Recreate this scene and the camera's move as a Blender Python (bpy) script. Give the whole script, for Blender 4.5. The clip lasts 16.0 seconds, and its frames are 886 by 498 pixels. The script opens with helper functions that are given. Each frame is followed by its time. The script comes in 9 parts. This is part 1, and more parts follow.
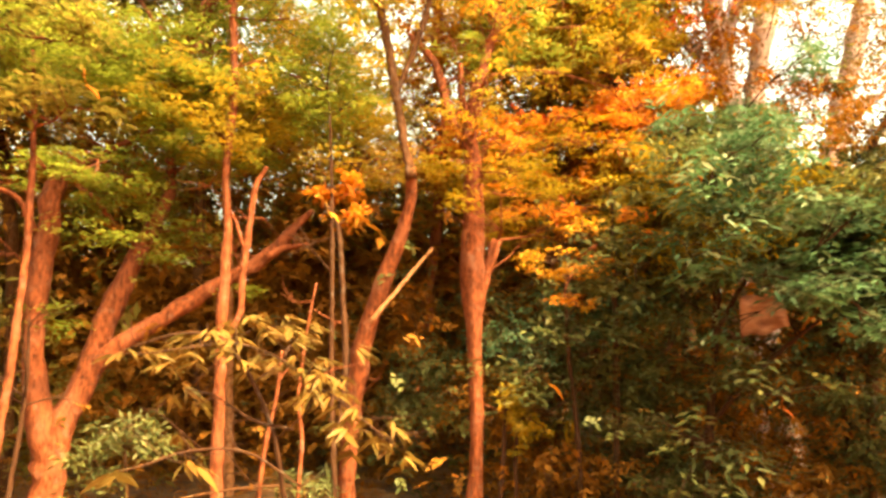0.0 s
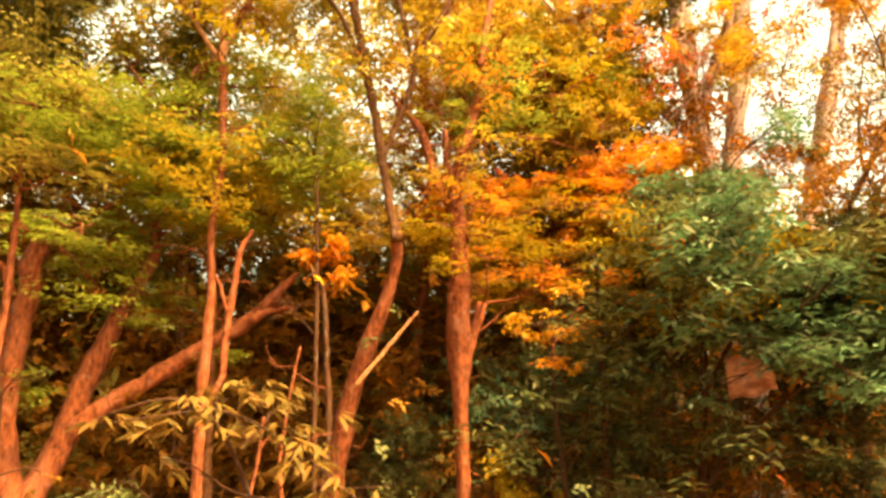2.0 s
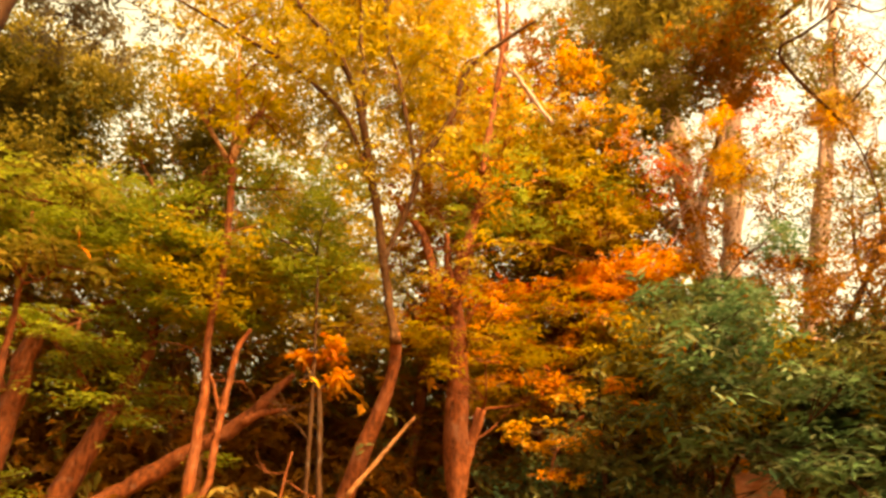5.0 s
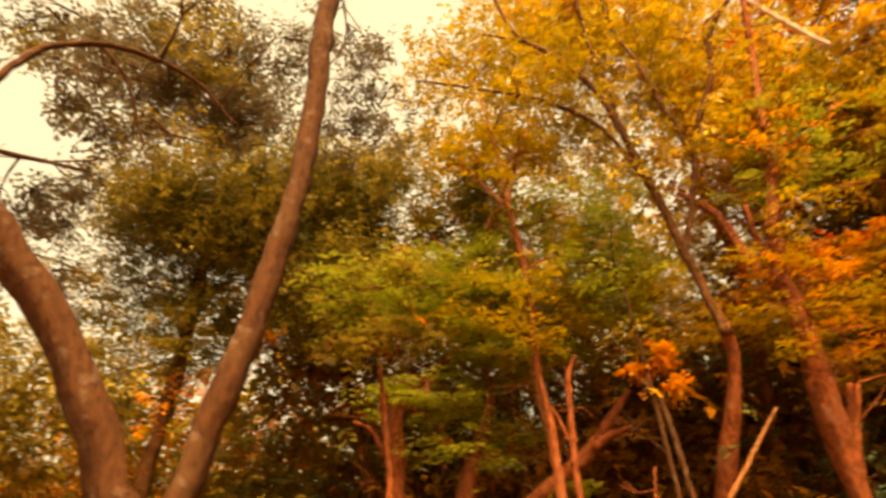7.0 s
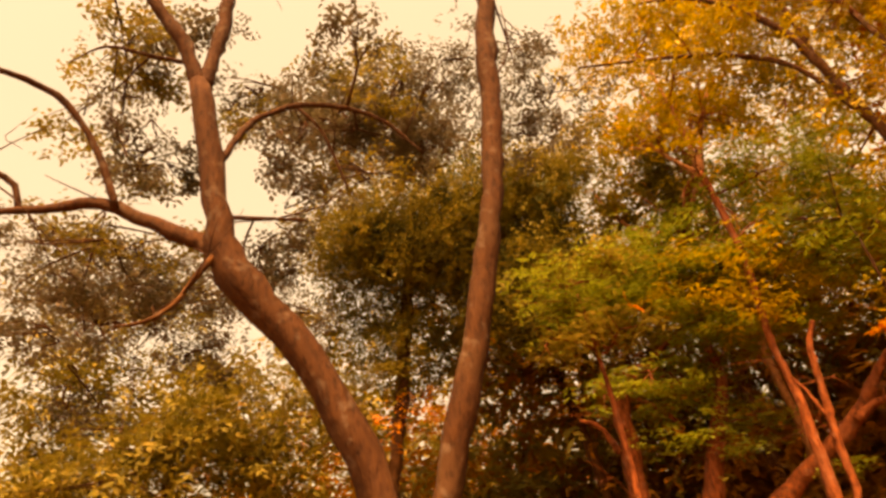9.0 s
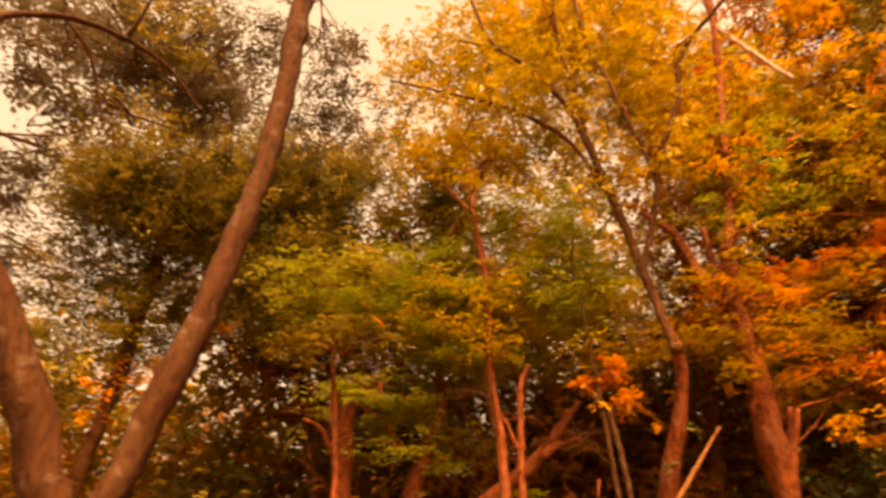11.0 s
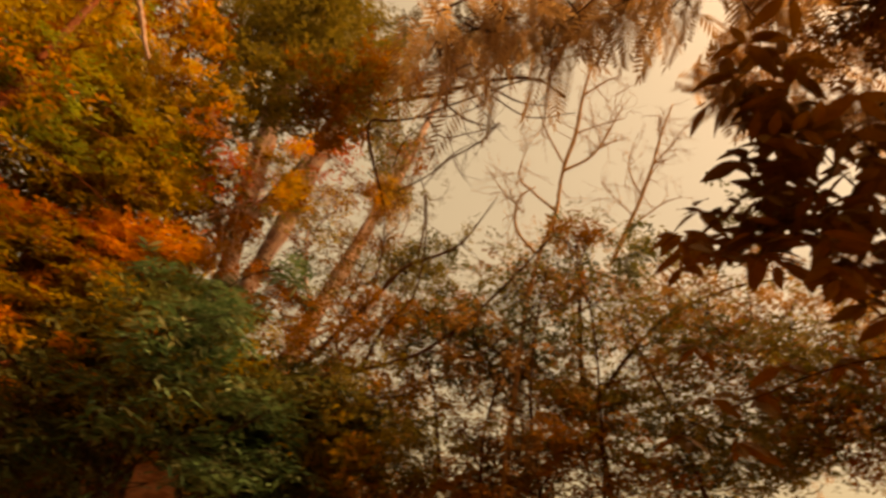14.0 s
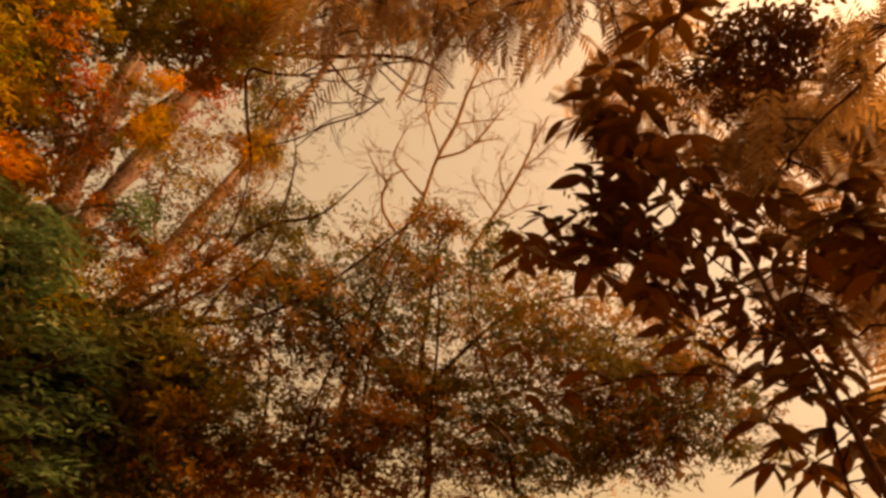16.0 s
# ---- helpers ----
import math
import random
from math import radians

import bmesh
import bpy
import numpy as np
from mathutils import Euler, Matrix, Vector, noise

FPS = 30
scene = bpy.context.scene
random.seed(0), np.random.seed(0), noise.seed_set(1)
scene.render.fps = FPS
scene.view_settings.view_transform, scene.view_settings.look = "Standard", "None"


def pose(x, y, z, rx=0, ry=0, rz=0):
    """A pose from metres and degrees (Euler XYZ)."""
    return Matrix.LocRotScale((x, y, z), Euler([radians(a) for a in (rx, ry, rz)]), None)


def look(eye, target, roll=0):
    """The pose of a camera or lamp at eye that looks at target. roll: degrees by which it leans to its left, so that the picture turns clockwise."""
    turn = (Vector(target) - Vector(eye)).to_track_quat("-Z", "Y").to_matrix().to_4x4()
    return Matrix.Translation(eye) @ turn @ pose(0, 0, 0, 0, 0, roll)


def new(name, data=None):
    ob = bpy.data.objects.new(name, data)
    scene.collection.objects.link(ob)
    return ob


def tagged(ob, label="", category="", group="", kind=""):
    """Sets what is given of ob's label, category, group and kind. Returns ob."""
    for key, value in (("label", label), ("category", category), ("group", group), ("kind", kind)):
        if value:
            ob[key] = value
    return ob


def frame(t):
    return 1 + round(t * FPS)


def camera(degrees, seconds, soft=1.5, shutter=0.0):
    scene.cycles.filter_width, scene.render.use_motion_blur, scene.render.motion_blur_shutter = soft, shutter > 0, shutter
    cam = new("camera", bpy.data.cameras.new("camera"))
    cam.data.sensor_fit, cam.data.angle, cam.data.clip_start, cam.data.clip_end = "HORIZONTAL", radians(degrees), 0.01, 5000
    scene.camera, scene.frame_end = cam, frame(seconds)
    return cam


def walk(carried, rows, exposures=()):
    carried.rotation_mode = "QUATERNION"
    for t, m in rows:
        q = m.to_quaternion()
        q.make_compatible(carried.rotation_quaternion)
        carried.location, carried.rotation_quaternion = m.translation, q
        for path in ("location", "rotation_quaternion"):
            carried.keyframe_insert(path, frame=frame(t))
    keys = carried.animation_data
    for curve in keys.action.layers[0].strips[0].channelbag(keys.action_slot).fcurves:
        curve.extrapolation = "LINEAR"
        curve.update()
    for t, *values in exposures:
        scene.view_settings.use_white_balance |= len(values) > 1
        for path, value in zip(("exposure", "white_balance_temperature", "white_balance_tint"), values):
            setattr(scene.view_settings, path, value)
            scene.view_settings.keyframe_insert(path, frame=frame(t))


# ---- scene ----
cam = camera(68.0, 16.0, soft=3.0, shutter=0.32)
PATH = [
    (0.0, (0.000, 0.000, 1.600), (0.000, 7.878, 2.989), -0.00),
    (0.5, (0.003, -0.000, 1.600), (0.067, 7.833, 3.225), 0.14),
    (1.0, (0.009, -0.000, 1.600), (0.179, 7.804, 3.353), 0.41),
    (1.5, (0.009, -0.000, 1.600), (0.183, 7.770, 3.497), 0.09),
    (2.0, (0.009, -0.000, 1.600), (0.174, 7.708, 3.734), -0.41),
    (2.5, (0.010, -0.000, 1.600), (0.190, 7.654, 3.920), -0.06),
    (3.0, (0.014, -0.000, 1.600), (0.264, 7.572, 4.169), 0.83),
    (3.5, (0.016, -0.000, 1.600), (0.290, 7.485, 4.409), 1.13),
    (3.7, (0.019, -0.000, 1.600), (0.339, 7.453, 4.488), 1.23),
    (5.8, (-0.018, -0.000, 1.600), (-0.386, 7.190, 5.087), -0.34),
    (6.0, (-0.037, -0.002, 1.599), (-0.736, 7.147, 5.123), -1.29),
    (6.5, (-0.099, -0.012, 1.598), (-1.918, 6.935, 5.124), -3.86),
    (7.0, (-0.165, -0.035, 1.597), (-3.149, 6.436, 5.233), -5.19),
    (7.5, (-0.225, -0.069, 1.596), (-4.273, 5.792, 5.238), -6.67),
    (8.0, (-0.258, -0.094, 1.595), (-4.838, 5.255, 5.393), -6.67),
    (8.2, (-0.270, -0.104, 1.595), (-5.026, 5.025, 5.477), -7.45),
    (10.3, (-0.230, -0.072, 1.596), (-4.318, 5.664, 5.388), -6.61),
    (10.5, (-0.206, -0.056, 1.596), (-3.905, 6.013, 5.268), -5.04),
    (11.0, (-0.143, -0.026, 1.597), (-2.729, 6.612, 5.236), -2.94),
    (11.5, (-0.072, -0.006, 1.599), (-1.409, 7.059, 5.106), -1.48),
    (12.0, (0.011, -0.000, 1.600), (0.163, 7.176, 5.132), 1.65),
    (12.5, (0.096, -0.012, 1.601), (1.798, 6.992, 5.073), 4.57),
    (13.0, (0.147, -0.028, 1.602), (2.792, 6.722, 4.984), 5.68),
    (13.5, (0.213, -0.062, 1.603), (4.015, 6.018, 5.150), 8.68),
    (14.0, (0.268, -0.104, 1.604), (5.007, 5.156, 5.329), 10.59),
    (14.5, (0.305, -0.143, 1.604), (5.656, 4.370, 5.477), 13.38),
    (15.0, (0.325, -0.168, 1.604), (5.979, 3.864, 5.575), 14.13),
    (15.5, (0.333, -0.181, 1.604), (6.114, 3.616, 5.625), 14.86),
    (16.0, (0.327, -0.172, 1.604), (6.103, 3.853, 5.405), 13.89),
]
walk(cam, [(t, look(eye, target, roll)) for t, eye, target, roll in PATH],
     [(0.0, 3.05, 7700, 3), (3.5, 2.35, 10000, 8), (6.0, 2.0, 12000, 14), (8.0, 1.6, 12800, 26), (10.5, 1.52, 15500, 45),
      (12.0, 1.85, 15000, 34), (12.5, 1.75, 13500, 25), (13.0, 1.33, 13500, 24), (13.5, 0.87, 13500, 23), (14.0, 0.52, 14500, 27),
      (14.5, 0.42, 16500, 31), (15.0, 0.47, 19500, 36), (16.0, 0.47, 20000, 39)])

# world, sun, exposure
SUN_YAW, SUN_UP = -138.0, 58.0      # degrees to the left of +y, and above the horizon
world = bpy.data.worlds.new("hazy_sky")
scene.world = world
world.use_nodes = True
wn, wl = world.node_tree.nodes, world.node_tree.links
wn.clear()
sky = wn.new("ShaderNodeTexSky")
sky.sky_type, sky.sun_disc = "NISHITA", False
sky.sun_elevation, sky.sun_rotation = radians(SUN_UP), radians(-SUN_YAW)
sky.air_density, sky.dust_density, sky.ozone_density = 1.0, 9.0, 0.6
haze = wn.new("ShaderNodeMix")
haze.data_type = "RGBA"
haze.inputs["Factor"].default_value = 0.25
haze.inputs["B"].default_value = (7.7, 7.5, 3.7, 1)      # thin high cloud over the blue
bg = wn.new("ShaderNodeBackground")
bg.inputs["Strength"].default_value = 0.106
wout = wn.new("ShaderNodeOutputWorld")
wl.new(sky.outputs[0], haze.inputs["A"])
wl.new(haze.outputs["Result"], bg.inputs["Color"])
wl.new(bg.outputs[0], wout.inputs[0])

sun = new("sun", bpy.data.lights.new("sun", "SUN"))
sun.data.energy, sun.data.angle, sun.data.color = 4.4, radians(11), (1.0, 0.73, 0.42)
sa, se = radians(SUN_YAW), radians(SUN_UP)
sun.matrix_world = look((-40 * math.sin(sa) * math.cos(se), 40 * math.cos(sa) * math.cos(se), 40 * math.sin(se)), (0, 0, 0))


# ---- materials ----
def shader(name):
    m = bpy.data.materials.new(name)
    m.use_nodes = True
    nt = m.node_tree
    nt.nodes.clear()
    out = nt.nodes.new("ShaderNodeOutputMaterial")
    bsdf = nt.nodes.new("ShaderNodeBsdfPrincipled")
    nt.links.new(bsdf.outputs[0], out.inputs[0])
    return m, nt, bsdf, out


def ramp(nt, stops, source):
    r = nt.nodes.new("ShaderNodeValToRGB")
    while len(r.color_ramp.elements) < len(stops):
        r.color_ramp.elements.new(0.5)
    for el, (p, c) in zip(r.color_ramp.elements, stops):
        el.position, el.color = p, (*c, 1)
    nt.links.new(source, r.inputs[0])
    return r.outputs[0]


def noise_tex(nt, scale, detail=4, stretch=(1, 1, 1)):
    co = nt.nodes.new("ShaderNodeTexCoord")
    mp = nt.nodes.new("ShaderNodeMapping")
    mp.inputs["Scale"].default_value = stretch
    n = nt.nodes.new("ShaderNodeTexNoise")
    n.inputs["Scale"].default_value, n.inputs["Detail"].default_value = scale, detail
    nt.links.new(co.outputs["Object"], mp.inputs[0])
    nt.links.new(mp.outputs[0], n.inputs["Vector"])
    return n.outputs["Fac"]


def mixed(nt, a, b, fac, mode="MIX"):
    m = nt.nodes.new("ShaderNodeMix")
    m.data_type, m.blend_type = "RGBA", mode
    for v, k in ((fac, "Factor"), (a, "A"), (b, "B")):
        if hasattr(v, "links"):
            nt.links.new(v, m.inputs[k])
        else:
            m.inputs[k].default_value = v
    return m.outputs["Result"]


def leaf_material(name, colours, through_light=0.4, rough=0.5):
    """Leaves: every blade takes its own colour; clumps drift lighter and darker; thin enough to let light through."""
    m, nt, bsdf, out = shader(name)
    geo, info = nt.nodes.new("ShaderNodeNewGeometry"), nt.nodes.new("ShaderNodeObjectInfo")
    both, each = nt.nodes.new("ShaderNodeMath"), nt.nodes.new("ShaderNodeMath")
    each.operation = "FRACT"
    nt.links.new(geo.outputs["Random Per Island"], both.inputs[0])
    nt.links.new(info.outputs["Random"], both.inputs[1])
    nt.links.new(both.outputs[0], each.inputs[0])
    n = len(colours)
    base = ramp(nt, [(i / max(1, n - 1), c) for i, c in enumerate(colours)], each.outputs[0])
    drift = ramp(nt, [(0.3, (0.62, 0.62, 0.62)), (0.7, (1.2, 1.2, 1.2))], noise_tex(nt, 2.2, 3))
    col = mixed(nt, base, drift, 1.0, "MULTIPLY")
    blot = ramp(nt, [(0.52, (1, 1, 1)), (0.7, (0.72, 0.6, 0.5))], noise_tex(nt, 38, 3))
    col = mixed(nt, col, blot, 0.6, "MULTIPLY")
    nt.links.new(col, bsdf.inputs["Base Color"])
    bsdf.inputs["Roughness"].default_value = rough
    bsdf.inputs["Specular IOR Level"].default_value = 0.5 if rough < 0.4 else 0.15
    tr = nt.nodes.new("ShaderNodeBsdfTranslucent")
    nt.links.new(col, tr.inputs["Color"])
    mix = nt.nodes.new("ShaderNodeMixShader")
    mix.inputs[0].default_value = through_light
    nt.links.new(bsdf.outputs[0], mix.inputs[1])
    nt.links.new(tr.outputs[0], mix.inputs[2])
    nt.links.new(mix.outputs[0], out.inputs[0])
    return m


def bark_material(name, dark, light, patch, ridge=26):
    m, nt, bsdf, out = shader(name)
    fine = noise_tex(nt, ridge, 7, (1, 1, 0.45))
    col = ramp(nt, [(0.32, dark), (0.68, light)], fine)
    spots = ramp(nt, [(0.5, (0, 0, 0)), (0.66, (1, 1, 1))], noise_tex(nt, 3.2, 5))
    col = mixed(nt, col, (*patch, 1), spots)
    crack = ramp(nt, [(0.34, (0.45, 0.4, 0.36)), (0.48, (1, 1, 1))], noise_tex(nt, ridge * 1.6, 4, (1, 1, 0.3)))
    col = mixed(nt, col, crack, 0.8, "MULTIPLY")
    lichen = ramp(nt, [(0.58, (0, 0, 0)), (0.68, (1, 1, 1))], noise_tex(nt, ridge * 0.45, 6))
    col = mixed(nt, col, tuple(0.5 * (p + q) for p, q in zip(light, (0.3, 0.26, 0.2))) + (1,), mixed(nt, (0, 0, 0, 1), lichen, 0.22))
    nt.links.new(col, bsdf.inputs["Base Color"])
    bsdf.inputs["Roughness"].default_value = 0.85
    bsdf.inputs["Specular IOR Level"].default_value = 0.12
    bump = nt.nodes.new("ShaderNodeBump")
    bump.inputs["Strength"].default_value, bump.inputs["Distance"].default_value = 0.7, 0.02
    nt.links.new(fine, bump.inputs["Height"])
    nt.links.new(bump.outputs[0], bsdf.inputs["Normal"])
    return m


LEAF = {
    "yellow": leaf_material("yellow_leaves", [(0.454, 0.25, 0.0326), (0.567, 0.333, 0.0407), (0.468, 0.306, 0.0542), (0.348, 0.264, 0.0542), (0.575, 0.264, 0.027)]),
    "ygreen": leaf_material("yellow_green_leaves", [(0.215, 0.167, 0.0235), (0.343, 0.251, 0.0315), (0.463, 0.304, 0.0315), (0.275, 0.22, 0.0315), (0.48, 0.259, 0.0189)]),
    "orange": leaf_material("orange_leaves", [(0.555, 0.126, 0.0212), (0.638, 0.245, 0.0265), (0.588, 0.171, 0.0212), (0.656, 0.338, 0.0395), (0.42, 0.0931, 0.0265)]),
    "red": leaf_material("red_leaves", [(0.539, 0.0772, 0.021), (0.571, 0.123, 0.0252), (0.449, 0.0514, 0.0252), (0.604, 0.206, 0.0252)]),
    "olive": leaf_material("olive_leaves", [(0.188, 0.133, 0.0137), (0.298, 0.212, 0.0191), (0.397, 0.254, 0.0191), (0.22, 0.176, 0.0164), (0.485, 0.241, 0.0164)]),
    "green": leaf_material("green_leaves", [(0.125, 0.161, 0.023), (0.2, 0.239, 0.032), (0.29, 0.322, 0.048), (0.15, 0.189, 0.026), (0.37, 0.363, 0.06)]),
    "teal": leaf_material("blue_green_leaves", [(0.055, 0.118, 0.046), (0.083, 0.168, 0.066), (0.15, 0.245, 0.12), (0.064, 0.13, 0.052), (0.3, 0.34, 0.19)], 0.3, 0.42),
    # deep: the warm brown of shaded foliage is put into the leaf colour
    "deep": leaf_material("shade_brown_leaves", [(0.19, 0.08, 0.012), (0.24, 0.1, 0.014), (0.28, 0.115, 0.016), (0.34, 0.125, 0.015)], 0.35, 0.75),
    "gold": leaf_material("pale_gold_leaves", [(0.175, 0.095, 0.02), (0.2, 0.118, 0.025), (0.165, 0.11, 0.025), (0.195, 0.087, 0.017), (0.145, 0.11, 0.028)]),
    "amber": leaf_material("amber_leaves", [(0.588, 0.254, 0.0227), (0.636, 0.357, 0.0339), (0.571, 0.203, 0.0227), (0.636, 0.306, 0.0284), (0.49, 0.306, 0.0396)]),
    "moss": leaf_material("shaded_green_leaves", [(0.17, 0.135, 0.024), (0.23, 0.18, 0.034), (0.13, 0.113, 0.021), (0.3, 0.211, 0.045)], 0.35, 0.6),
    "umber": leaf_material("brown_leaves", [(0.218, 0.0586, 0.0041), (0.337, 0.1, 0.00742), (0.168, 0.0586, 0.00453), (0.417, 0.148, 0.0107)], 0.4),
    # shade: dark brown instead of green, a backlit silhouette put into the colour
    "shade": leaf_material("silhouette_brown_leaves", [(0.12, 0.05, 0.006), (0.145, 0.062, 0.008), (0.165, 0.07, 0.009)], 0.15, 0.7),
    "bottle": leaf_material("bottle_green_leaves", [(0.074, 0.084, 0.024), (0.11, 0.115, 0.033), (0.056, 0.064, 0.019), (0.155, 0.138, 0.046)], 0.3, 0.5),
    "tan": leaf_material("tan_backlit_leaves", [(0.28, 0.135, 0.038), (0.34, 0.17, 0.05), (0.2, 0.09, 0.022), (0.24, 0.13, 0.035)], 0.5),
    "grey": leaf_material("grey_green_leaves", [(0.085, 0.075, 0.038), (0.118, 0.098, 0.055), (0.148, 0.114, 0.068), (0.098, 0.083, 0.038)], 0.3),
    "fern": leaf_material("feathery_tan_leaves", [(0.33, 0.18, 0.075), (0.4, 0.23, 0.1), (0.25, 0.125, 0.05), (0.44, 0.27, 0.125)], 0.65),
}
BARK = {
    "red": bark_material("red_brown_bark", (0.075, 0.018, 0.006), (0.25, 0.068, 0.025), (0.195, 0.06, 0.027)),
    "pale": bark_material("pale_bark", (0.2, 0.08, 0.032), (0.35, 0.16, 0.07), (0.29, 0.11, 0.045), 34),
    "pink": bark_material("pinkish_grey_bark", (0.28, 0.17, 0.135), (0.5, 0.335, 0.275), (0.4, 0.245, 0.195), 18),
    "dark": bark_material("dark_brown_bark", (0.04, 0.015, 0.005), (0.1, 0.038, 0.012), (0.075, 0.03, 0.01), 30),
    "brown": bark_material("brown_bark", (0.036, 0.0135, 0.0055), (0.064, 0.0245, 0.0092), (0.056, 0.0245, 0.0105), 30),
    "dead": bark_material("bleached_dead_wood", (0.3, 0.135, 0.048), (0.54, 0.285, 0.12), (0.39, 0.18, 0.0675), 40),
}


# ---- shapes ----
rng = np.random.default_rng(7)


def part(name, mesh, material, parent, label=""):
    """Links a mesh as one object under a thing."""
    ob = new(name, mesh)
    mesh.materials.append(material)
    ob.parent = parent
    if parent is not None:
        ob.matrix_parent_inverse = parent.matrix_basis.inverted()
    return tagged(ob, label) if label else ob


def mesh_of(name, verts, tris, smooth=False):
    me = bpy.data.meshes.new(name)
    nv, nf = len(verts), len(tris)
    me.vertices.add(nv)
    me.vertices.foreach_set("co", np.asarray(verts, np.float32).ravel())
    me.loops.add(3 * nf)
    me.loops.foreach_set("vertex_index", np.asarray(tris, np.int32).ravel())
    me.polygons.add(nf)
    me.polygons.foreach_set("loop_start", np.arange(0, 3 * nf, 3, dtype=np.int32))
    me.update(calc_edges=True)
    me.polygons.foreach_set("use_smooth", np.full(nf, smooth))
    return me


def spline(points, step):
    """A smooth line through the points, in steps of about that length; every row is x, y, z, radius."""
    p = np.asarray(points, float)
    p = np.vstack([2 * p[0] - p[1], p, 2 * p[-1] - p[-2]])
    rows = []
    for i in range(1, len(p) - 2):
        n = max(2, int(np.linalg.norm(p[i + 1, :3] - p[i, :3]) / step))
        for s in np.arange(n) / n:
            a, b, c, d = p[i - 1:i + 3]
            rows.append(0.5 * (2 * b + (c - a) * s + (2 * a - 5 * b + 4 * c - d) * s**2 + (3 * b - a - 3 * c + d) * s**3))
    rows.append(p[-2])
    rows = np.array(rows)
    rows[:, 3] = rows[:, 3].clip(p[1:-1, 3].min() * 0.9)
    return rows


def tube(rows, sides=8, rough=0.06, seed=0):
    """Skin round a line of x, y, z, radius, with swellings and an uneven section."""
    r = np.random.default_rng(seed)
    rows = np.asarray(rows, float)
    n = len(rows)
    t = np.gradient(rows[:, :3], axis=0)
    t /= np.linalg.norm(t, axis=1, keepdims=True) + 1e-9
    u = np.cross(t, [0.31, 0.2, 0.93] if abs(t[0, 2]) < 0.9 else [1, 0.1, 0])
    u /= np.linalg.norm(u, axis=1, keepdims=True) + 1e-9
    v = np.cross(t, u)
    ang = np.linspace(0, 2 * np.pi, sides, endpoint=False)
    flute = 1 + rough * 1.2 * np.sin(ang * 3 + r.uniform(0, 6)) + rough * np.sin(ang * 5 + r.uniform(0, 6))
    swell = np.ones(n)
    for k in (0.35, 0.9, 2.3):
        swell += rough * np.sin(np.arange(n) * k + r.uniform(0, 6))
    rad = rows[:, 3][:, None] * swell[:, None] * flute[None] * (1 + r.normal(0, rough * 0.5, (n, sides)))
    vs = rows[:, None, :3] + rad[..., None] * (np.cos(ang)[None, :, None] * u[:, None] + np.sin(ang)[None, :, None] * v[:, None])
    vs = vs.reshape(-1, 3)
    i, j = np.meshgrid(np.arange(n - 1), np.arange(sides), indexing="ij")
    a, b = (i * sides + j).ravel(), (i * sides + (j + 1) % sides).ravel()
    c, d = a + sides, b + sides
    tris = np.concatenate([np.stack([a, b, d], 1), np.stack([a, d, c], 1)])
    vs = np.vstack([vs, rows[:1, :3], rows[-1:, :3]])
    ring = np.arange(sides)
    cap = np.concatenate([np.stack([np.full(sides, n * sides), (ring + 1) % sides, ring], 1),
                          np.stack([np.full(sides, n * sides + 1), (n - 1) * sides + ring, (n - 1) * sides + (ring + 1) % sides], 1)])
    return vs, np.vstack([tris, cap])


def joined(pieces):
    vs, ts, n = [], [], 0
    for v, t in pieces:
        vs.append(v), ts.append(t + n)
        n += len(v)
    return np.vstack(vs), np.vstack(ts)


def blade(base, along, side, up, length, width, rows=1, fold=0.18, curl=0.0):
    """One leaf: a pointed oval, folded on its midrib. rows: how many steps it has besides base and tip."""
    base, along, side, up = (np.asarray(a, float) for a in (base, along, side, up))
    vs = [base]
    for k in range(1, rows + 1):
        s = k / (rows + 1)
        w = width / 2 * (math.sin(math.pi * s ** 0.85) if rows > 1 else 1.0)
        s = s if rows > 1 else 0.42
        mid = base + along * length * s - up * curl * length * s * s
        vs += [mid + side * w + up * fold * w, mid - side * w + up * fold * w] if rows == 1 else [mid + side * w + up * fold * w, mid, mid - side * w + up * fold * w]
    vs.append(base + along * length - up * curl * length)
    if rows == 1:
        return np.array(vs), np.array([(0, 1, 3), (0, 3, 2)])
    t = [(0, 1, 2), (0, 2, 3)]
    for k in range(rows - 1):
        a = 1 + 3 * k
        t += [(a, a + 3, a + 4), (a, a + 4, a + 1), (a + 1, a + 4, a + 5), (a + 1, a + 5, a + 2)]
    a, e = 1 + 3 * (rows - 1), len(vs) - 1
    return np.array(vs), np.array(t + [(a, e, a + 1), (a + 1, e, a + 2)])


X, Y, Z = np.eye(3)


def turned(a):
    return X * math.cos(a) + Y * math.sin(a), -X * math.sin(a) + Y * math.cos(a)


def spray_pinnate(pairs, length, leaf, width, droop=0.25, rows=1):
    out = []
    for k in range(pairs):
        s = (k + 1) / (pairs + 0.6)
        at = X * length * s - Z * droop * length * s * s
        for sg in (1, -1):
            al, sd = turned(sg * radians(62 - 18 * s))
            al = al * 0.96 - Z * 0.28
            out.append(blade(at, al, sd, Z, leaf * (0.75 + 0.5 * math.sin(math.pi * s)), width, rows))
    out.append(blade(X * length - Z * droop * length, X * 0.95 - Z * 0.3, Y, Z, leaf, width, rows))
    return joined(out)


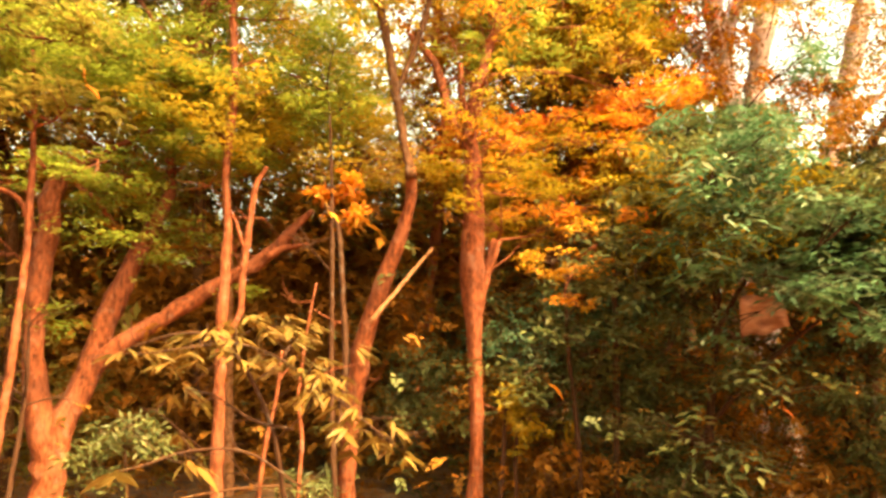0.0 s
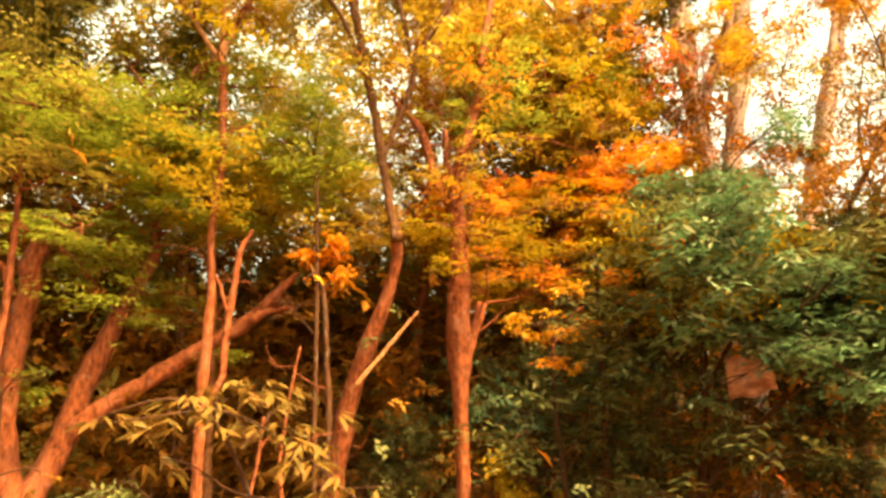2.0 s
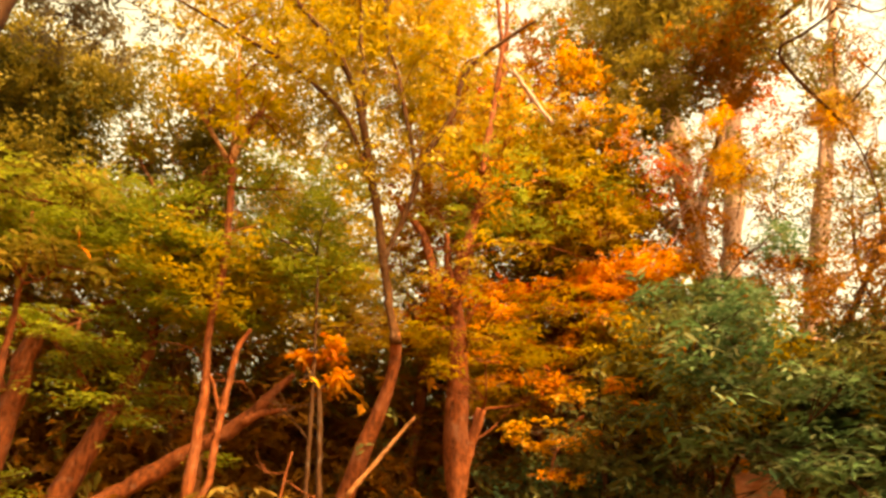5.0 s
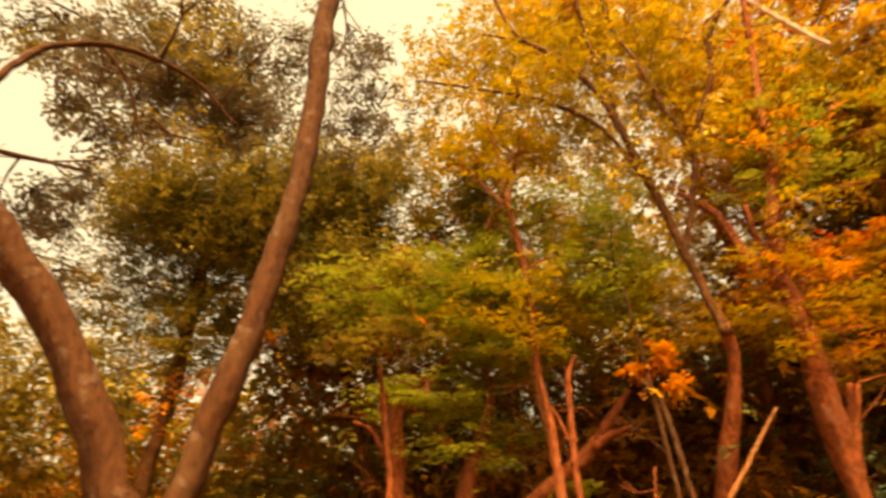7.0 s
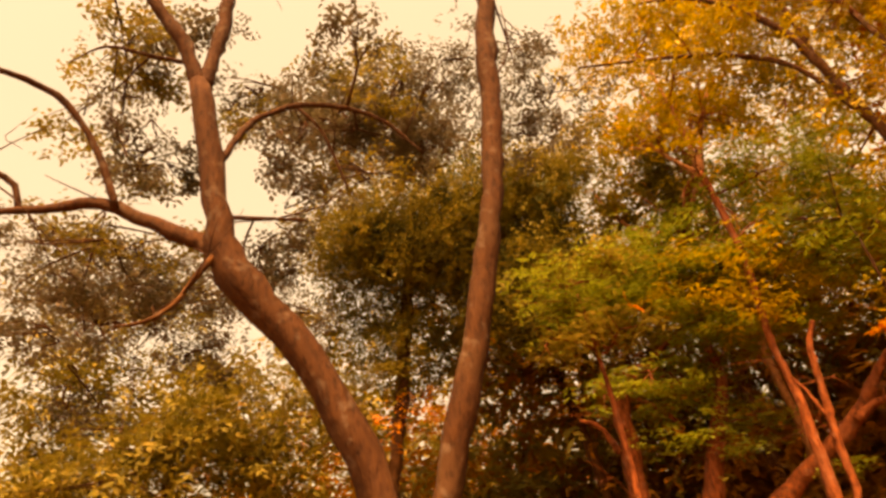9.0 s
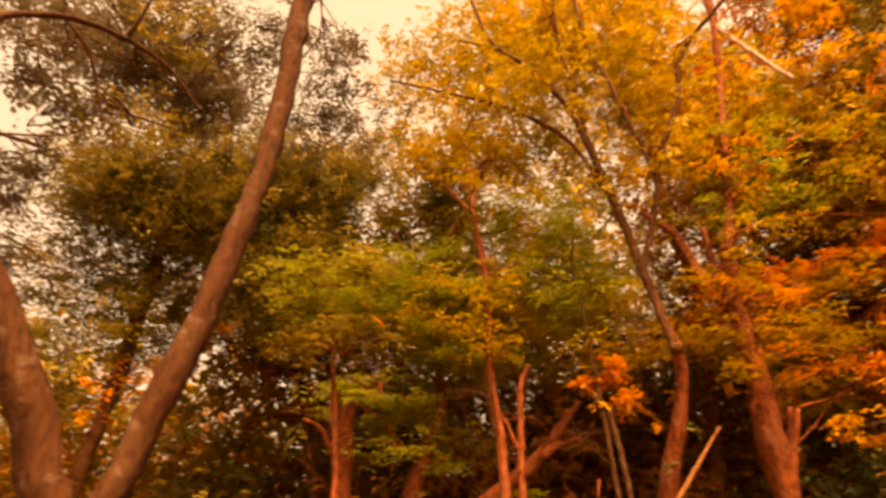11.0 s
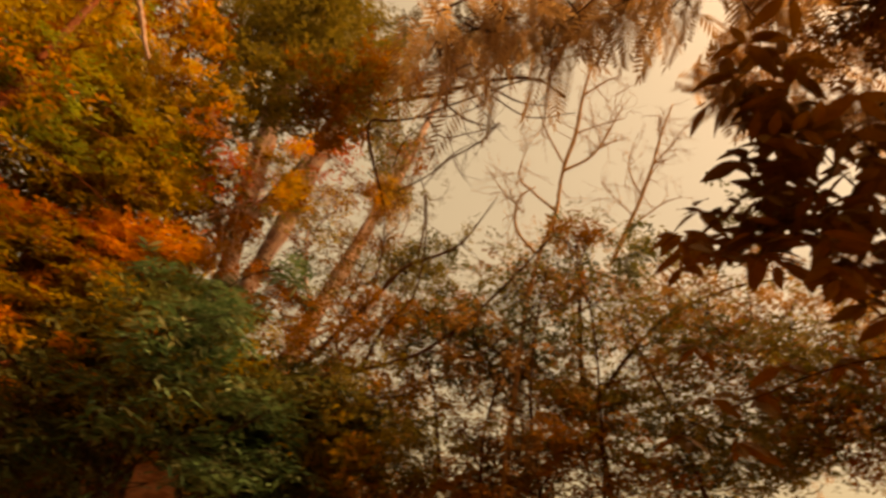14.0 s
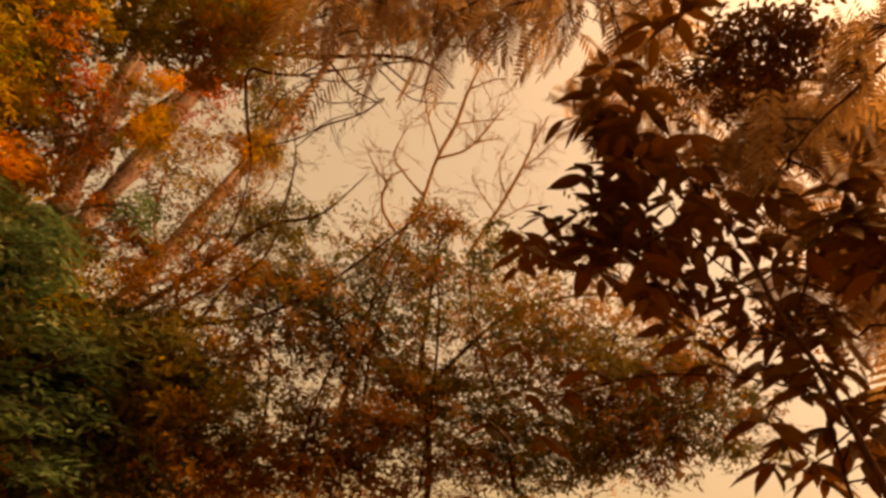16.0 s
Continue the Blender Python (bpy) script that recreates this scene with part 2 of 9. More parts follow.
def spray_simple(count, length, leaf, width, rows=1, seed=3, level=1.0):
    r = np.random.default_rng(seed)
    out = []
    for k in range(count):
        s = (k + 0.6) / count
        al, sd = turned((1 if k % 2 else -1) * radians(r.uniform(25, 70)))
        tip = r.uniform(-0.5, 0.25) * level
        up = Z * r.uniform(0.7, 1) + Y * r.uniform(-0.4, 0.4) * level
        out.append(blade(X * length * s + Z * r.uniform(-0.03, 0.03), al + Z * tip, sd, up, leaf * r.uniform(0.7, 1.15), width * r.uniform(0.8, 1.1), rows, curl=0.12))
    return joined(out)


SPRAY = {
    "small": spray_simple(7, 0.17, 0.062, 0.024, seed=14),
    "dash": spray_simple(7, 0.24, 0.105, 0.026, seed=17, level=0.35),
    "oval": spray_simple(7, 0.2, 0.085, 0.038),
    "lance": spray_simple(7, 0.24, 0.12, 0.034, seed=5),
    "tiny": spray_simple(8, 0.16, 0.045, 0.022, seed=8),
    "feather": spray_pinnate(10, 0.22, 0.05, 0.016),
    "frond": spray_pinnate(13, 0.34, 0.105, 0.017, 0.15),
    "plume": spray_pinnate(19, 0.62, 0.115, 0.019, 0.3),
    "broad": spray_simple(7, 0.28, 0.13, 0.05, 4, 21),
    "coarse": spray_simple(6, 0.5, 0.24, 0.11, seed=11),
}


def scattered(kind, at, size=1.0, spread=0.25, droop=-12, tilt=24, heading=None):
    """Copies of a spray at the given places, each turned and sized by chance, as one set of triangles."""
    tv, tt = SPRAY[kind]
    tv = tv - tv.mean(axis=0) * [0.8, 0, 0]      # hung by the middle of the spray
    n = len(at)
    yaw = rng.uniform(0, 2 * np.pi, n) if heading is None else heading + rng.normal(0, 0.5, n)
    pit, rol = np.radians(rng.normal(droop, tilt, n)), np.radians(rng.normal(0, tilt, n))
    cy, sy, cp, sp, cr, sr = np.cos(yaw), np.sin(yaw), np.cos(pit), np.sin(pit), np.cos(rol), np.sin(rol)
    fx = np.stack([cy * cp, sy * cp, sp], 1)
    left = np.stack([-sy, cy, 0 * cy], 1)
    up = np.cross(fx, left)
    fy, fz = left * cr[:, None] + up * sr[:, None], up * cr[:, None] - left * sr[:, None]
    m = np.stack([fx, fy, fz], 2) * (size * rng.uniform(1 - spread, 1 + spread, n))[:, None, None]
    vs = np.einsum("nij,kj->nki", m, tv) + np.asarray(at)[:, None]
    ts = tt[None] + (np.arange(n) * len(tv))[:, None, None]
    return vs.reshape(-1, 3), ts.reshape(-1, 3)


def in_clump(centre, radii, n, lumps=None):
    """Places inside an oval, drawn together in lumps with gaps between them."""
    k = lumps or max(5, n // 8)
    d = rng.normal(size=(k, 3))
    d /= np.linalg.norm(d, axis=1, keepdims=True)
    c = d * (rng.uniform(0.1, 1, k) ** 0.45)[:, None]
    p = c[rng.integers(0, k, n)] + rng.normal(0, 0.24, (n, 3)) * [1, 1, 0.7]
    return np.asarray(centre) + p * np.asarray(radii)


class Plant:
    """A tree or shrub: an Empty at its foot that carries trunk, limbs, twigs and foliage."""

    def __init__(self, name, foot, bark, label, category="tree", group=""):
        self.ob = new(name)
        self.ob.location = foot
        self.ob.empty_display_size = 0.3
        self.ob.matrix_basis = Matrix.Translation(foot)
        tagged(self.ob, label, category, group)
        self.bark, self.lines, self.limbs, self.twig_rows, self.main_rows, self.seed = BARK[bark], [], [], [], [], int(abs(foot[0] * 91 + foot[1] * 37)) % 1000

    def stem(self, name, points, sides=10, rough=0.05, bark=None):
        step = max(0.05, min(0.16, points[0][3] * 1.3))
        rows = spline(points, step)
        rows[1:-1, :3] += np.random.default_rng(self.seed + len(self.lines)).normal(0, 0.1, (len(rows) - 2, 3)) * rows[1:-1, 3:4]
        self.lines.append(rows)
        v, t = tube(rows, sides, rough, self.seed + len(self.lines))
        self.limbs.append(part(name, mesh_of(name, v, t, True), BARK[bark] if bark else self.bark, self.ob))
        return self

    def bearer(self, at):
        """The limb nearest to a place."""
        return self.limbs[int(np.argmin([np.linalg.norm(rows[:, :3] - at, axis=1).min() for rows in self.lines]))] if self.limbs else self.ob

    def reach(self, to, r0=0.014, sag=0.05):
        """A thin branch from the nearest wood to a place."""
        wood = np.vstack(self.lines + self.main_rows)
        d = wood[:, :3] - np.asarray(to)
        far = np.linalg.norm(d, axis=1) + 0.6 * np.clip(d[:, 2] + 0.1, 0, None)
        a = wood[np.argmin(far)]
        mid = (a[:3] + to) / 2 + rng.normal(0, 0.08, 3) * far.min() + np.array([0, 0, sag * far.min()])
        r = min(r0, a[3] * 0.7)
        rows = spline([(*a[:3], r), (*mid, r * 0.75), (*to, r * 0.4)], 0.14)
        self.twig_rows.append(rows)
        self.main_rows.append(rows[2:])
        return rows

    def foliage(self, colour, kind, centre, radii, n, size=1.0, droop=-12, tilt=24, twigs=6, lumps=None):
        at = in_clump(centre, radii, n, lumps)
        v, t = scattered(kind, at, size, droop=droop, tilt=tilt)
        part("foliage", mesh_of("foliage", v, t), LEAF[colour], self.bearer(np.asarray(centre, float)))
        if twigs and self.lines:
            rows = self.reach(np.asarray(centre, float))
            for q in at[rng.integers(0, n, twigs)]:
                a = rows[rng.integers(len(rows) // 2, len(rows))]
                mid = (a[:3] + q) / 2 + rng.normal(0, 0.04, 3)
                self.twig_rows.append(spline([(*a[:3], 0.007), (*mid, 0.005), (*q, 0.002)], 0.14))
        return self

    def fans(self, colour, tips, leaves, length, width, fall=0.6, spread=1.0):
        """At each tip a short twig ends in a fan of separate drooping leaves, all pointing away from the wood they grow from."""
        for at in tips:
            at = np.asarray(at, float)
            away = at - self.reach(at, 0.007)[0, :3]
            heading = math.atan2(away[1], away[0])
            limb = self.bearer(at)
            for k in range(leaves):
                a = heading + spread * (k - (leaves - 1) / 2) * 2.6 / leaves + rng.normal(0, 0.25)
                along, side = turned(a)
                drop = fall * rng.uniform(0.3, 1.2) + 0.35 * abs(k - (leaves - 1) / 2) / leaves
                along = along * math.cos(drop) - Z * math.sin(drop)
                up = np.cross(along, side)
                roll = rng.normal(0, 0.45)
                side, up = side * math.cos(roll) + up * math.sin(roll), up * math.cos(roll) - side * math.sin(roll)
                size = rng.uniform(0.7, 1.1)
                leaf = blade(at + rng.normal(0, 0.012, 3), along, side, up, length * size, width * size * rng.uniform(0.8, 1.1), 4, 0.2, 0.22)
                part("leaf", mesh_of("leaf", *leaf, True), LEAF[colour], limb)
        return self

    def sprout(self, n, reach=0.7, r0=0.008):
        """Short crooked twigs along the upper wood, each forking once or twice."""
        for _ in range(n):
            rows = self.lines[rng.integers(0, len(self.lines))]
            a = rows[rng.integers(len(rows) // 3, len(rows))]
            if a[2] < 1.2:
                continue
            d = rng.normal(0, 1, 3) + [0, 0, 0.7]
            d *= reach * rng.uniform(0.4, 1.1) / np.linalg.norm(d)
            r = min(r0, a[3] * 0.6)
            k = a[:3] + d * 0.5 + rng.normal(0, 0.06, 3)
            self.twig_rows.append(spline([(*a[:3], r), (*k, r * 0.7), (*(a[:3] + d), r * 0.3)], 0.1))
            for _ in range(2):
                e = k + d * rng.uniform(0.2, 0.5) + rng.normal(0, 0.16, 3) * reach
                self.twig_rows.append(spline([(*k, r * 0.6), (*((k + e) / 2 + rng.normal(0, 0.03, 3)), r * 0.45), (*e, r * 0.2)], 0.1))
        return self

    def done(self):
        if self.twig_rows:
            v, t = joined([tube(r, 4, 0.05, i) for i, r in enumerate(self.twig_rows)])
            tagged(part("twig_growth", mesh_of("twig_growth", v, t, True), self.bark, self.ob), kind="stuff")
        return self


def stuff(name, label, category, colour, kind, at, size=1.0, **turn):
    v, t = scattered(kind, at, size, **turn)
    return tagged(part(name, mesh_of(name, v, t), LEAF[colour], None), label, category, kind="stuff")


# ---- ground ----
def ground_height(x, y):
    return 0.1 * noise.noise((x * 0.35, y * 0.35, 0)) + 0.03 * noise.noise((x * 1.7, y * 1.7, 3)) if x * x + y * y < 900 else 0.0


m, nt, bsdf, out = shader("leaf_litter_soil")
soil = ramp(nt, [(0.3, (0.1, 0.05, 0.02)), (0.55, (0.19, 0.1, 0.04)), (0.75, (0.28, 0.155, 0.06))], noise_tex(nt, 5, 8))
soil = mixed(nt, soil, ramp(nt, [(0.4, (0.6, 0.55, 0.5)), (0.65, (1.1, 1, 0.9))], noise_tex(nt, 0.6, 3)), 1.0, "MULTIPLY")
nt.links.new(soil, bsdf.inputs["Base Color"])
bsdf.inputs["Roughness"].default_value = 0.95
SOIL = m
verts, tris = [(0, 0, ground_height(0, 0))], []
rings = [0.5 * k for k in range(1, 41)] + [22, 25, 30, 40, 60, 100, 200, 500, 1200, 2500]
for i, r in enumerate(rings):
    for k in range(72):
        a = 2 * math.pi * k / 72
        x, y = r * math.cos(a), r * math.sin(a)
        verts.append((x, y, ground_height(x, y)))
for k in range(72):
    tris.append((0, 1 + k, 1 + (k + 1) % 72))
    for i in range(len(rings) - 1):
        a, b = 1 + i * 72 + k, 1 + i * 72 + (k + 1) % 72
        tris += [(a, a + 72, b + 72), (a, b + 72, b)]
tagged(part("ground", mesh_of("ground", verts, tris, True), SOIL, None), "brown woodland floor strewn with leaf litter", "ground", kind="structure")


# ---- trees and shrubs ----

forked = Plant('tree', (-3.49, 6.07, 0.00), 'red', 'forked red-brown tree with thin layered green foliage', 'tree', 'woodland trees')
forked.stem('trunk', [(-3.49, 6.07, -0.12, 0.195), (-3.49, 6.07, 0.45, 0.144), (-3.49, 6.07, 0.70, 0.148), (-3.49, 6.07, 0.92, 0.120), (-3.49, 6.07, 1.02, 0.060)], 14)
forked.stem('limb', [(-3.49, 6.07, 0.42, 0.095), (-3.52, 6.05, 0.84, 0.118), (-3.62, 5.99, 1.38, 0.101), (-3.68, 5.96, 1.83, 0.091), (-3.69, 5.95, 2.24, 0.092), (-3.67, 5.96, 2.60, 0.099), (-3.65, 5.97, 3.09, 0.090), (-3.60, 6.00, 3.38, 0.070), (-3.39, 6.12, 3.56, 0.033)])
forked.stem('limb', [(-3.49, 6.07, 0.42, 0.095), (-3.46, 6.08, 0.80, 0.122), (-3.40, 6.12, 1.15, 0.118), (-3.27, 6.19, 1.55, 0.110), (-3.18, 6.23, 2.00, 0.101), (-3.04, 6.30, 2.47, 0.093), (-2.90, 6.37, 2.90, 0.078), (-2.76, 6.43, 3.29, 0.063), (-2.78, 6.43, 3.73, 0.052), (-2.82, 6.41, 4.15, 0.041)])
forked.stem('limb', [(-3.31, 6.17, 1.50, 0.089), (-3.12, 6.19, 1.68, 0.089), (-2.85, 6.25, 1.92, 0.085), (-2.24, 6.42, 2.35, 0.072), (-1.78, 6.49, 2.66, 0.068), (-1.56, 6.48, 2.89, 0.051), (-1.31, 6.47, 3.14, 0.029)])
forked.stem('limb', [(-1.74, 6.37, 2.64, 0.044), (-1.56, 6.41, 2.74, 0.034), (-1.35, 6.46, 2.79, 0.017)])
forked.stem('limb', [(-3.60, 6.00, 3.38, 0.054), (-3.39, 6.12, 3.56, 0.033), (-3.10, 6.28, 3.83, 0.023), (-2.81, 6.41, 4.06, 0.015)])
forked.stem('limb', [(-3.75, 5.91, 2.80, 0.036), (-3.87, 5.83, 3.08, 0.026), (-4.02, 5.73, 3.18, 0.018)])
forked.stem('limb', [(-3.18, 6.24, 2.93, 0.027), (-3.34, 6.15, 3.16, 0.024), (-3.50, 6.06, 3.30, 0.019)])
forked.foliage('green', 'dash', (-2.91, 6.15, 3.24), (0.55, 0.55, 0.22), 114, tilt=9, droop=-5)
forked.foliage('green', 'dash', (-2.97, 6.12, 2.77), (0.64, 0.64, 0.19), 115, tilt=9, droop=-5)
forked.foliage('green', 'dash', (-2.60, 6.28, 3.51), (0.50, 0.50, 0.22), 108, tilt=9, droop=-5)
forked.foliage('green', 'dash', (-2.00, 6.50, 3.67), (0.47, 0.47, 0.20), 90, tilt=9, droop=-5)
forked.foliage('green', 'dash', (-3.14, 6.03, 3.43), (0.48, 0.48, 0.16), 37, tilt=9, droop=-5)
forked.foliage('green', 'dash', (-2.47, 6.34, 2.92), (0.39, 0.39, 0.12), 27, tilt=9, droop=-5)
forked.foliage('green', 'dash', (-3.52, 5.82, 2.02), (0.35, 0.35, 0.20), 26, tilt=9, droop=-5)
forked.foliage('green', 'dash', (-2.04, 6.49, 2.32), (0.22, 0.25, 0.08), 16, tilt=9, droop=-5)
forked.foliage('ygreen', 'dash', (-2.16, 6.24, 3.79), (0.67, 0.67, 0.34), 217, tilt=9, droop=-5)
forked.foliage('ygreen', 'dash', (-2.52, 6.10, 4.15), (0.72, 0.72, 0.33), 230, tilt=9, droop=-5)
forked.foliage('ygreen', 'dash', (-1.76, 6.36, 4.19), (0.64, 0.64, 0.40), 246, tilt=9, droop=-5)
forked.foliage('green', 'dash', (-3.49, 6.30, 4.59), (0.87, 0.87, 0.35), 270, tilt=9, droop=-5)
forked.foliage('green', 'dash', (-2.94, 6.57, 4.92), (0.73, 0.73, 0.36), 238, tilt=9, droop=-5)
forked.foliage('green', 'dash', (-3.20, 5.55, 3.36), (0.40, 0.40, 0.17), 47, tilt=9, droop=-5)
forked.foliage('green', 'dash', (-2.57, 5.86, 3.85), (0.37, 0.37, 0.21), 67, tilt=9, droop=-5)
forked.foliage('green', 'dash', (-3.47, 5.38, 3.23), (0.29, 0.29, 0.19), 28, tilt=9, droop=-5)
forked.foliage('green', 'dash', (-2.42, 5.93, 3.65), (0.37, 0.37, 0.16), 51, tilt=9, droop=-5)
forked.sprout(14).done()

sapling = Plant('sapling', (-2.78, 4.15, 0.00), 'red', 'slender reddish sapling with a bare straight stem', 'tree', 'woodland trees')
sapling.stem('trunk', [(-2.78, 4.15, -0.12, 0.032), (-2.77, 4.16, 0.35, 0.025), (-2.75, 4.17, 0.81, 0.024), (-2.73, 4.19, 1.34, 0.025), (-2.71, 4.20, 1.91, 0.023), (-2.71, 4.20, 2.49, 0.022), (-2.74, 4.18, 3.26, 0.017), (-2.78, 4.15, 3.70, 0.011)], 14)
sapling.foliage('green', 'dash', (-2.66, 4.00, 3.50), (0.48, 0.48, 0.22), 57, tilt=9, droop=-5)
sapling.foliage('moss', 'dash', (-2.48, 4.11, 3.28), (0.41, 0.41, 0.15), 33, tilt=9, droop=-5)
sapling.foliage('green', 'dash', (-2.75, 3.93, 3.70), (0.47, 0.47, 0.22), 56, tilt=9, droop=-5)
sapling.foliage('moss', 'dash', (-2.89, 3.83, 3.31), (0.42, 0.42, 0.28), 63, tilt=9, droop=-5)
sapling.foliage('moss', 'dash', (-2.43, 4.14, 3.73), (0.46, 0.46, 0.19), 47, tilt=9, droop=-5)
sapling.done()

twin = Plant('tree', (-1.95, 5.99, 0.00), 'red', 'thin reddish tree, forked high among leaves', 'tree', 'woodland trees')
twin.stem('trunk', [(-1.95, 5.99, -0.12, 0.066), (-1.98, 5.98, 0.99, 0.052), (-2.00, 5.97, 2.09, 0.049), (-2.00, 5.97, 2.84, 0.038), (-2.04, 5.96, 3.42, 0.034), (-2.01, 5.97, 4.12, 0.036), (-2.03, 5.96, 4.67, 0.037), (-2.10, 5.94, 5.25, 0.041)], 14)
twin.stem('limb', [(-2.10, 5.94, 5.21, 0.035), (-2.12, 5.93, 5.87, 0.027), (-2.19, 5.91, 6.51, 0.018), (-2.22, 5.89, 6.88, 0.009)], bark='pale')
twin.stem('limb', [(-2.10, 5.94, 5.21, 0.030), (-2.34, 5.85, 5.58, 0.022), (-2.57, 5.75, 5.99, 0.018), (-2.69, 5.70, 6.30, 0.009)], bark='pale')
twin.stem('limb', [(-2.09, 5.94, 5.25, 0.035), (-1.94, 5.99, 5.78, 0.027), (-1.76, 6.05, 6.19, 0.018)], bark='pale')
twin.stem('limb', [(-1.98, 5.98, 1.77, 0.024), (-1.92, 6.00, 1.91, 0.029), (-1.85, 6.02, 2.10, 0.032), (-1.85, 6.02, 2.49, 0.033), (-1.81, 6.03, 2.86, 0.031), (-1.78, 6.04, 3.24, 0.029), (-1.69, 6.07, 3.47, 0.019)])
twin.stem('limb', [(-1.85, 6.02, 2.65, 0.020), (-1.93, 6.00, 2.90, 0.015), (-2.03, 5.96, 3.10, 0.010)])
twin.stem('limb', [(-2.09, 5.94, 5.25, 0.041), (-2.37, 6.27, 5.33, 0.043), (-2.75, 6.54, 4.88, 0.049), (-3.01, 6.87, 4.61, 0.044)], bark='red')
twin.foliage('green', 'dash', (-1.68, 6.28, 5.13), (0.55, 0.55, 0.36), 114, tilt=9, droop=-5)
twin.foliage('green', 'dash', (-1.15, 6.40, 5.08), (0.49, 0.49, 0.37), 105, tilt=9, droop=-5)
twin.foliage('green', 'dash', (-1.73, 6.27, 4.52), (0.65, 0.65, 0.35), 130, tilt=9, droop=-5)
twin.foliage('green', 'dash', (-1.31, 6.37, 4.19), (0.59, 0.59, 0.35), 118, tilt=9, droop=-5)
twin.foliage('olive', 'oval', (-2.58, 6.07, 5.95), (0.55, 0.55, 0.31), 57)
twin.foliage('olive', 'oval', (-1.73, 6.37, 5.98), (0.45, 0.45, 0.32), 48)
twin.foliage('olive', 'oval', (-2.38, 6.16, 6.47), (0.57, 0.57, 0.38), 74)
twin.foliage('olive', 'oval', (-2.37, 6.16, 7.37), (0.73, 0.73, 0.40), 99)
twin.foliage('green', 'dash', (-2.51, 6.11, 4.28), (0.68, 0.68, 0.28), 184, tilt=9, droop=-5)
twin.foliage('green', 'dash', (-2.75, 6.00, 4.66), (0.62, 0.62, 0.28), 169, tilt=9, droop=-5)
twin.foliage('green', 'dash', (-3.24, 5.75, 4.57), (0.65, 0.65, 0.33), 204, tilt=9, droop=-5)
twin.foliage('green', 'dash', (-3.35, 5.69, 4.24), (0.47, 0.47, 0.26), 120, tilt=9, droop=-5)
twin.foliage('olive', 'dash', (-2.27, 5.55, 5.71), (0.56, 0.56, 0.34), 27, tilt=9, droop=-5)
twin.foliage('olive', 'dash', (-1.81, 5.72, 5.73), (0.52, 0.52, 0.35), 26, tilt=9, droop=-5)
twin.foliage('olive', 'dash', (-2.01, 5.65, 5.26), (0.50, 0.50, 0.28), 16, tilt=9, droop=-5)
twin.foliage('olive', 'dash', (-1.93, 5.68, 6.33), (0.59, 0.59, 0.30), 25, tilt=9, droop=-5)
twin.sprout(14).done()

rod = Plant('sapling', (-0.92, 5.93, 0.00), 'brown', 'very thin straight sapling, bare below', 'tree', 'woodland trees')
rod.stem('trunk', [(-0.92, 5.93, -0.12, 0.033), (-0.93, 5.93, 0.48, 0.024), (-0.98, 5.92, 1.34, 0.022), (-1.02, 5.91, 2.86, 0.018), (-1.07, 5.90, 3.95, 0.011)], 14)
rod.stem('limb', [(-0.91, 5.93, 1.04, 0.025), (-0.87, 5.94, 1.63, 0.028), (-0.91, 5.93, 2.24, 0.026), (-0.97, 5.92, 2.86, 0.021), (-1.09, 5.90, 3.07, 0.013)])
rod.foliage('green', 'dash', (-1.25, 6.07, 4.55), (0.50, 0.50, 0.34), 90, tilt=9, droop=-5)
rod.foliage('green', 'dash', (-1.02, 6.12, 4.04), (0.44, 0.44, 0.33), 79, tilt=9, droop=-5)
rod.foliage('ygreen', 'dash', (-0.79, 6.15, 3.53), (0.44, 0.44, 0.27), 64, tilt=9, droop=-5)
rod.foliage('orange', 'oval', (-1.00, 6.12, 3.29), (0.24, 0.25, 0.15), 38)
rod.foliage('orange', 'oval', (-0.94, 6.13, 2.99), (0.16, 0.25, 0.11), 18)
rod.sprout(3).done()

yellow_tree = Plant('tree', (-0.97, 6.78, 0.00), 'red', 'leaning tree with dark upper limbs and a yellow crown', 'tree', 'woodland trees')
yellow_tree.stem('trunk', [(-0.97, 6.78, -0.12, 0.112), (-0.94, 6.73, 0.33, 0.083), (-0.88, 6.61, 1.25, 0.089), (-0.76, 6.49, 1.85, 0.086), (-0.62, 6.37, 2.28, 0.082), (-0.43, 6.25, 2.76, 0.071), (-0.30, 6.13, 3.21, 0.057), (-0.31, 5.99, 3.44, 0.051)], 14)
yellow_tree.stem('limb', [(-0.30, 5.99, 3.33, 0.050), (-0.36, 5.99, 3.61, 0.046), (-0.43, 5.98, 4.02, 0.044), (-0.57, 5.97, 4.84, 0.044), (-0.74, 5.95, 5.71, 0.043), (-0.91, 5.93, 6.31, 0.038), (-1.25, 5.87, 6.93, 0.033), (-1.63, 5.77, 7.39, 0.027), (-1.83, 5.71, 8.13, 0.021)], bark='dark')
yellow_tree.stem('limb', [(-0.55, 5.97, 4.77, 0.026), (-0.90, 5.93, 5.74, 0.025), (-1.34, 5.85, 6.23, 0.025), (-1.85, 5.71, 6.54, 0.022), (-2.50, 5.45, 6.79, 0.016), (-2.78, 5.32, 6.88, 0.009)], bark='dark')
yellow_tree.stem('limb', [(-0.74, 5.95, 5.71, 0.028), (-0.78, 5.95, 6.44, 0.026), (-0.86, 5.94, 7.11, 0.023), (-0.86, 5.94, 8.22, 0.018)], bark='dark')
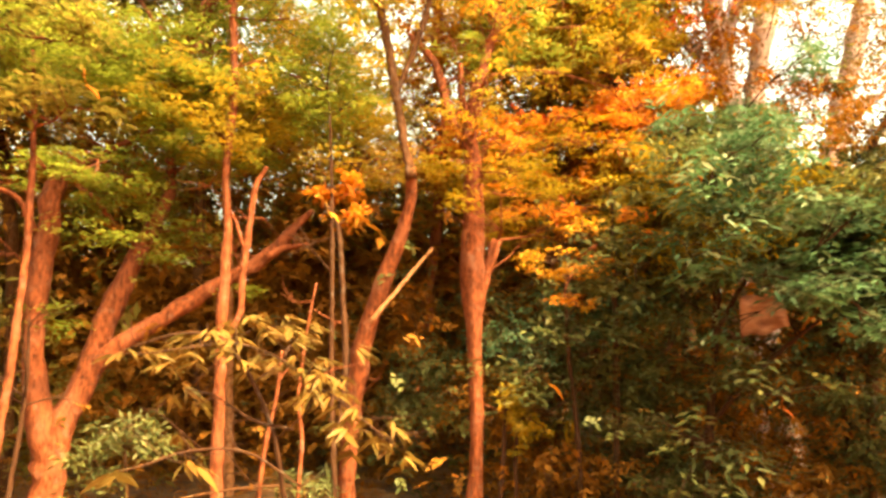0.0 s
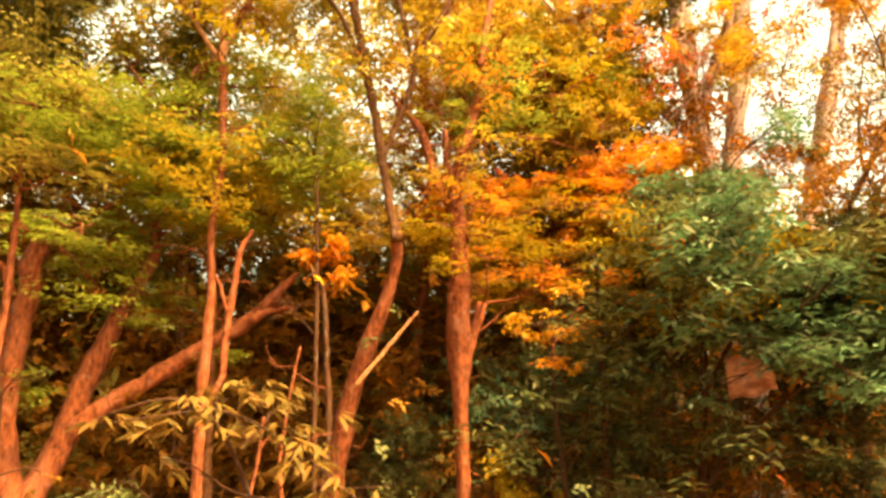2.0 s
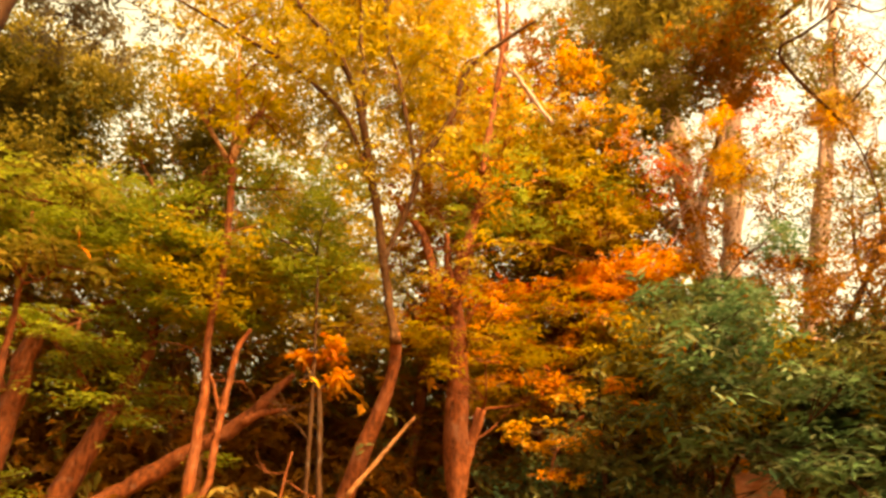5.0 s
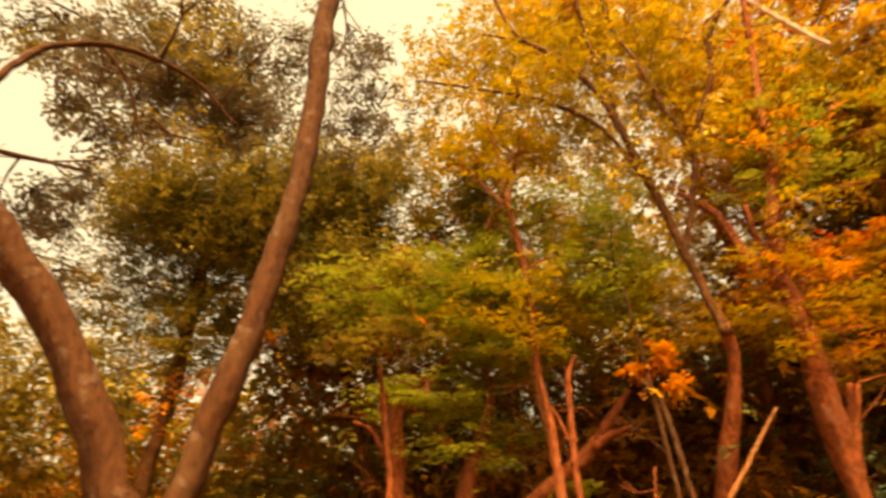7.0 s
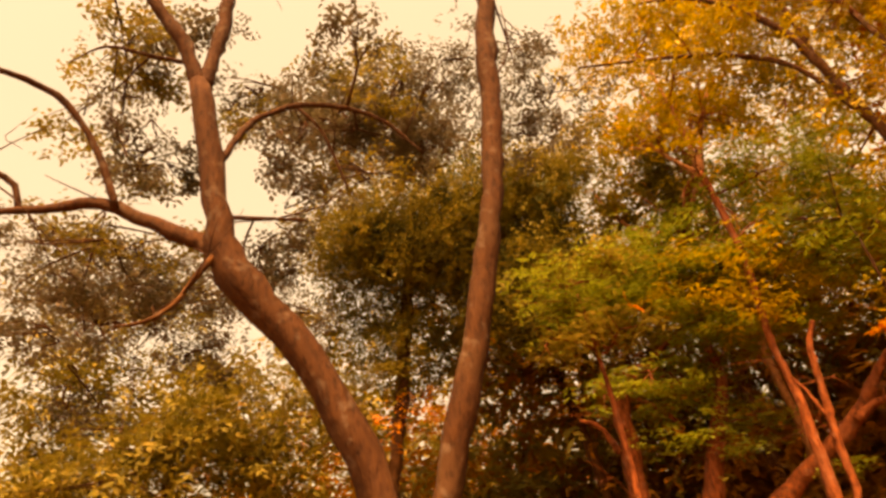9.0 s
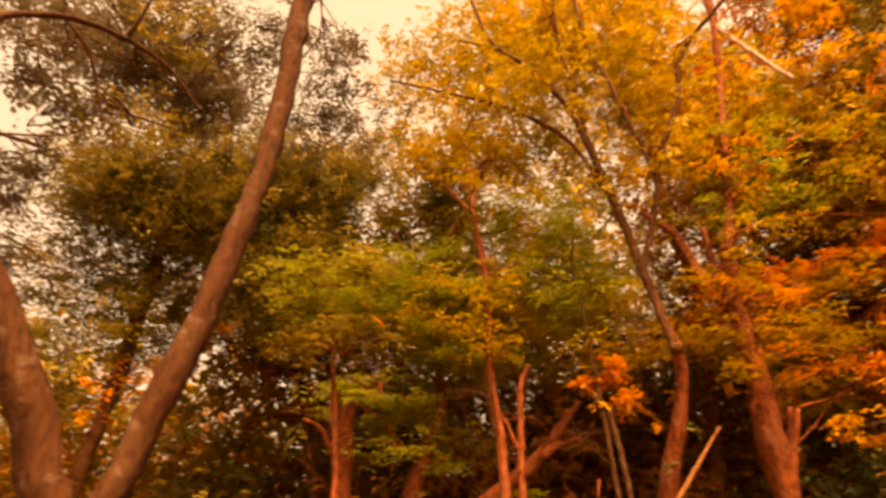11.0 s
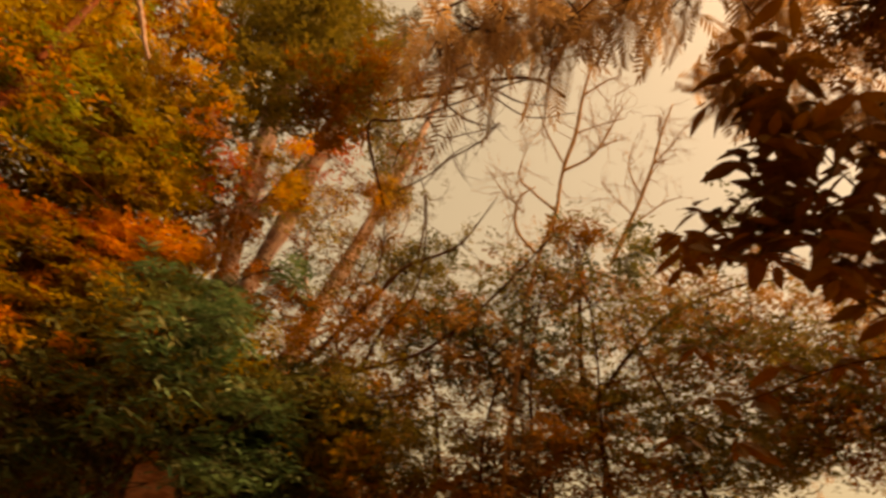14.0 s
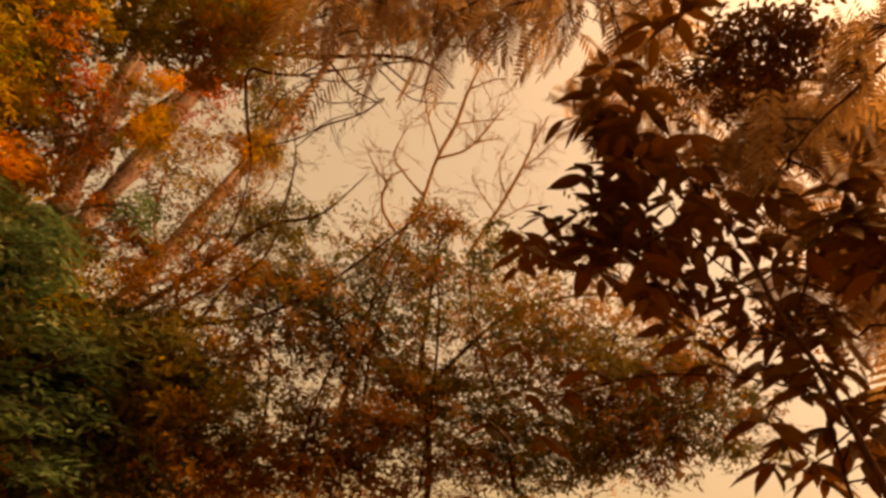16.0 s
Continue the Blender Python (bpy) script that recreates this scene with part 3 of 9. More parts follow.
yellow_tree.stem('limb', [(-0.46, 5.98, 4.14, 0.028), (-0.23, 6.00, 4.80, 0.032), (-0.04, 6.00, 5.45, 0.033), (0.22, 6.00, 5.96, 0.031), (0.39, 5.99, 6.58, 0.029), (0.85, 5.94, 7.01, 0.023), (1.19, 5.88, 7.24, 0.017)], bark='dark')
yellow_tree.stem('limb', [(-0.14, 6.00, 5.14, 0.024), (-0.28, 5.99, 5.83, 0.025), (-0.40, 5.99, 6.45, 0.023), (-0.57, 5.97, 7.12, 0.020), (-0.62, 5.97, 8.14, 0.018)], bark='dark')
yellow_tree.stem('limb', [(-1.25, 5.87, 6.93, 0.020), (-1.59, 5.78, 7.27, 0.017), (-2.05, 5.64, 7.50, 0.013)], bark='dark')
yellow_tree.stem('limb', [(-0.68, 6.16, 1.99, 0.024), (-0.50, 6.18, 2.21, 0.021), (-0.24, 6.20, 2.53, 0.016), (-0.10, 6.20, 2.70, 0.011)], bark='pale')
yellow_tree.foliage('yellow', 'oval', (-0.24, 7.20, 8.33), (1.05, 1.05, 0.73), 445)
yellow_tree.foliage('yellow', 'oval', (-1.05, 7.12, 8.52), (1.06, 1.06, 0.73), 386)
yellow_tree.foliage('yellow', 'oval', (0.36, 7.19, 7.10), (0.76, 0.76, 0.68), 302)
yellow_tree.foliage('green', 'oval', (0.71, 7.17, 5.51), (0.56, 0.56, 0.42), 106)
yellow_tree.foliage('olive', 'oval', (0.68, 7.17, 6.18), (0.65, 0.65, 0.51), 112)
yellow_tree.foliage('yellow', 'oval', (0.09, 7.20, 5.96), (0.50, 0.50, 0.43), 66)
yellow_tree.foliage('yellow', 'oval', (0.93, 7.14, 6.76), (0.59, 0.59, 0.45), 100)
yellow_tree.foliage('yellow', 'oval', (0.71, 7.27, 5.49), (0.49, 0.49, 0.35), 39)
yellow_tree.foliage('orange', 'oval', (0.90, 7.24, 6.22), (0.44, 0.44, 0.44), 38)
yellow_tree.foliage('ygreen', 'oval', (-2.23, 7.26, 8.51), (1.08, 1.08, 0.66), 420)
yellow_tree.foliage('ygreen', 'oval', (-1.47, 7.46, 7.69), (0.97, 0.97, 0.65), 370)
yellow_tree.foliage('ygreen', 'oval', (-1.81, 7.38, 6.78), (0.69, 0.69, 0.46), 189)
yellow_tree.foliage('ygreen', 'oval', (-0.43, 7.59, 7.44), (0.81, 0.81, 0.73), 344)
yellow_tree.foliage('ygreen', 'oval', (-1.54, 7.44, 9.20), (1.30, 1.20, 0.52), 397)
yellow_tree.foliage('ygreen', 'oval', (-2.92, 7.02, 8.53), (0.98, 0.98, 0.41), 233)
yellow_tree.foliage('ygreen', 'oval', (-0.89, 7.55, 6.21), (0.61, 0.61, 0.46), 162)
yellow_tree.foliage('ygreen', 'oval', (-0.06, 7.60, 10.00), (1.81, 1.20, 0.54), 574)
yellow_tree.foliage('ygreen', 'dash', (-1.42, 7.47, 4.95), (0.78, 0.78, 0.43), 274, tilt=9, droop=-5)
yellow_tree.foliage('ygreen', 'dash', (-0.99, 7.54, 4.36), (0.62, 0.62, 0.35), 177, tilt=9, droop=-5)
yellow_tree.foliage('ygreen', 'dash', (-1.73, 7.40, 5.40), (0.65, 0.65, 0.36), 194, tilt=9, droop=-5)
yellow_tree.foliage('yellow', 'dash', (-0.16, 7.40, 3.92), (0.60, 0.60, 0.26), 66, tilt=9, droop=-5)
yellow_tree.foliage('yellow', 'dash', (-0.81, 7.36, 3.77), (0.39, 0.39, 0.20), 27, tilt=9, droop=-5)
yellow_tree.foliage('ygreen', 'oval', (-1.19, 5.57, 6.55), (0.75, 0.75, 0.50), 104, 0.90)
yellow_tree.foliage('ygreen', 'oval', (-0.45, 5.68, 6.13), (0.67, 0.67, 0.55), 104, 0.90)
yellow_tree.foliage('ygreen', 'oval', (0.17, 5.70, 6.27), (0.61, 0.61, 0.49), 85, 0.90)
yellow_tree.foliage('ygreen', 'oval', (-0.67, 5.66, 5.13), (0.40, 0.40, 0.46), 51, 0.90)
yellow_tree.foliage('ygreen', 'oval', (-1.66, 5.45, 6.47), (0.67, 0.67, 0.37), 69, 0.90)
yellow_tree.foliage('ygreen', 'oval', (-0.10, 5.70, 5.26), (0.35, 0.35, 0.35), 33, 0.90)
yellow_tree.foliage('ygreen', 'oval', (-0.84, 5.64, 7.43), (0.92, 0.92, 0.39), 119, 0.90)
yellow_tree.sprout(14).done()

orange_tree = Plant('tree', (0.31, 6.69, 0.00), 'red', 'red-barked tree with orange and yellow leaves', 'tree', 'woodland trees')
orange_tree.stem('trunk', [(0.31, 6.69, -0.12, 0.089), (0.31, 6.69, 0.34, 0.073), (0.33, 6.69, 0.87, 0.070), (0.33, 6.69, 1.63, 0.070), (0.31, 6.69, 2.09, 0.091), (0.31, 6.69, 2.55, 0.131), (0.30, 6.69, 2.97, 0.098)], 14)
orange_tree.stem('limb', [(0.34, 6.69, 2.09, 0.052), (0.43, 6.69, 2.46, 0.056), (0.56, 6.68, 2.87, 0.053)])
orange_tree.stem('limb', [(0.32, 6.69, 2.54, 0.111), (0.32, 6.69, 3.00, 0.109), (0.34, 6.69, 3.48, 0.101), (0.30, 6.69, 3.92, 0.091), (0.36, 6.69, 4.39, 0.081), (0.38, 6.69, 4.56, 0.069)])
orange_tree.stem('limb', [(0.35, 6.69, 4.35, 0.059), (0.50, 6.98, 5.02, 0.057), (0.69, 7.27, 5.88, 0.054), (0.90, 7.55, 7.02, 0.046), (1.08, 7.83, 8.53, 0.038), (1.18, 8.11, 9.92, 0.027)])
orange_tree.stem('limb', [(0.33, 6.69, 3.18, 0.041), (0.35, 6.87, 3.66, 0.049), (0.08, 7.05, 4.38, 0.052), (-0.09, 7.22, 5.07, 0.048), (-0.41, 7.39, 5.54, 0.032)])
orange_tree.stem('limb', [(0.30, 6.69, 4.05, 0.037), (0.20, 6.70, 4.45, 0.038), (0.19, 6.70, 4.83, 0.025)])
orange_tree.stem('limb', [(0.59, 6.67, 5.61, 0.040), (0.76, 6.66, 6.65, 0.038), (0.87, 6.64, 7.44, 0.033), (0.84, 6.65, 8.33, 0.023)])
orange_tree.stem('limb', [(0.85, 6.65, 7.44, 0.025), (1.15, 6.60, 6.82, 0.028), (1.44, 6.54, 6.26, 0.023)], bark='pink')
orange_tree.foliage('yellow', 'oval', (1.28, 7.95, 6.89), (0.64, 0.64, 0.48), 204)
orange_tree.foliage('green', 'oval', (1.12, 7.97, 7.62), (0.50, 0.50, 0.33), 137)
orange_tree.foliage('yellow', 'oval', (2.13, 7.76, 7.02), (0.71, 0.71, 0.28), 161)
orange_tree.foliage('orange', 'oval', (2.39, 7.69, 4.85), (0.70, 0.70, 0.28), 128)
orange_tree.foliage('ygreen', 'oval', (1.69, 7.87, 6.52), (0.62, 0.62, 0.31), 120)
orange_tree.foliage('orange', 'oval', (0.58, 8.03, 4.50), (0.79, 0.79, 0.22), 56)
orange_tree.foliage('red', 'oval', (0.92, 7.80, 4.54), (0.49, 0.49, 0.15), 36)
orange_tree.foliage('red', 'oval', (-0.00, 7.85, 4.32), (0.42, 0.42, 0.16), 25)
orange_tree.foliage('red', 'oval', (2.22, 7.53, 4.50), (0.47, 0.47, 0.09), 25)
orange_tree.foliage('red', 'oval', (1.01, 7.78, 7.49), (0.41, 0.41, 0.20), 56)
orange_tree.foliage('green', 'oval', (0.75, 7.91, 5.56), (0.60, 0.60, 0.45), 119)
orange_tree.foliage('yellow', 'oval', (0.60, 7.93, 6.38), (0.47, 0.47, 0.47), 130)
orange_tree.foliage('yellow', 'oval', (2.90, 7.40, 4.77), (0.33, 0.33, 0.20), 39)
orange_tree.foliage('amber', 'oval', (2.18, 7.65, 7.46), (0.48, 0.48, 0.24), 52)
orange_tree.foliage('amber', 'oval', (2.09, 7.67, 7.90), (0.49, 0.49, 0.24), 55)
orange_tree.foliage('ygreen', 'oval', (1.84, 7.84, 6.04), (0.83, 0.83, 0.38), 69)
orange_tree.foliage('olive', 'oval', (2.04, 7.79, 5.48), (0.80, 0.80, 0.37), 64)
orange_tree.foliage('ygreen', 'oval', (1.33, 7.94, 5.45), (0.60, 0.60, 0.37), 48)
orange_tree.foliage('orange', 'oval', (2.34, 7.70, 6.09), (0.60, 0.60, 0.30), 31)
orange_tree.foliage('ygreen', 'oval', (0.66, 8.02, 3.90), (0.63, 0.63, 0.35), 64)
orange_tree.foliage('olive', 'oval', (1.94, 8.23, 6.26), (0.87, 0.87, 0.40), 186)
orange_tree.foliage('olive', 'oval', (2.14, 8.17, 5.68), (0.84, 0.84, 0.38), 174)
orange_tree.foliage('olive', 'oval', (1.40, 8.33, 5.64), (0.63, 0.63, 0.39), 132)
orange_tree.foliage('olive', 'oval', (0.70, 8.42, 4.01), (0.66, 0.66, 0.37), 152)
orange_tree.foliage('olive', 'oval', (1.07, 8.38, 4.13), (0.51, 0.51, 0.37), 117)
orange_tree.foliage('orange', 'dash', (0.55, 7.23, 3.73), (0.71, 0.71, 0.19), 31, tilt=9, droop=-5)
orange_tree.foliage('orange', 'dash', (1.13, 7.16, 4.11), (0.52, 0.52, 0.19), 19, tilt=9, droop=-5)
orange_tree.foliage('orange', 'dash', (1.11, 7.16, 3.13), (0.50, 0.50, 0.16), 23, tilt=9, droop=-5)
orange_tree.foliage('orange', 'dash', (1.57, 7.08, 2.57), (0.31, 0.31, 0.11), 17, tilt=9, droop=-5)
orange_tree.foliage('orange', 'dash', (1.50, 7.09, 2.24), (0.18, 0.25, 0.09), 9, tilt=9, droop=-5)
orange_tree.foliage('orange', 'dash', (0.74, 7.21, 3.46), (0.57, 0.57, 0.19), 21, tilt=9, droop=-5)
orange_tree.foliage('orange', 'dash', (1.59, 7.07, 3.11), (0.25, 0.25, 0.07), 8, tilt=9, droop=-5)
orange_tree.foliage('orange', 'dash', (1.92, 6.99, 3.86), (0.44, 0.44, 0.19), 32, tilt=9, droop=-5)
orange_tree.foliage('orange', 'dash', (2.04, 6.96, 4.11), (0.31, 0.31, 0.16), 16, tilt=9, droop=-5)
orange_tree.foliage('ygreen', 'dash', (0.56, 7.33, 3.69), (0.72, 0.72, 0.29), 61, tilt=9, droop=-5)
orange_tree.foliage('ygreen', 'dash', (1.13, 7.26, 3.41), (0.58, 0.58, 0.29), 39, tilt=9, droop=-5)
orange_tree.foliage('ygreen', 'dash', (0.75, 7.31, 3.22), (0.58, 0.58, 0.23), 30, tilt=9, droop=-5)
orange_tree.foliage('ygreen', 'dash', (0.37, 7.34, 4.11), (0.59, 0.59, 0.26), 36, tilt=9, droop=-5)
orange_tree.foliage('olive', 'dash', (0.63, 7.42, 3.52), (0.72, 0.72, 0.30), 88, tilt=9, droop=-5)
orange_tree.foliage('olive', 'dash', (1.28, 7.34, 3.63), (0.59, 0.59, 0.33), 79, tilt=9, droop=-5)
orange_tree.foliage('olive', 'dash', (0.75, 7.41, 3.05), (0.52, 0.52, 0.19), 33, tilt=9, droop=-5)
orange_tree.foliage('olive', 'dash', (1.89, 7.21, 3.40), (0.38, 0.38, 0.32), 50, tilt=9, droop=-5)
orange_tree.foliage('olive', 'dash', (2.10, 7.15, 2.99), (0.38, 0.38, 0.25), 39, tilt=9, droop=-5)
orange_tree.foliage('yellow', 'dash', (0.53, 7.23, 5.92), (0.69, 0.69, 0.41), 50, tilt=9, droop=-5)
orange_tree.foliage('green', 'dash', (0.73, 7.21, 5.31), (0.54, 0.54, 0.30), 29, tilt=9, droop=-5)
orange_tree.foliage('orange', 'dash', (0.26, 7.25, 4.96), (0.40, 0.40, 0.24), 8, tilt=9, droop=-5)
orange_tree.foliage('yellow', 'dash', (2.08, 6.94, 5.13), (0.39, 0.39, 0.20), 13, tilt=9, droop=-5)
orange_tree.foliage('orange', 'dash', (2.74, 6.71, 4.59), (0.22, 0.25, 0.12), 9, tilt=9, droop=-5)
orange_tree.foliage('amber', 'dash', (3.39, 6.41, 5.56), (0.19, 0.25, 0.19), 9, tilt=9, droop=-5)
orange_tree.foliage('ygreen', 'dash', (0.26, 7.25, 5.55), (0.61, 0.61, 0.41), 36, tilt=9, droop=-5)
orange_tree.foliage('green', 'dash', (1.59, 7.07, 5.48), (0.74, 0.74, 0.47), 45, tilt=9, droop=-5)
orange_tree.foliage('ygreen', 'dash', (2.01, 6.96, 5.00), (0.59, 0.59, 0.36), 27, tilt=9, droop=-5)
orange_tree.foliage('ygreen', 'dash', (1.31, 7.13, 4.71), (0.53, 0.53, 0.26), 20, tilt=9, droop=-5)
orange_tree.foliage('olive', 'dash', (1.92, 6.99, 5.81), (0.40, 0.40, 0.27), 13, tilt=9, droop=-5)
orange_tree.foliage('ygreen', 'dash', (0.91, 7.19, 3.49), (0.58, 0.58, 0.29), 39, tilt=9, droop=-5)
orange_tree.foliage('ygreen', 'dash', (2.06, 6.95, 3.45), (0.44, 0.44, 0.31), 31, tilt=9, droop=-5)
orange_tree.foliage('orange', 'dash', (2.23, 6.90, 4.52), (0.51, 0.51, 0.22), 60, tilt=9, droop=-5)
orange_tree.foliage('orange', 'dash', (2.04, 6.96, 4.30), (0.32, 0.32, 0.14), 20, tilt=9, droop=-5)
orange_tree.foliage('orange', 'dash', (1.24, 7.14, 4.36), (0.26, 0.26, 0.10), 9, tilt=9, droop=-5)
orange_tree.foliage('orange', 'dash', (0.59, 7.23, 4.25), (0.66, 0.66, 0.16), 28, tilt=9, droop=-5)
orange_tree.foliage('orange', 'dash', (0.90, 7.19, 3.30), (0.51, 0.51, 0.13), 20, tilt=9, droop=-5)
orange_tree.foliage('orange', 'dash', (1.40, 7.11, 3.09), (0.38, 0.38, 0.11), 16, tilt=9, droop=-5)
orange_tree.foliage('orange', 'dash', (1.38, 7.12, 2.59), (0.31, 0.31, 0.11), 11, tilt=9, droop=-5)
orange_tree.foliage('olive', 'dash', (1.55, 7.08, 4.14), (0.58, 0.58, 0.32), 77, tilt=9, droop=-5)
orange_tree.foliage('olive', 'dash', (2.08, 6.94, 3.90), (0.44, 0.44, 0.31), 57, tilt=9, droop=-5)
orange_tree.foliage('olive', 'dash', (2.39, 6.84, 3.23), (0.49, 0.49, 0.37), 73, tilt=9, droop=-5)
orange_tree.foliage('olive', 'dash', (1.65, 7.06, 3.34), (0.57, 0.57, 0.31), 58, tilt=9, droop=-5)
orange_tree.foliage('olive', 'dash', (2.20, 6.91, 2.81), (0.49, 0.49, 0.30), 61, tilt=9, droop=-5)
orange_tree.foliage('olive', 'dash', (0.90, 7.19, 2.97), (0.51, 0.51, 0.25), 42, tilt=9, droop=-5)
orange_tree.foliage('olive', 'oval', (1.95, 7.91, 5.96), (0.62, 0.62, 0.54), 167)
orange_tree.foliage('olive', 'oval', (2.37, 7.80, 5.57), (0.53, 0.53, 0.45), 119)
orange_tree.foliage('olive', 'oval', (1.78, 7.95, 5.29), (0.53, 0.53, 0.38), 83)
orange_tree.foliage('olive', 'oval', (2.60, 7.72, 5.88), (0.38, 0.38, 0.30), 47)
orange_tree.foliage('orange', 'oval', (2.39, 7.58, 4.68), (0.50, 0.50, 0.21), 60)
orange_tree.foliage('orange', 'oval', (2.80, 7.44, 4.86), (0.42, 0.42, 0.18), 42)
orange_tree.foliage('yellow', 'oval', (2.25, 7.63, 6.87), (0.47, 0.47, 0.19), 40)
orange_tree.foliage('green', 'oval', (1.19, 7.86, 6.98), (0.40, 0.40, 0.32), 45)
orange_tree.foliage('amber', 'oval', (3.03, 7.35, 4.68), (0.24, 0.25, 0.15), 26)
orange_tree.foliage('ygreen', 'oval', (2.54, 7.53, 6.91), (0.39, 0.39, 0.19), 47)
orange_tree.foliage('yellow', 'oval', (2.15, 7.65, 7.89), (0.24, 0.25, 0.20), 44)
orange_tree.foliage('yellow', 'oval', (3.76, 7.00, 6.06), (0.28, 0.28, 0.21), 38)
orange_tree.foliage('yellow', 'oval', (0.79, 7.91, 5.74), (0.53, 0.53, 0.38), 82)
orange_tree.foliage('green', 'oval', (1.03, 7.88, 6.61), (0.55, 0.55, 0.39), 97)
orange_tree.foliage('ygreen', 'dash', (0.44, 6.08, 4.45), (0.52, 0.52, 0.26), 32, tilt=9, droop=-5)
orange_tree.foliage('orange', 'dash', (0.61, 6.07, 5.11), (0.48, 0.48, 0.27), 17, tilt=9, droop=-5)
orange_tree.foliage('ygreen', 'dash', (0.79, 6.05, 5.66), (0.43, 0.43, 0.24), 15, tilt=9, droop=-5)
orange_tree.foliage('ygreen', 'dash', (0.21, 6.10, 4.01), (0.39, 0.39, 0.17), 13, tilt=9, droop=-5)
orange_tree.foliage('green', 'dash', (0.56, 6.17, 4.83), (0.48, 0.48, 0.27), 26, tilt=9, droop=-5)
orange_tree.foliage('green', 'dash', (0.68, 6.16, 5.44), (0.43, 0.43, 0.25), 15, tilt=9, droop=-5)
orange_tree.foliage('olive', 'dash', (0.34, 6.19, 3.51), (0.61, 0.61, 0.19), 31, tilt=9, droop=-5)
orange_tree.foliage('olive', 'dash', (0.56, 6.17, 3.17), (0.55, 0.55, 0.14), 17, tilt=9, droop=-5)
orange_tree.foliage('olive', 'dash', (0.23, 6.20, 3.92), (0.39, 0.39, 0.17), 12, tilt=9, droop=-5)
orange_tree.foliage('olive', 'dash', (0.01, 6.20, 3.57), (0.33, 0.33, 0.17), 12, tilt=9, droop=-5)
orange_tree.foliage('orange', 'dash', (0.46, 6.23, 3.82), (0.57, 0.57, 0.14), 14, tilt=9, droop=-5)
orange_tree.foliage('orange', 'dash', (0.00, 6.25, 3.94), (0.34, 0.34, 0.13), 8, tilt=9, droop=-5)
orange_tree.foliage('orange', 'dash', (0.79, 6.20, 3.64), (0.39, 0.39, 0.17), 9, tilt=9, droop=-5)
orange_tree.foliage('orange', 'dash', (0.56, 6.22, 3.24), (0.33, 0.33, 0.10), 6, tilt=9, droop=-5)
orange_tree.foliage('red', 'dash', (1.34, 7.74, 4.57), (0.28, 0.28, 0.10), 22, tilt=9, droop=-5)
orange_tree.foliage('red', 'dash', (0.33, 7.84, 4.61), (0.28, 0.28, 0.11), 26, tilt=9, droop=-5)
orange_tree.foliage('red', 'dash', (0.11, 7.85, 4.43), (0.42, 0.42, 0.13), 44, tilt=9, droop=-5)
orange_tree.foliage('orange', 'dash', (1.64, 6.03, 3.01), (0.22, 0.22, 0.08), 17, 1.00, tilt=9, droop=-5)
orange_tree.foliage('orange', 'dash', (1.44, 6.17, 2.55), (0.20, 0.20, 0.07), 14, 1.00, tilt=9, droop=-5)
orange_tree.foliage('orange', 'dash', (1.18, 6.26, 2.22), (0.12, 0.12, 0.06), 8, 1.00, tilt=9, droop=-5)
orange_tree.foliage('orange', 'dash', (1.99, 5.97, 2.79), (0.20, 0.20, 0.07), 11, 1.00, tilt=9, droop=-5)
orange_tree.foliage('orange', 'dash', (2.18, 5.78, 3.29), (0.17, 0.17, 0.08), 11, 1.00, tilt=9, droop=-5)
orange_tree.sprout(14).done()

pale_tree = Plant('tree', (5.01, 9.81, 0.00), 'pink', 'tall pinkish-grey tree with sparse yellow leaves', 'tree', 'woodland trees')
pale_tree.stem('trunk', [(5.01, 9.81, -0.12, 0.220), (4.82, 9.89, 2.78, 0.173), (4.63, 9.98, 5.69, 0.163), (4.54, 10.02, 6.52, 0.151), (4.47, 10.05, 7.53, 0.167), (4.46, 10.06, 8.61, 0.184), (4.41, 10.08, 10.13, 0.184), (4.68, 9.95, 11.82, 0.159), (5.05, 9.77, 13.89, 0.120)], 14)
pale_tree.stem('limb', [(4.42, 10.08, 6.34, 0.066), (3.96, 10.26, 7.16, 0.059), (3.53, 10.42, 7.85, 0.056), (2.75, 10.65, 8.65, 0.038), (2.30, 10.76, 9.34, 0.028)])
pale_tree.stem('limb', [(4.61, 9.99, 6.19, 0.083), (4.71, 9.94, 7.01, 0.076), (4.98, 9.81, 7.93, 0.073), (5.42, 9.57, 8.94, 0.065), (6.13, 9.14, 9.77, 0.049)], bark='dark')
pale_tree.stem('limb', [(5.29, 9.64, 9.81, 0.058), (5.58, 9.19, 10.01, 0.057), (5.82, 8.74, 9.96, 0.051), (6.53, 7.90, 10.32, 0.044), (7.14, 7.00, 10.70, 0.038), (7.51, 6.22, 10.63, 0.026), (7.68, 5.59, 9.99, 0.015)], bark='dark')
pale_tree.stem('branch', [(6.37, 7.71, 10.10, 0.027), (6.84, 7.30, 9.66, 0.021), (7.24, 6.89, 9.54, 0.010)], bark='dark')
pale_tree.stem('branch', [(6.99, 7.15, 10.63, 0.022), (7.51, 6.61, 10.26, 0.016), (7.90, 6.14, 10.21, 0.010)], bark='dark')
pale_tree.stem('branch', [(5.89, 8.08, 9.76, 0.022), (6.48, 7.61, 11.12, 0.022), (6.95, 7.19, 11.75, 0.017), (7.24, 6.90, 12.85, 0.012)], bark='dark')
pale_tree.foliage('grey', 'feather', (6.74, 7.11, 11.39), (1.00, 1.00, 0.55), 186, 1.20)
pale_tree.foliage('grey', 'feather', (5.90, 7.83, 11.32), (1.01, 1.01, 0.67), 194, 1.20)
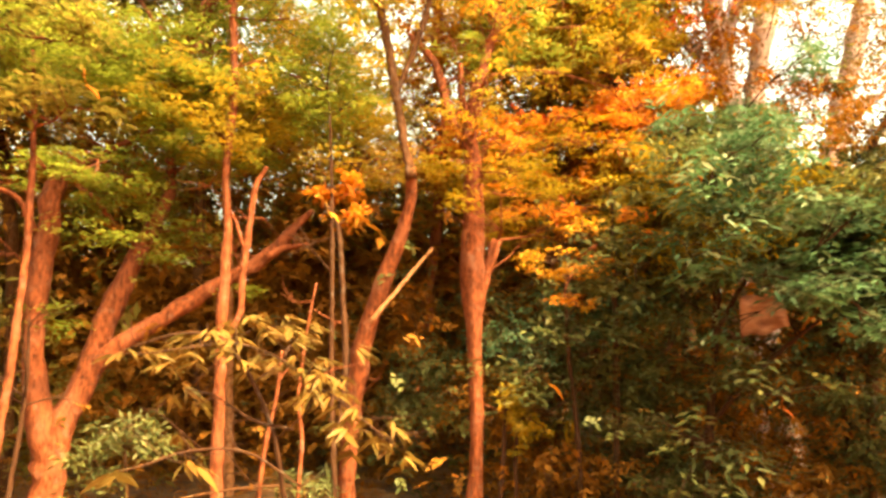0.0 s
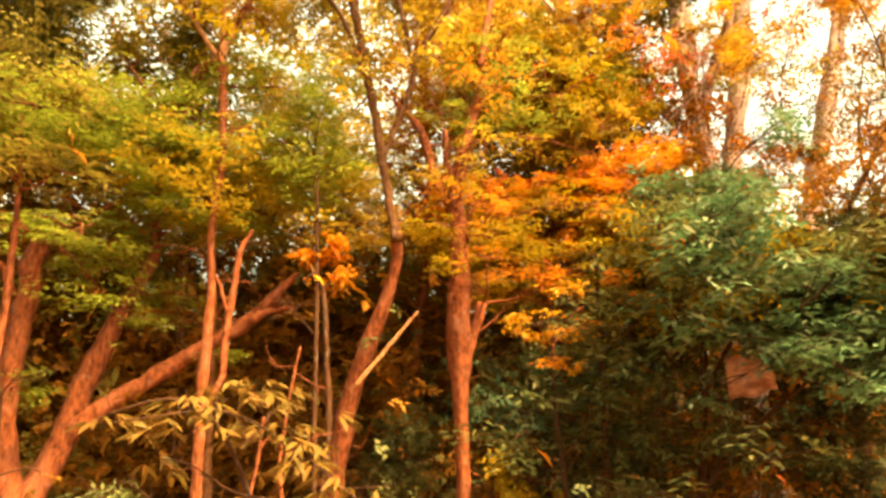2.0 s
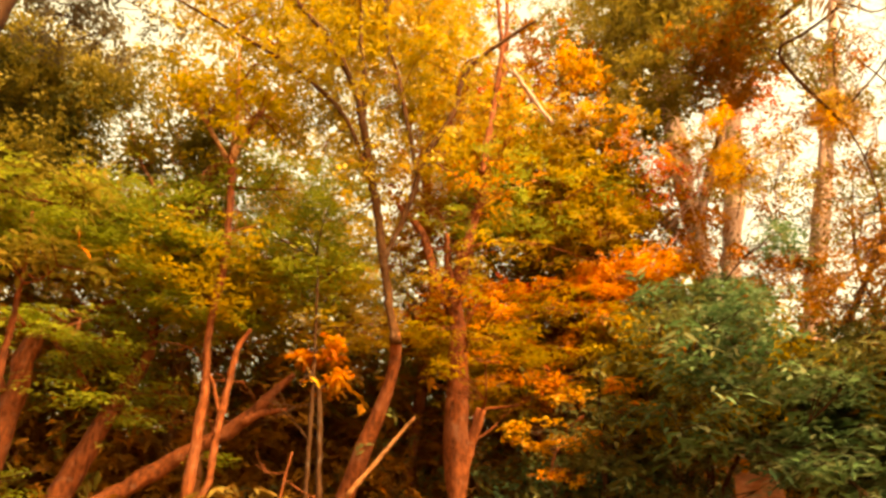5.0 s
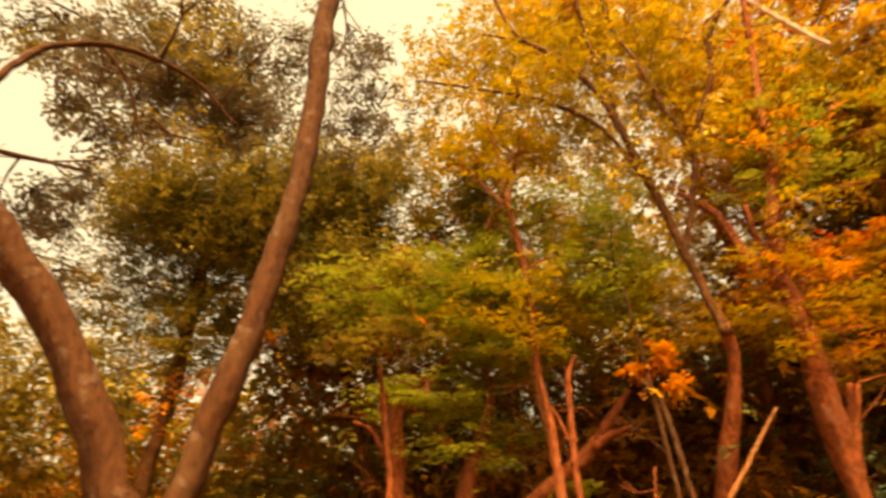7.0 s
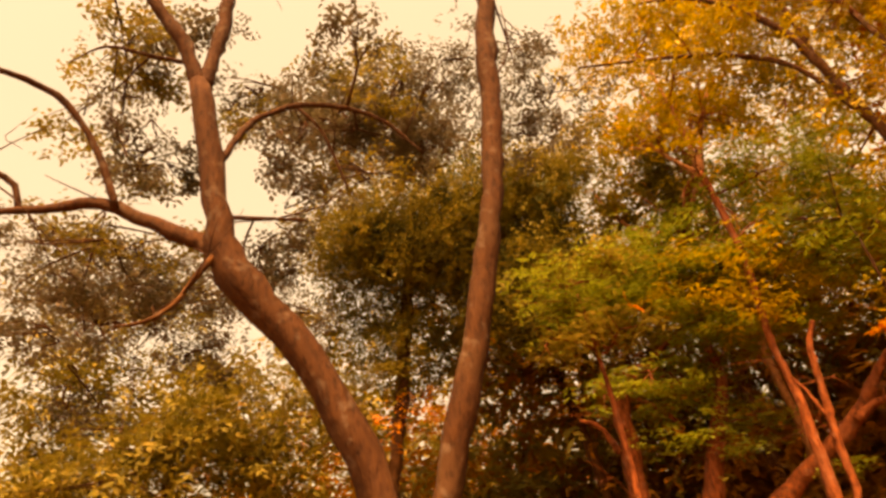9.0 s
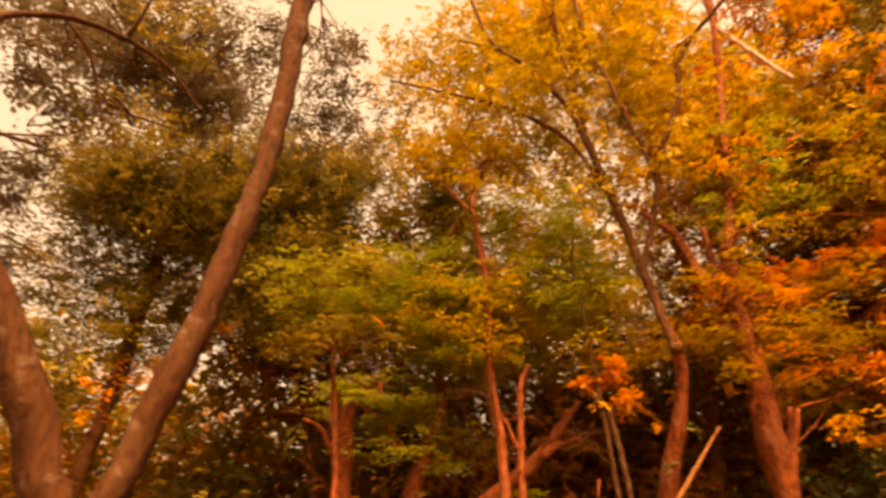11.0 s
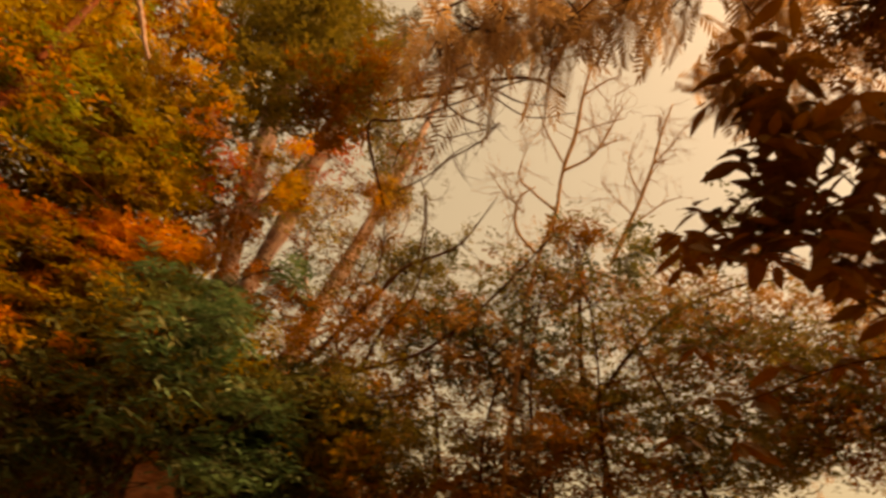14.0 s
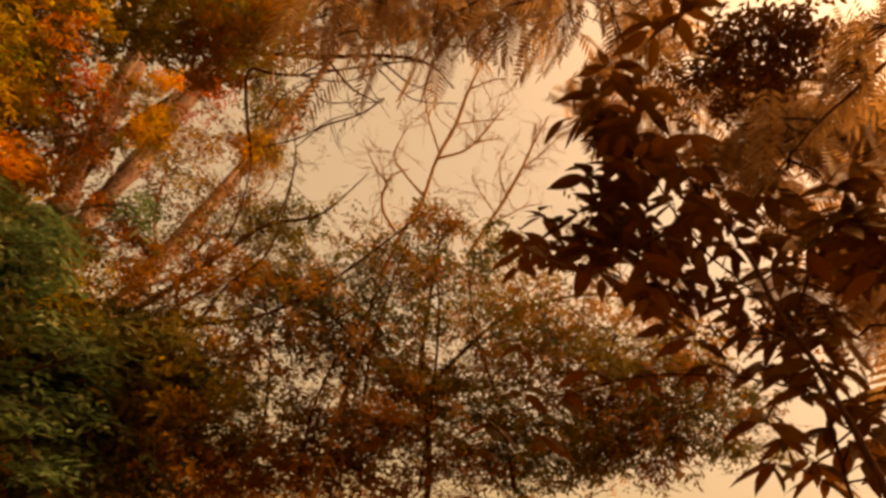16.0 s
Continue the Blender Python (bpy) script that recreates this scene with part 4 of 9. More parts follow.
pale_tree.foliage('grey', 'feather', (7.41, 6.42, 11.64), (0.99, 0.99, 0.44), 146, 1.20)
pale_tree.stem('limb', [(4.43, 10.07, 8.74, 0.051), (3.92, 10.28, 9.98, 0.049), (3.26, 10.51, 11.23, 0.041), (2.81, 10.64, 12.17, 0.030)])
pale_tree.foliage('yellow', 'oval', (4.64, 9.97, 8.17), (0.60, 0.60, 0.30), 54)
pale_tree.foliage('yellow', 'oval', (5.21, 9.69, 7.73), (0.67, 0.67, 0.38), 68)
pale_tree.foliage('yellow', 'oval', (5.69, 9.41, 7.86), (0.56, 0.56, 0.38), 56)
pale_tree.foliage('yellow', 'oval', (3.90, 10.28, 9.18), (0.64, 0.64, 0.32), 61)
pale_tree.foliage('yellow', 'oval', (5.81, 9.34, 7.05), (0.63, 0.63, 0.27), 32)
pale_tree.foliage('grey', 'oval', (5.31, 9.63, 10.58), (1.38, 1.20, 0.64), 133)
pale_tree.foliage('grey', 'oval', (4.15, 10.19, 10.89), (1.01, 1.01, 0.67), 102)
pale_tree.foliage('grey', 'oval', (3.09, 10.56, 10.69), (0.92, 0.92, 0.57), 79)
pale_tree.sprout(14).done()

pale_tree_b = Plant('tree', (4.74, 11.07, 0.00), 'pink', 'straight pinkish-grey tree beside its neighbour', 'tree', 'woodland trees')
pale_tree_b.stem('trunk', [(4.74, 11.07, -0.12, 0.226), (5.08, 10.89, 3.09, 0.177), (5.41, 10.71, 6.29, 0.167), (5.63, 10.60, 7.58, 0.174), (5.77, 10.52, 8.88, 0.192), (5.99, 10.40, 10.40, 0.194), (6.42, 10.14, 11.91, 0.160), (6.82, 9.87, 13.54, 0.118)], 14)
pale_tree_b.foliage('moss', 'oval', (5.60, 10.05, 12.25), (1.38, 1.20, 0.88), 901, 1.10)
pale_tree_b.foliage('moss', 'oval', (4.59, 10.54, 12.87), (1.43, 1.20, 0.78), 825, 1.10)
pale_tree_b.foliage('moss', 'oval', (5.04, 10.34, 11.51), (0.99, 0.99, 0.50), 365, 1.10)
pale_tree_b.foliage('moss', 'oval', (3.87, 10.83, 12.72), (1.17, 1.17, 0.78), 574, 1.10)
pale_tree_b.foliage('moss', 'oval', (3.68, 10.89, 11.08), (0.74, 0.74, 0.74), 208, 1.10)
pale_tree_b.foliage('moss', 'oval', (6.23, 9.66, 10.28), (0.70, 0.70, 0.58), 153, 1.10)
pale_tree_b.foliage('grey', 'dash', (5.16, 8.10, 5.71), (0.80, 0.80, 0.62), 112, 0.85, twigs=2)
pale_tree_b.foliage('grey', 'dash', (4.79, 8.32, 5.06), (0.78, 0.78, 0.52), 104, 0.85, twigs=2)
pale_tree_b.foliage('grey', 'dash', (6.34, 7.21, 6.19), (0.63, 0.63, 0.45), 45, 0.85, twigs=2)
pale_tree_b.foliage('grey', 'dash', (5.89, 7.58, 7.52), (0.57, 0.57, 0.57), 74, 0.85, twigs=2)
pale_tree_b.foliage('grey', 'oval', (5.65, 7.76, 8.54), (0.60, 0.60, 0.50), 128, 0.85)
pale_tree_b.foliage('grey', 'oval', (6.58, 6.99, 5.35), (0.69, 0.69, 0.43), 171, 0.85)
pale_tree_b.foliage('yellow', 'oval', (3.91, 8.55, 6.88), (0.73, 0.73, 0.37), 26, 0.85)
pale_tree_b.foliage('yellow', 'oval', (4.61, 8.19, 6.63), (0.55, 0.55, 0.27), 10, 0.85)
pale_tree_b.foliage('yellow', 'oval', (5.61, 7.54, 7.48), (0.21, 0.25, 0.38), 44, 0.85)
pale_tree_b.foliage('olive', 'oval', (3.20, 10.73, 7.83), (0.75, 0.75, 0.85), 268, 1.20)
pale_tree_b.foliage('olive', 'oval', (4.15, 10.40, 10.55), (0.83, 0.83, 0.59), 130, 1.20)
pale_tree_b.foliage('grey', 'dash', (4.72, 9.71, 6.21), (0.80, 0.80, 0.50), 33, 1.10, twigs=2)
pale_tree_b.foliage('grey', 'dash', (4.73, 9.71, 9.74), (0.68, 0.68, 0.68), 32, 1.10, twigs=2)
pale_tree_b.foliage('grey', 'oval', (3.23, 10.30, 9.77), (0.78, 0.78, 0.89), 174, 1.10)
pale_tree_b.foliage('grey', 'dash', (5.51, 11.33, 6.45), (0.90, 0.90, 1.10), 18, 1.50, twigs=2)
pale_tree_b.foliage('grey', 'dash', (6.97, 10.50, 8.12), (1.02, 1.02, 0.79), 17, 1.50, twigs=2)
pale_tree_b.foliage('grey', 'dash', (7.47, 10.14, 5.93), (1.26, 1.20, 0.63), 21, 1.50, twigs=2)
pale_tree_b.foliage('grey', 'dash', (4.76, 11.67, 9.79), (1.45, 1.20, 1.00), 31, 1.50, twigs=2)
pale_tree_b.foliage('grey', 'tiny', (8.29, 9.49, 6.90), (1.01, 1.01, 0.56), 27, 1.50)
pale_tree_b.foliage('umber', 'dash', (4.80, 11.86, 8.64), (1.18, 1.18, 0.64), 17, 1.50, twigs=2)
pale_tree_b.foliage('umber', 'dash', (6.59, 10.97, 9.54), (0.95, 0.95, 0.71), 9, 1.50, twigs=2)
pale_tree_b.foliage('umber', 'dash', (5.84, 11.39, 8.33), (1.00, 1.00, 0.55), 10, 1.50, twigs=2)
pale_tree_b.foliage('grey', 'dash', (6.12, 10.44, 7.45), (0.94, 0.94, 0.63), 17, 1.50, twigs=2)
pale_tree_b.foliage('grey', 'dash', (7.27, 9.67, 8.69), (0.80, 0.80, 0.57), 13, 1.50, twigs=2)
pale_tree_b.foliage('grey', 'tiny', (8.64, 8.47, 7.60), (0.90, 0.90, 0.45), 22, 1.50)
pale_tree_b.foliage('grey', 'dash', (5.80, 10.62, 6.10), (0.59, 0.59, 0.98), 13, 1.50, twigs=2)
pale_tree_b.foliage('grey', 'tiny', (8.33, 8.78, 6.89), (0.98, 0.98, 0.44), 19, 1.50)
pale_tree_b.foliage('grey', 'tiny', (8.01, 9.07, 5.73), (1.24, 1.20, 0.41), 34, 1.50)
pale_tree_b.foliage('umber', 'dash', (4.85, 10.76, 8.44), (0.82, 0.82, 0.51), 16, 1.50, twigs=2)
pale_tree_b.foliage('umber', 'dash', (5.79, 10.28, 8.24), (0.84, 0.84, 0.63), 15, 1.50, twigs=2)
pale_tree_b.sprout(14).done()

pale_tree_c = Plant('tree', (5.97, 11.61, 0.00), 'pink', 'slim pinkish tree against the open sky', 'tree', 'woodland trees')
pale_tree_c.stem('trunk', [(5.97, 11.61, -0.12, 0.244), (6.35, 11.37, 2.24, 0.192), (6.73, 11.12, 4.61, 0.181), (6.98, 10.97, 5.95, 0.176), (7.30, 10.76, 7.36, 0.154), (7.59, 10.55, 8.60, 0.130), (7.87, 10.35, 9.89, 0.111), (8.10, 10.17, 11.27, 0.085), (8.47, 9.86, 13.69, 0.047)], 14)
pale_tree_c.foliage('yellow', 'oval', (7.87, 10.35, 9.37), (0.38, 0.38, 0.38), 151)
pale_tree_c.foliage('yellow', 'oval', (7.74, 10.45, 9.83), (0.28, 0.28, 0.33), 57)
pale_tree_c.foliage('grey', 'dash', (7.70, 10.47, 7.82), (0.95, 0.95, 0.63), 40, twigs=2)
pale_tree_c.foliage('grey', 'dash', (8.16, 10.12, 10.13), (0.88, 0.88, 0.66), 49, twigs=2)
pale_tree_c.foliage('moss', 'small', (4.47, 6.07, 6.94), (0.55, 0.55, 0.47), 54, 1.15)
pale_tree_c.foliage('moss', 'dash', (4.97, 5.95, 6.66), (0.47, 0.47, 0.55), 21, 1.15, twigs=2)
pale_tree_c.foliage('moss', 'dash', (4.89, 6.95, 5.22), (0.87, 0.87, 0.47), 35, 1.15, twigs=2)
pale_tree_c.foliage('moss', 'small', (5.52, 6.18, 5.77), (0.63, 0.63, 0.47), 54, 1.15)
pale_tree_c.foliage('moss', 'dash', (3.88, 7.09, 5.99), (0.79, 0.79, 0.55), 32, 1.15, twigs=2)
pale_tree_c.foliage('grey', 'dash', (3.31, 7.57, 5.57), (0.71, 0.71, 0.55), 27, 1.15, twigs=2)
pale_tree_c.foliage('moss', 'dash', (2.96, 7.07, 6.62), (0.95, 0.95, 0.55), 37, 1.15, twigs=2)
pale_tree_c.sprout(14).done()

pale_tree_d = Plant('tree', (4.48, 9.50, 0.00), 'pink', 'slim pinkish tree with forked upper limbs', 'tree', 'woodland trees')
pale_tree_d.stem('trunk', [(4.48, 9.50, -0.12, 0.127), (4.44, 9.51, 1.93, 0.099), (4.40, 9.53, 3.98, 0.094), (4.37, 9.55, 4.78, 0.096), (4.37, 9.55, 5.53, 0.097), (4.35, 9.56, 6.39, 0.090), (4.26, 9.60, 7.41, 0.083), (4.23, 9.61, 8.46, 0.071), (4.26, 9.60, 9.99, 0.044)], 14)
pale_tree_d.stem('limb', [(4.36, 9.55, 6.29, 0.063), (4.58, 9.45, 7.03, 0.059), (4.84, 9.32, 7.66, 0.050), (5.07, 9.20, 8.60, 0.032)])
pale_tree_d.stem('limb', [(4.36, 9.55, 6.00, 0.054), (3.96, 9.72, 6.47, 0.050), (3.47, 9.91, 7.26, 0.043), (2.71, 10.14, 8.14, 0.034), (2.35, 10.23, 8.74, 0.020)])
pale_tree_d.stem('limb', [(4.26, 9.60, 7.41, 0.037), (4.02, 9.70, 8.09, 0.033), (3.82, 9.78, 8.90, 0.019)])
pale_tree_d.foliage('yellow', 'oval', (4.91, 9.28, 7.43), (0.27, 0.27, 0.36), 56)
pale_tree_d.foliage('yellow', 'oval', (4.41, 9.53, 6.67), (0.36, 0.36, 0.27), 24)
pale_tree_d.foliage('yellow', 'oval', (3.90, 9.75, 7.49), (0.47, 0.47, 0.37), 43)
pale_tree_d.foliage('grey', 'dash', (5.39, 9.01, 7.28), (0.52, 0.52, 0.44), 11, twigs=2)
pale_tree_d.foliage('amber', 'small', (3.25, 6.91, 5.93), (0.45, 0.45, 0.34), 42, 1.20)
pale_tree_d.foliage('orange', 'small', (2.48, 6.93, 6.32), (0.45, 0.45, 0.30), 30, 1.20)
pale_tree_d.foliage('orange', 'small', (3.06, 7.43, 5.08), (0.30, 0.30, 0.45), 30, 1.20)
pale_tree_d.foliage('amber', 'small', (4.45, 6.05, 6.27), (0.17, 0.17, 0.30), 30, 1.20)
pale_tree_d.foliage('amber', 'small', (3.51, 6.56, 6.29), (0.38, 0.38, 0.30), 24, 1.20)
pale_tree_d.foliage('yellow', 'dash', (4.38, 8.42, 7.17), (0.30, 0.30, 0.21), 40, 0.95, tilt=10, twigs=2)
pale_tree_d.foliage('yellow', 'dash', (4.53, 8.58, 6.79), (0.28, 0.28, 0.15), 34, 0.95, tilt=10, twigs=2)
pale_tree_d.foliage('yellow', 'dash', (3.81, 8.74, 7.09), (0.47, 0.47, 0.15), 30, 0.95, tilt=10, twigs=2)
pale_tree_d.foliage('yellow', 'dash', (4.95, 8.43, 6.66), (0.17, 0.17, 0.09), 14, 0.95, tilt=10, twigs=2)
pale_tree_d.foliage('yellow', 'dash', (5.55, 7.66, 7.23), (0.25, 0.25, 0.25), 40, 0.95, tilt=10, twigs=2)
pale_tree_d.foliage('yellow', 'dash', (5.80, 7.59, 7.07), (0.25, 0.25, 0.17), 34, 0.95, tilt=10, twigs=2)
pale_tree_d.foliage('yellow', 'dash', (5.04, 8.06, 7.15), (0.17, 0.17, 0.08), 12, 0.95, tilt=10, twigs=2)
pale_tree_d.foliage('yellow', 'dash', (3.92, 9.40, 5.77), (0.28, 0.28, 0.13), 22, 0.95, tilt=10, twigs=2)
pale_tree_d.foliage('teal', 'dash', (4.46, 7.58, 5.45), (0.20, 0.20, 0.12), 22, 1.10, tilt=10, twigs=2)
pale_tree_d.foliage('teal', 'dash', (4.51, 7.70, 5.15), (0.21, 0.21, 0.10), 20, 1.10, tilt=10, twigs=2)
pale_tree_d.foliage('teal', 'dash', (4.08, 8.03, 4.93), (0.28, 0.28, 0.15), 36, 1.10, tilt=10, twigs=2)
pale_tree_d.foliage('teal', 'dash', (4.83, 7.58, 4.98), (0.17, 0.17, 0.07), 10, 1.10, tilt=10, twigs=2)
pale_tree_d.foliage('teal', 'dash', (3.74, 8.23, 4.84), (0.20, 0.20, 0.18), 40, 1.10, tilt=10, twigs=2)
pale_tree_d.sprout(24).done()

pale_tree_e = Plant('tree', (5.85, 11.09, 0.00), 'pink', 'very slim pinkish tree, bare in its upper half', 'tree', 'woodland trees')
pale_tree_e.stem('trunk', [(5.85, 11.09, -0.12, 0.130), (6.16, 10.89, 2.08, 0.102), (6.46, 10.70, 4.29, 0.096), (6.58, 10.63, 5.27, 0.097), (6.78, 10.50, 6.05, 0.088), (7.01, 10.35, 7.04, 0.079), (7.19, 10.23, 8.06, 0.065), (7.37, 10.10, 9.10, 0.045), (7.57, 9.95, 10.38, 0.025)], 14)
pale_tree_e.stem('limb', [(6.62, 10.61, 5.37, 0.044), (7.08, 10.30, 5.87, 0.038), (7.51, 9.99, 6.26, 0.028), (7.82, 9.75, 6.96, 0.014)])
pale_tree_e.stem('limb', [(6.78, 10.50, 6.05, 0.039), (6.45, 10.71, 6.89, 0.035), (6.29, 10.80, 7.83, 0.021)])
pale_tree_e.foliage('grey', 'dash', (7.13, 10.27, 6.37), (0.58, 0.58, 0.48), 13, twigs=2)
pale_tree_e.foliage('umber', 'dash', (4.21, 6.52, 6.19), (0.70, 0.70, 0.46), 27, 1.15, twigs=2)
pale_tree_e.foliage('tan', 'dash', (4.85, 6.17, 6.11), (0.46, 0.46, 0.46), 22, 1.15, twigs=2)
pale_tree_e.foliage('umber', 'small', (4.73, 5.78, 6.72), (0.31, 0.31, 0.39), 40, 1.15)
pale_tree_e.foliage('red', 'small', (3.74, 6.55, 6.52), (0.46, 0.46, 0.31), 40, 1.15)
pale_tree_e.foliage('red', 'small', (3.16, 7.25, 5.83), (0.54, 0.54, 0.46), 50, 1.15)
pale_tree_e.foliage('tan', 'dash', (4.97, 6.47, 5.50), (0.62, 0.62, 0.39), 27, 1.15, twigs=2)
pale_tree_e.sprout(16).done()

slim_tree = Plant('tree', (-2.67, 8.60, 0.00), 'pale', 'slender pale red tree with a fan of thin limbs', 'tree', 'woodland trees')
slim_tree.stem('trunk', [(-2.67, 8.60, -0.12, 0.069), (-2.75, 8.57, 1.52, 0.054), (-2.83, 8.54, 3.15, 0.051), (-2.91, 8.52, 4.05, 0.053), (-2.94, 8.50, 4.85, 0.054), (-2.95, 8.50, 5.62, 0.056), (-2.94, 8.51, 6.54, 0.062), (-3.00, 8.48, 6.90, 0.063)], 14)
slim_tree.stem('limb', [(-2.96, 8.50, 6.68, 0.041), (-3.15, 8.43, 6.30, 0.049), (-3.37, 8.34, 5.88, 0.047), (-3.51, 8.29, 5.67, 0.031)])
slim_tree.stem('limb', [(-3.00, 8.49, 6.86, 0.037), (-3.34, 8.36, 7.19, 0.033), (-3.62, 8.24, 7.69, 0.025), (-3.84, 8.14, 8.21, 0.013)])
slim_tree.stem('limb', [(-2.98, 8.49, 6.86, 0.038), (-2.88, 8.53, 7.43, 0.034), (-2.72, 8.58, 7.79, 0.030), (-2.46, 8.66, 8.39, 0.018)])
slim_tree.stem('limb', [(-2.98, 8.49, 6.81, 0.033), (-3.05, 8.47, 7.59, 0.030), (-3.22, 8.40, 8.36, 0.017), (-3.35, 8.35, 9.08, 0.009)])
slim_tree.stem('limb', [(-2.98, 8.49, 5.53, 0.032), (-3.26, 8.39, 5.55, 0.027), (-3.89, 8.12, 6.17, 0.023), (-4.19, 7.96, 6.70, 0.020), (-4.32, 7.90, 7.11, 0.012)])
slim_tree.foliage('olive', 'oval', (-2.82, 8.55, 7.97), (0.52, 0.52, 0.35), 34)
slim_tree.foliage('olive', 'oval', (-3.57, 8.26, 7.81), (0.51, 0.51, 0.34), 32)
slim_tree.foliage('olive', 'oval', (-3.94, 8.09, 6.52), (0.39, 0.39, 0.32), 18)
slim_tree.sprout(26).done()

dark_sapling = Plant('tree', (4.69, 7.71, 0.00), 'dark', 'small dark tree with upright forked limbs', 'tree', 'woodland trees')
dark_sapling.stem('trunk', [(4.69, 7.71, -0.12, 0.053), (4.92, 7.55, 1.58, 0.042), (5.15, 7.38, 3.28, 0.040), (5.25, 7.31, 3.81, 0.040), (5.34, 7.24, 4.32, 0.037)], 14)
dark_sapling.stem('limb', [(5.34, 7.25, 4.30, 0.027), (5.26, 7.30, 4.67, 0.021), (5.31, 7.27, 5.35, 0.014), (5.45, 7.16, 6.11, 0.007)])
dark_sapling.stem('limb', [(5.34, 7.25, 4.30, 0.027), (5.56, 7.08, 4.74, 0.020), (5.80, 6.88, 5.18, 0.014), (6.10, 6.62, 6.05, 0.007)])
dark_sapling.stem('limb', [(5.29, 7.28, 4.08, 0.024), (4.95, 7.52, 4.16, 0.017), (4.68, 7.69, 4.17, 0.011)])
dark_sapling.foliage('umber', 'dash', (5.35, 7.24, 4.95), (0.42, 0.42, 0.49), 17, twigs=2)
dark_sapling.foliage('umber', 'oval', (5.35, 7.24, 3.93), (0.40, 0.40, 0.33), 40)
dark_sapling.sprout(14).done()

vee = Plant('tree', (-2.32, 2.24, 0.00), 'brown', 'two-stemmed brown tree spreading in a wide vee', 'tree', 'woodland trees')
vee.stem('trunk', [(-2.32, 2.24, -0.12, 0.132), (-2.42, 2.10, 0.76, 0.103), (-2.53, 1.97, 1.64, 0.097), (-2.55, 1.94, 1.81, 0.098), (-2.57, 1.90, 1.93, 0.090), (-2.61, 1.86, 2.07, 0.087), (-2.69, 1.73, 2.44, 0.088), (-2.77, 1.60, 2.72, 0.088), (-2.86, 1.43, 3.00, 0.090), (-2.93, 1.28, 3.20, 0.088), (-2.96, 1.21, 3.37, 0.076), (-2.97, 1.18, 3.60, 0.066), (-3.00, 1.11, 4.06, 0.064), (-3.02, 1.06, 4.37, 0.057)], 14)
vee.stem('limb', [(-3.02, 1.07, 4.34, 0.044), (-3.05, 0.95, 4.66, 0.045), (-3.10, 0.79, 4.90, 0.039), (-3.14, 0.63, 5.27, 0.030)])
vee.stem('limb', [(-3.01, 1.08, 4.34, 0.041), (-3.00, 1.12, 4.57, 0.042), (-2.98, 1.17, 4.97, 0.041), (-2.97, 1.18, 5.62, 0.030)])
vee.stem('limb', [(-2.95, 1.23, 3.28, 0.056), (-3.05, 1.15, 3.36, 0.048), (-3.18, 0.97, 3.47, 0.039), (-3.30, 0.73, 3.58, 0.031), (-3.39, 0.59, 3.55, 0.023), (-3.48, 0.35, 3.49, 0.016)])
vee.stem('limb', [(-3.21, 0.78, 3.53, 0.019), (-3.23, 0.67, 3.82, 0.020), (-3.26, 0.49, 4.08, 0.018), (-3.29, 0.30, 4.16, 0.017), (-3.30, 0.16, 4.16, 0.013)])
vee.stem('limb', [(-3.47, 0.43, 3.52, 0.019), (-3.48, 0.39, 3.66, 0.017), (-3.49, 0.29, 3.71, 0.014), (-3.49, 0.20, 3.70, 0.009)])
vee.stem('limb', [(-2.96, 1.21, 3.29, 0.022), (-3.00, 1.12, 3.14, 0.015), (-3.03, 1.04, 2.99, 0.012), (-3.06, 0.93, 2.89, 0.009), (-3.09, 0.81, 2.85, 0.005)], bark='dark')
vee.stem('limb', [(-2.97, 1.19, 3.84, 0.022), (-3.00, 1.29, 4.06, 0.020), (-3.01, 1.44, 4.30, 0.020), (-2.95, 1.69, 4.49, 0.018), (-2.85, 1.97, 4.54, 0.016), (-2.75, 2.21, 4.48, 0.013), (-2.65, 2.43, 4.26, 0.007)])
vee.stem('limb', [(-3.05, 1.71, 4.57, 0.013), (-2.97, 1.85, 4.38, 0.011), (-2.92, 1.92, 4.14, 0.009), (-2.89, 1.98, 3.93, 0.005)])
vee.stem('limb', [(-3.05, 1.27, 3.56, 0.013), (-2.96, 1.46, 3.57, 0.011), (-2.85, 1.66, 3.57, 0.008)])
vee.stem('limb', [(-3.23, 1.07, 4.70, 0.014), (-3.29, 0.87, 4.68, 0.012), (-3.34, 0.64, 4.65, 0.008), (-3.37, 0.48, 4.45, 0.005)])
vee.stem('limb', [(-2.52, 1.97, 1.68, 0.077), (-2.49, 2.02, 1.85, 0.070), (-2.44, 2.09, 2.08, 0.068), (-2.40, 2.14, 2.30, 0.068), (-2.34, 2.21, 2.56, 0.069), (-2.26, 2.30, 2.96, 0.067), (-2.17, 2.39, 3.48, 0.066), (-2.11, 2.46, 3.99, 0.067), (-2.06, 2.50, 4.67, 0.065), (-2.02, 2.54, 5.18, 0.065), (-1.90, 2.64, 6.26, 0.056)])
vee.foliage('grey', 'tiny', (-4.08, 1.01, 5.40), (0.49, 0.49, 0.14), 118, 0.90, lumps=6)
vee.foliage('grey', 'tiny', (-3.94, 1.46, 5.79), (0.27, 0.27, 0.13), 35, 0.90, lumps=4)
vee.foliage('grey', 'tiny', (-3.48, 2.35, 5.29), (0.63, 0.63, 0.18), 193, 0.90, lumps=10)
vee.foliage('grey', 'tiny', (-3.26, 2.65, 5.49), (0.56, 0.56, 0.14), 132, 0.90, lumps=7)
vee.foliage('grey', 'tiny', (-3.38, 2.49, 4.98), (0.57, 0.57, 0.15), 150, 0.90, lumps=8)
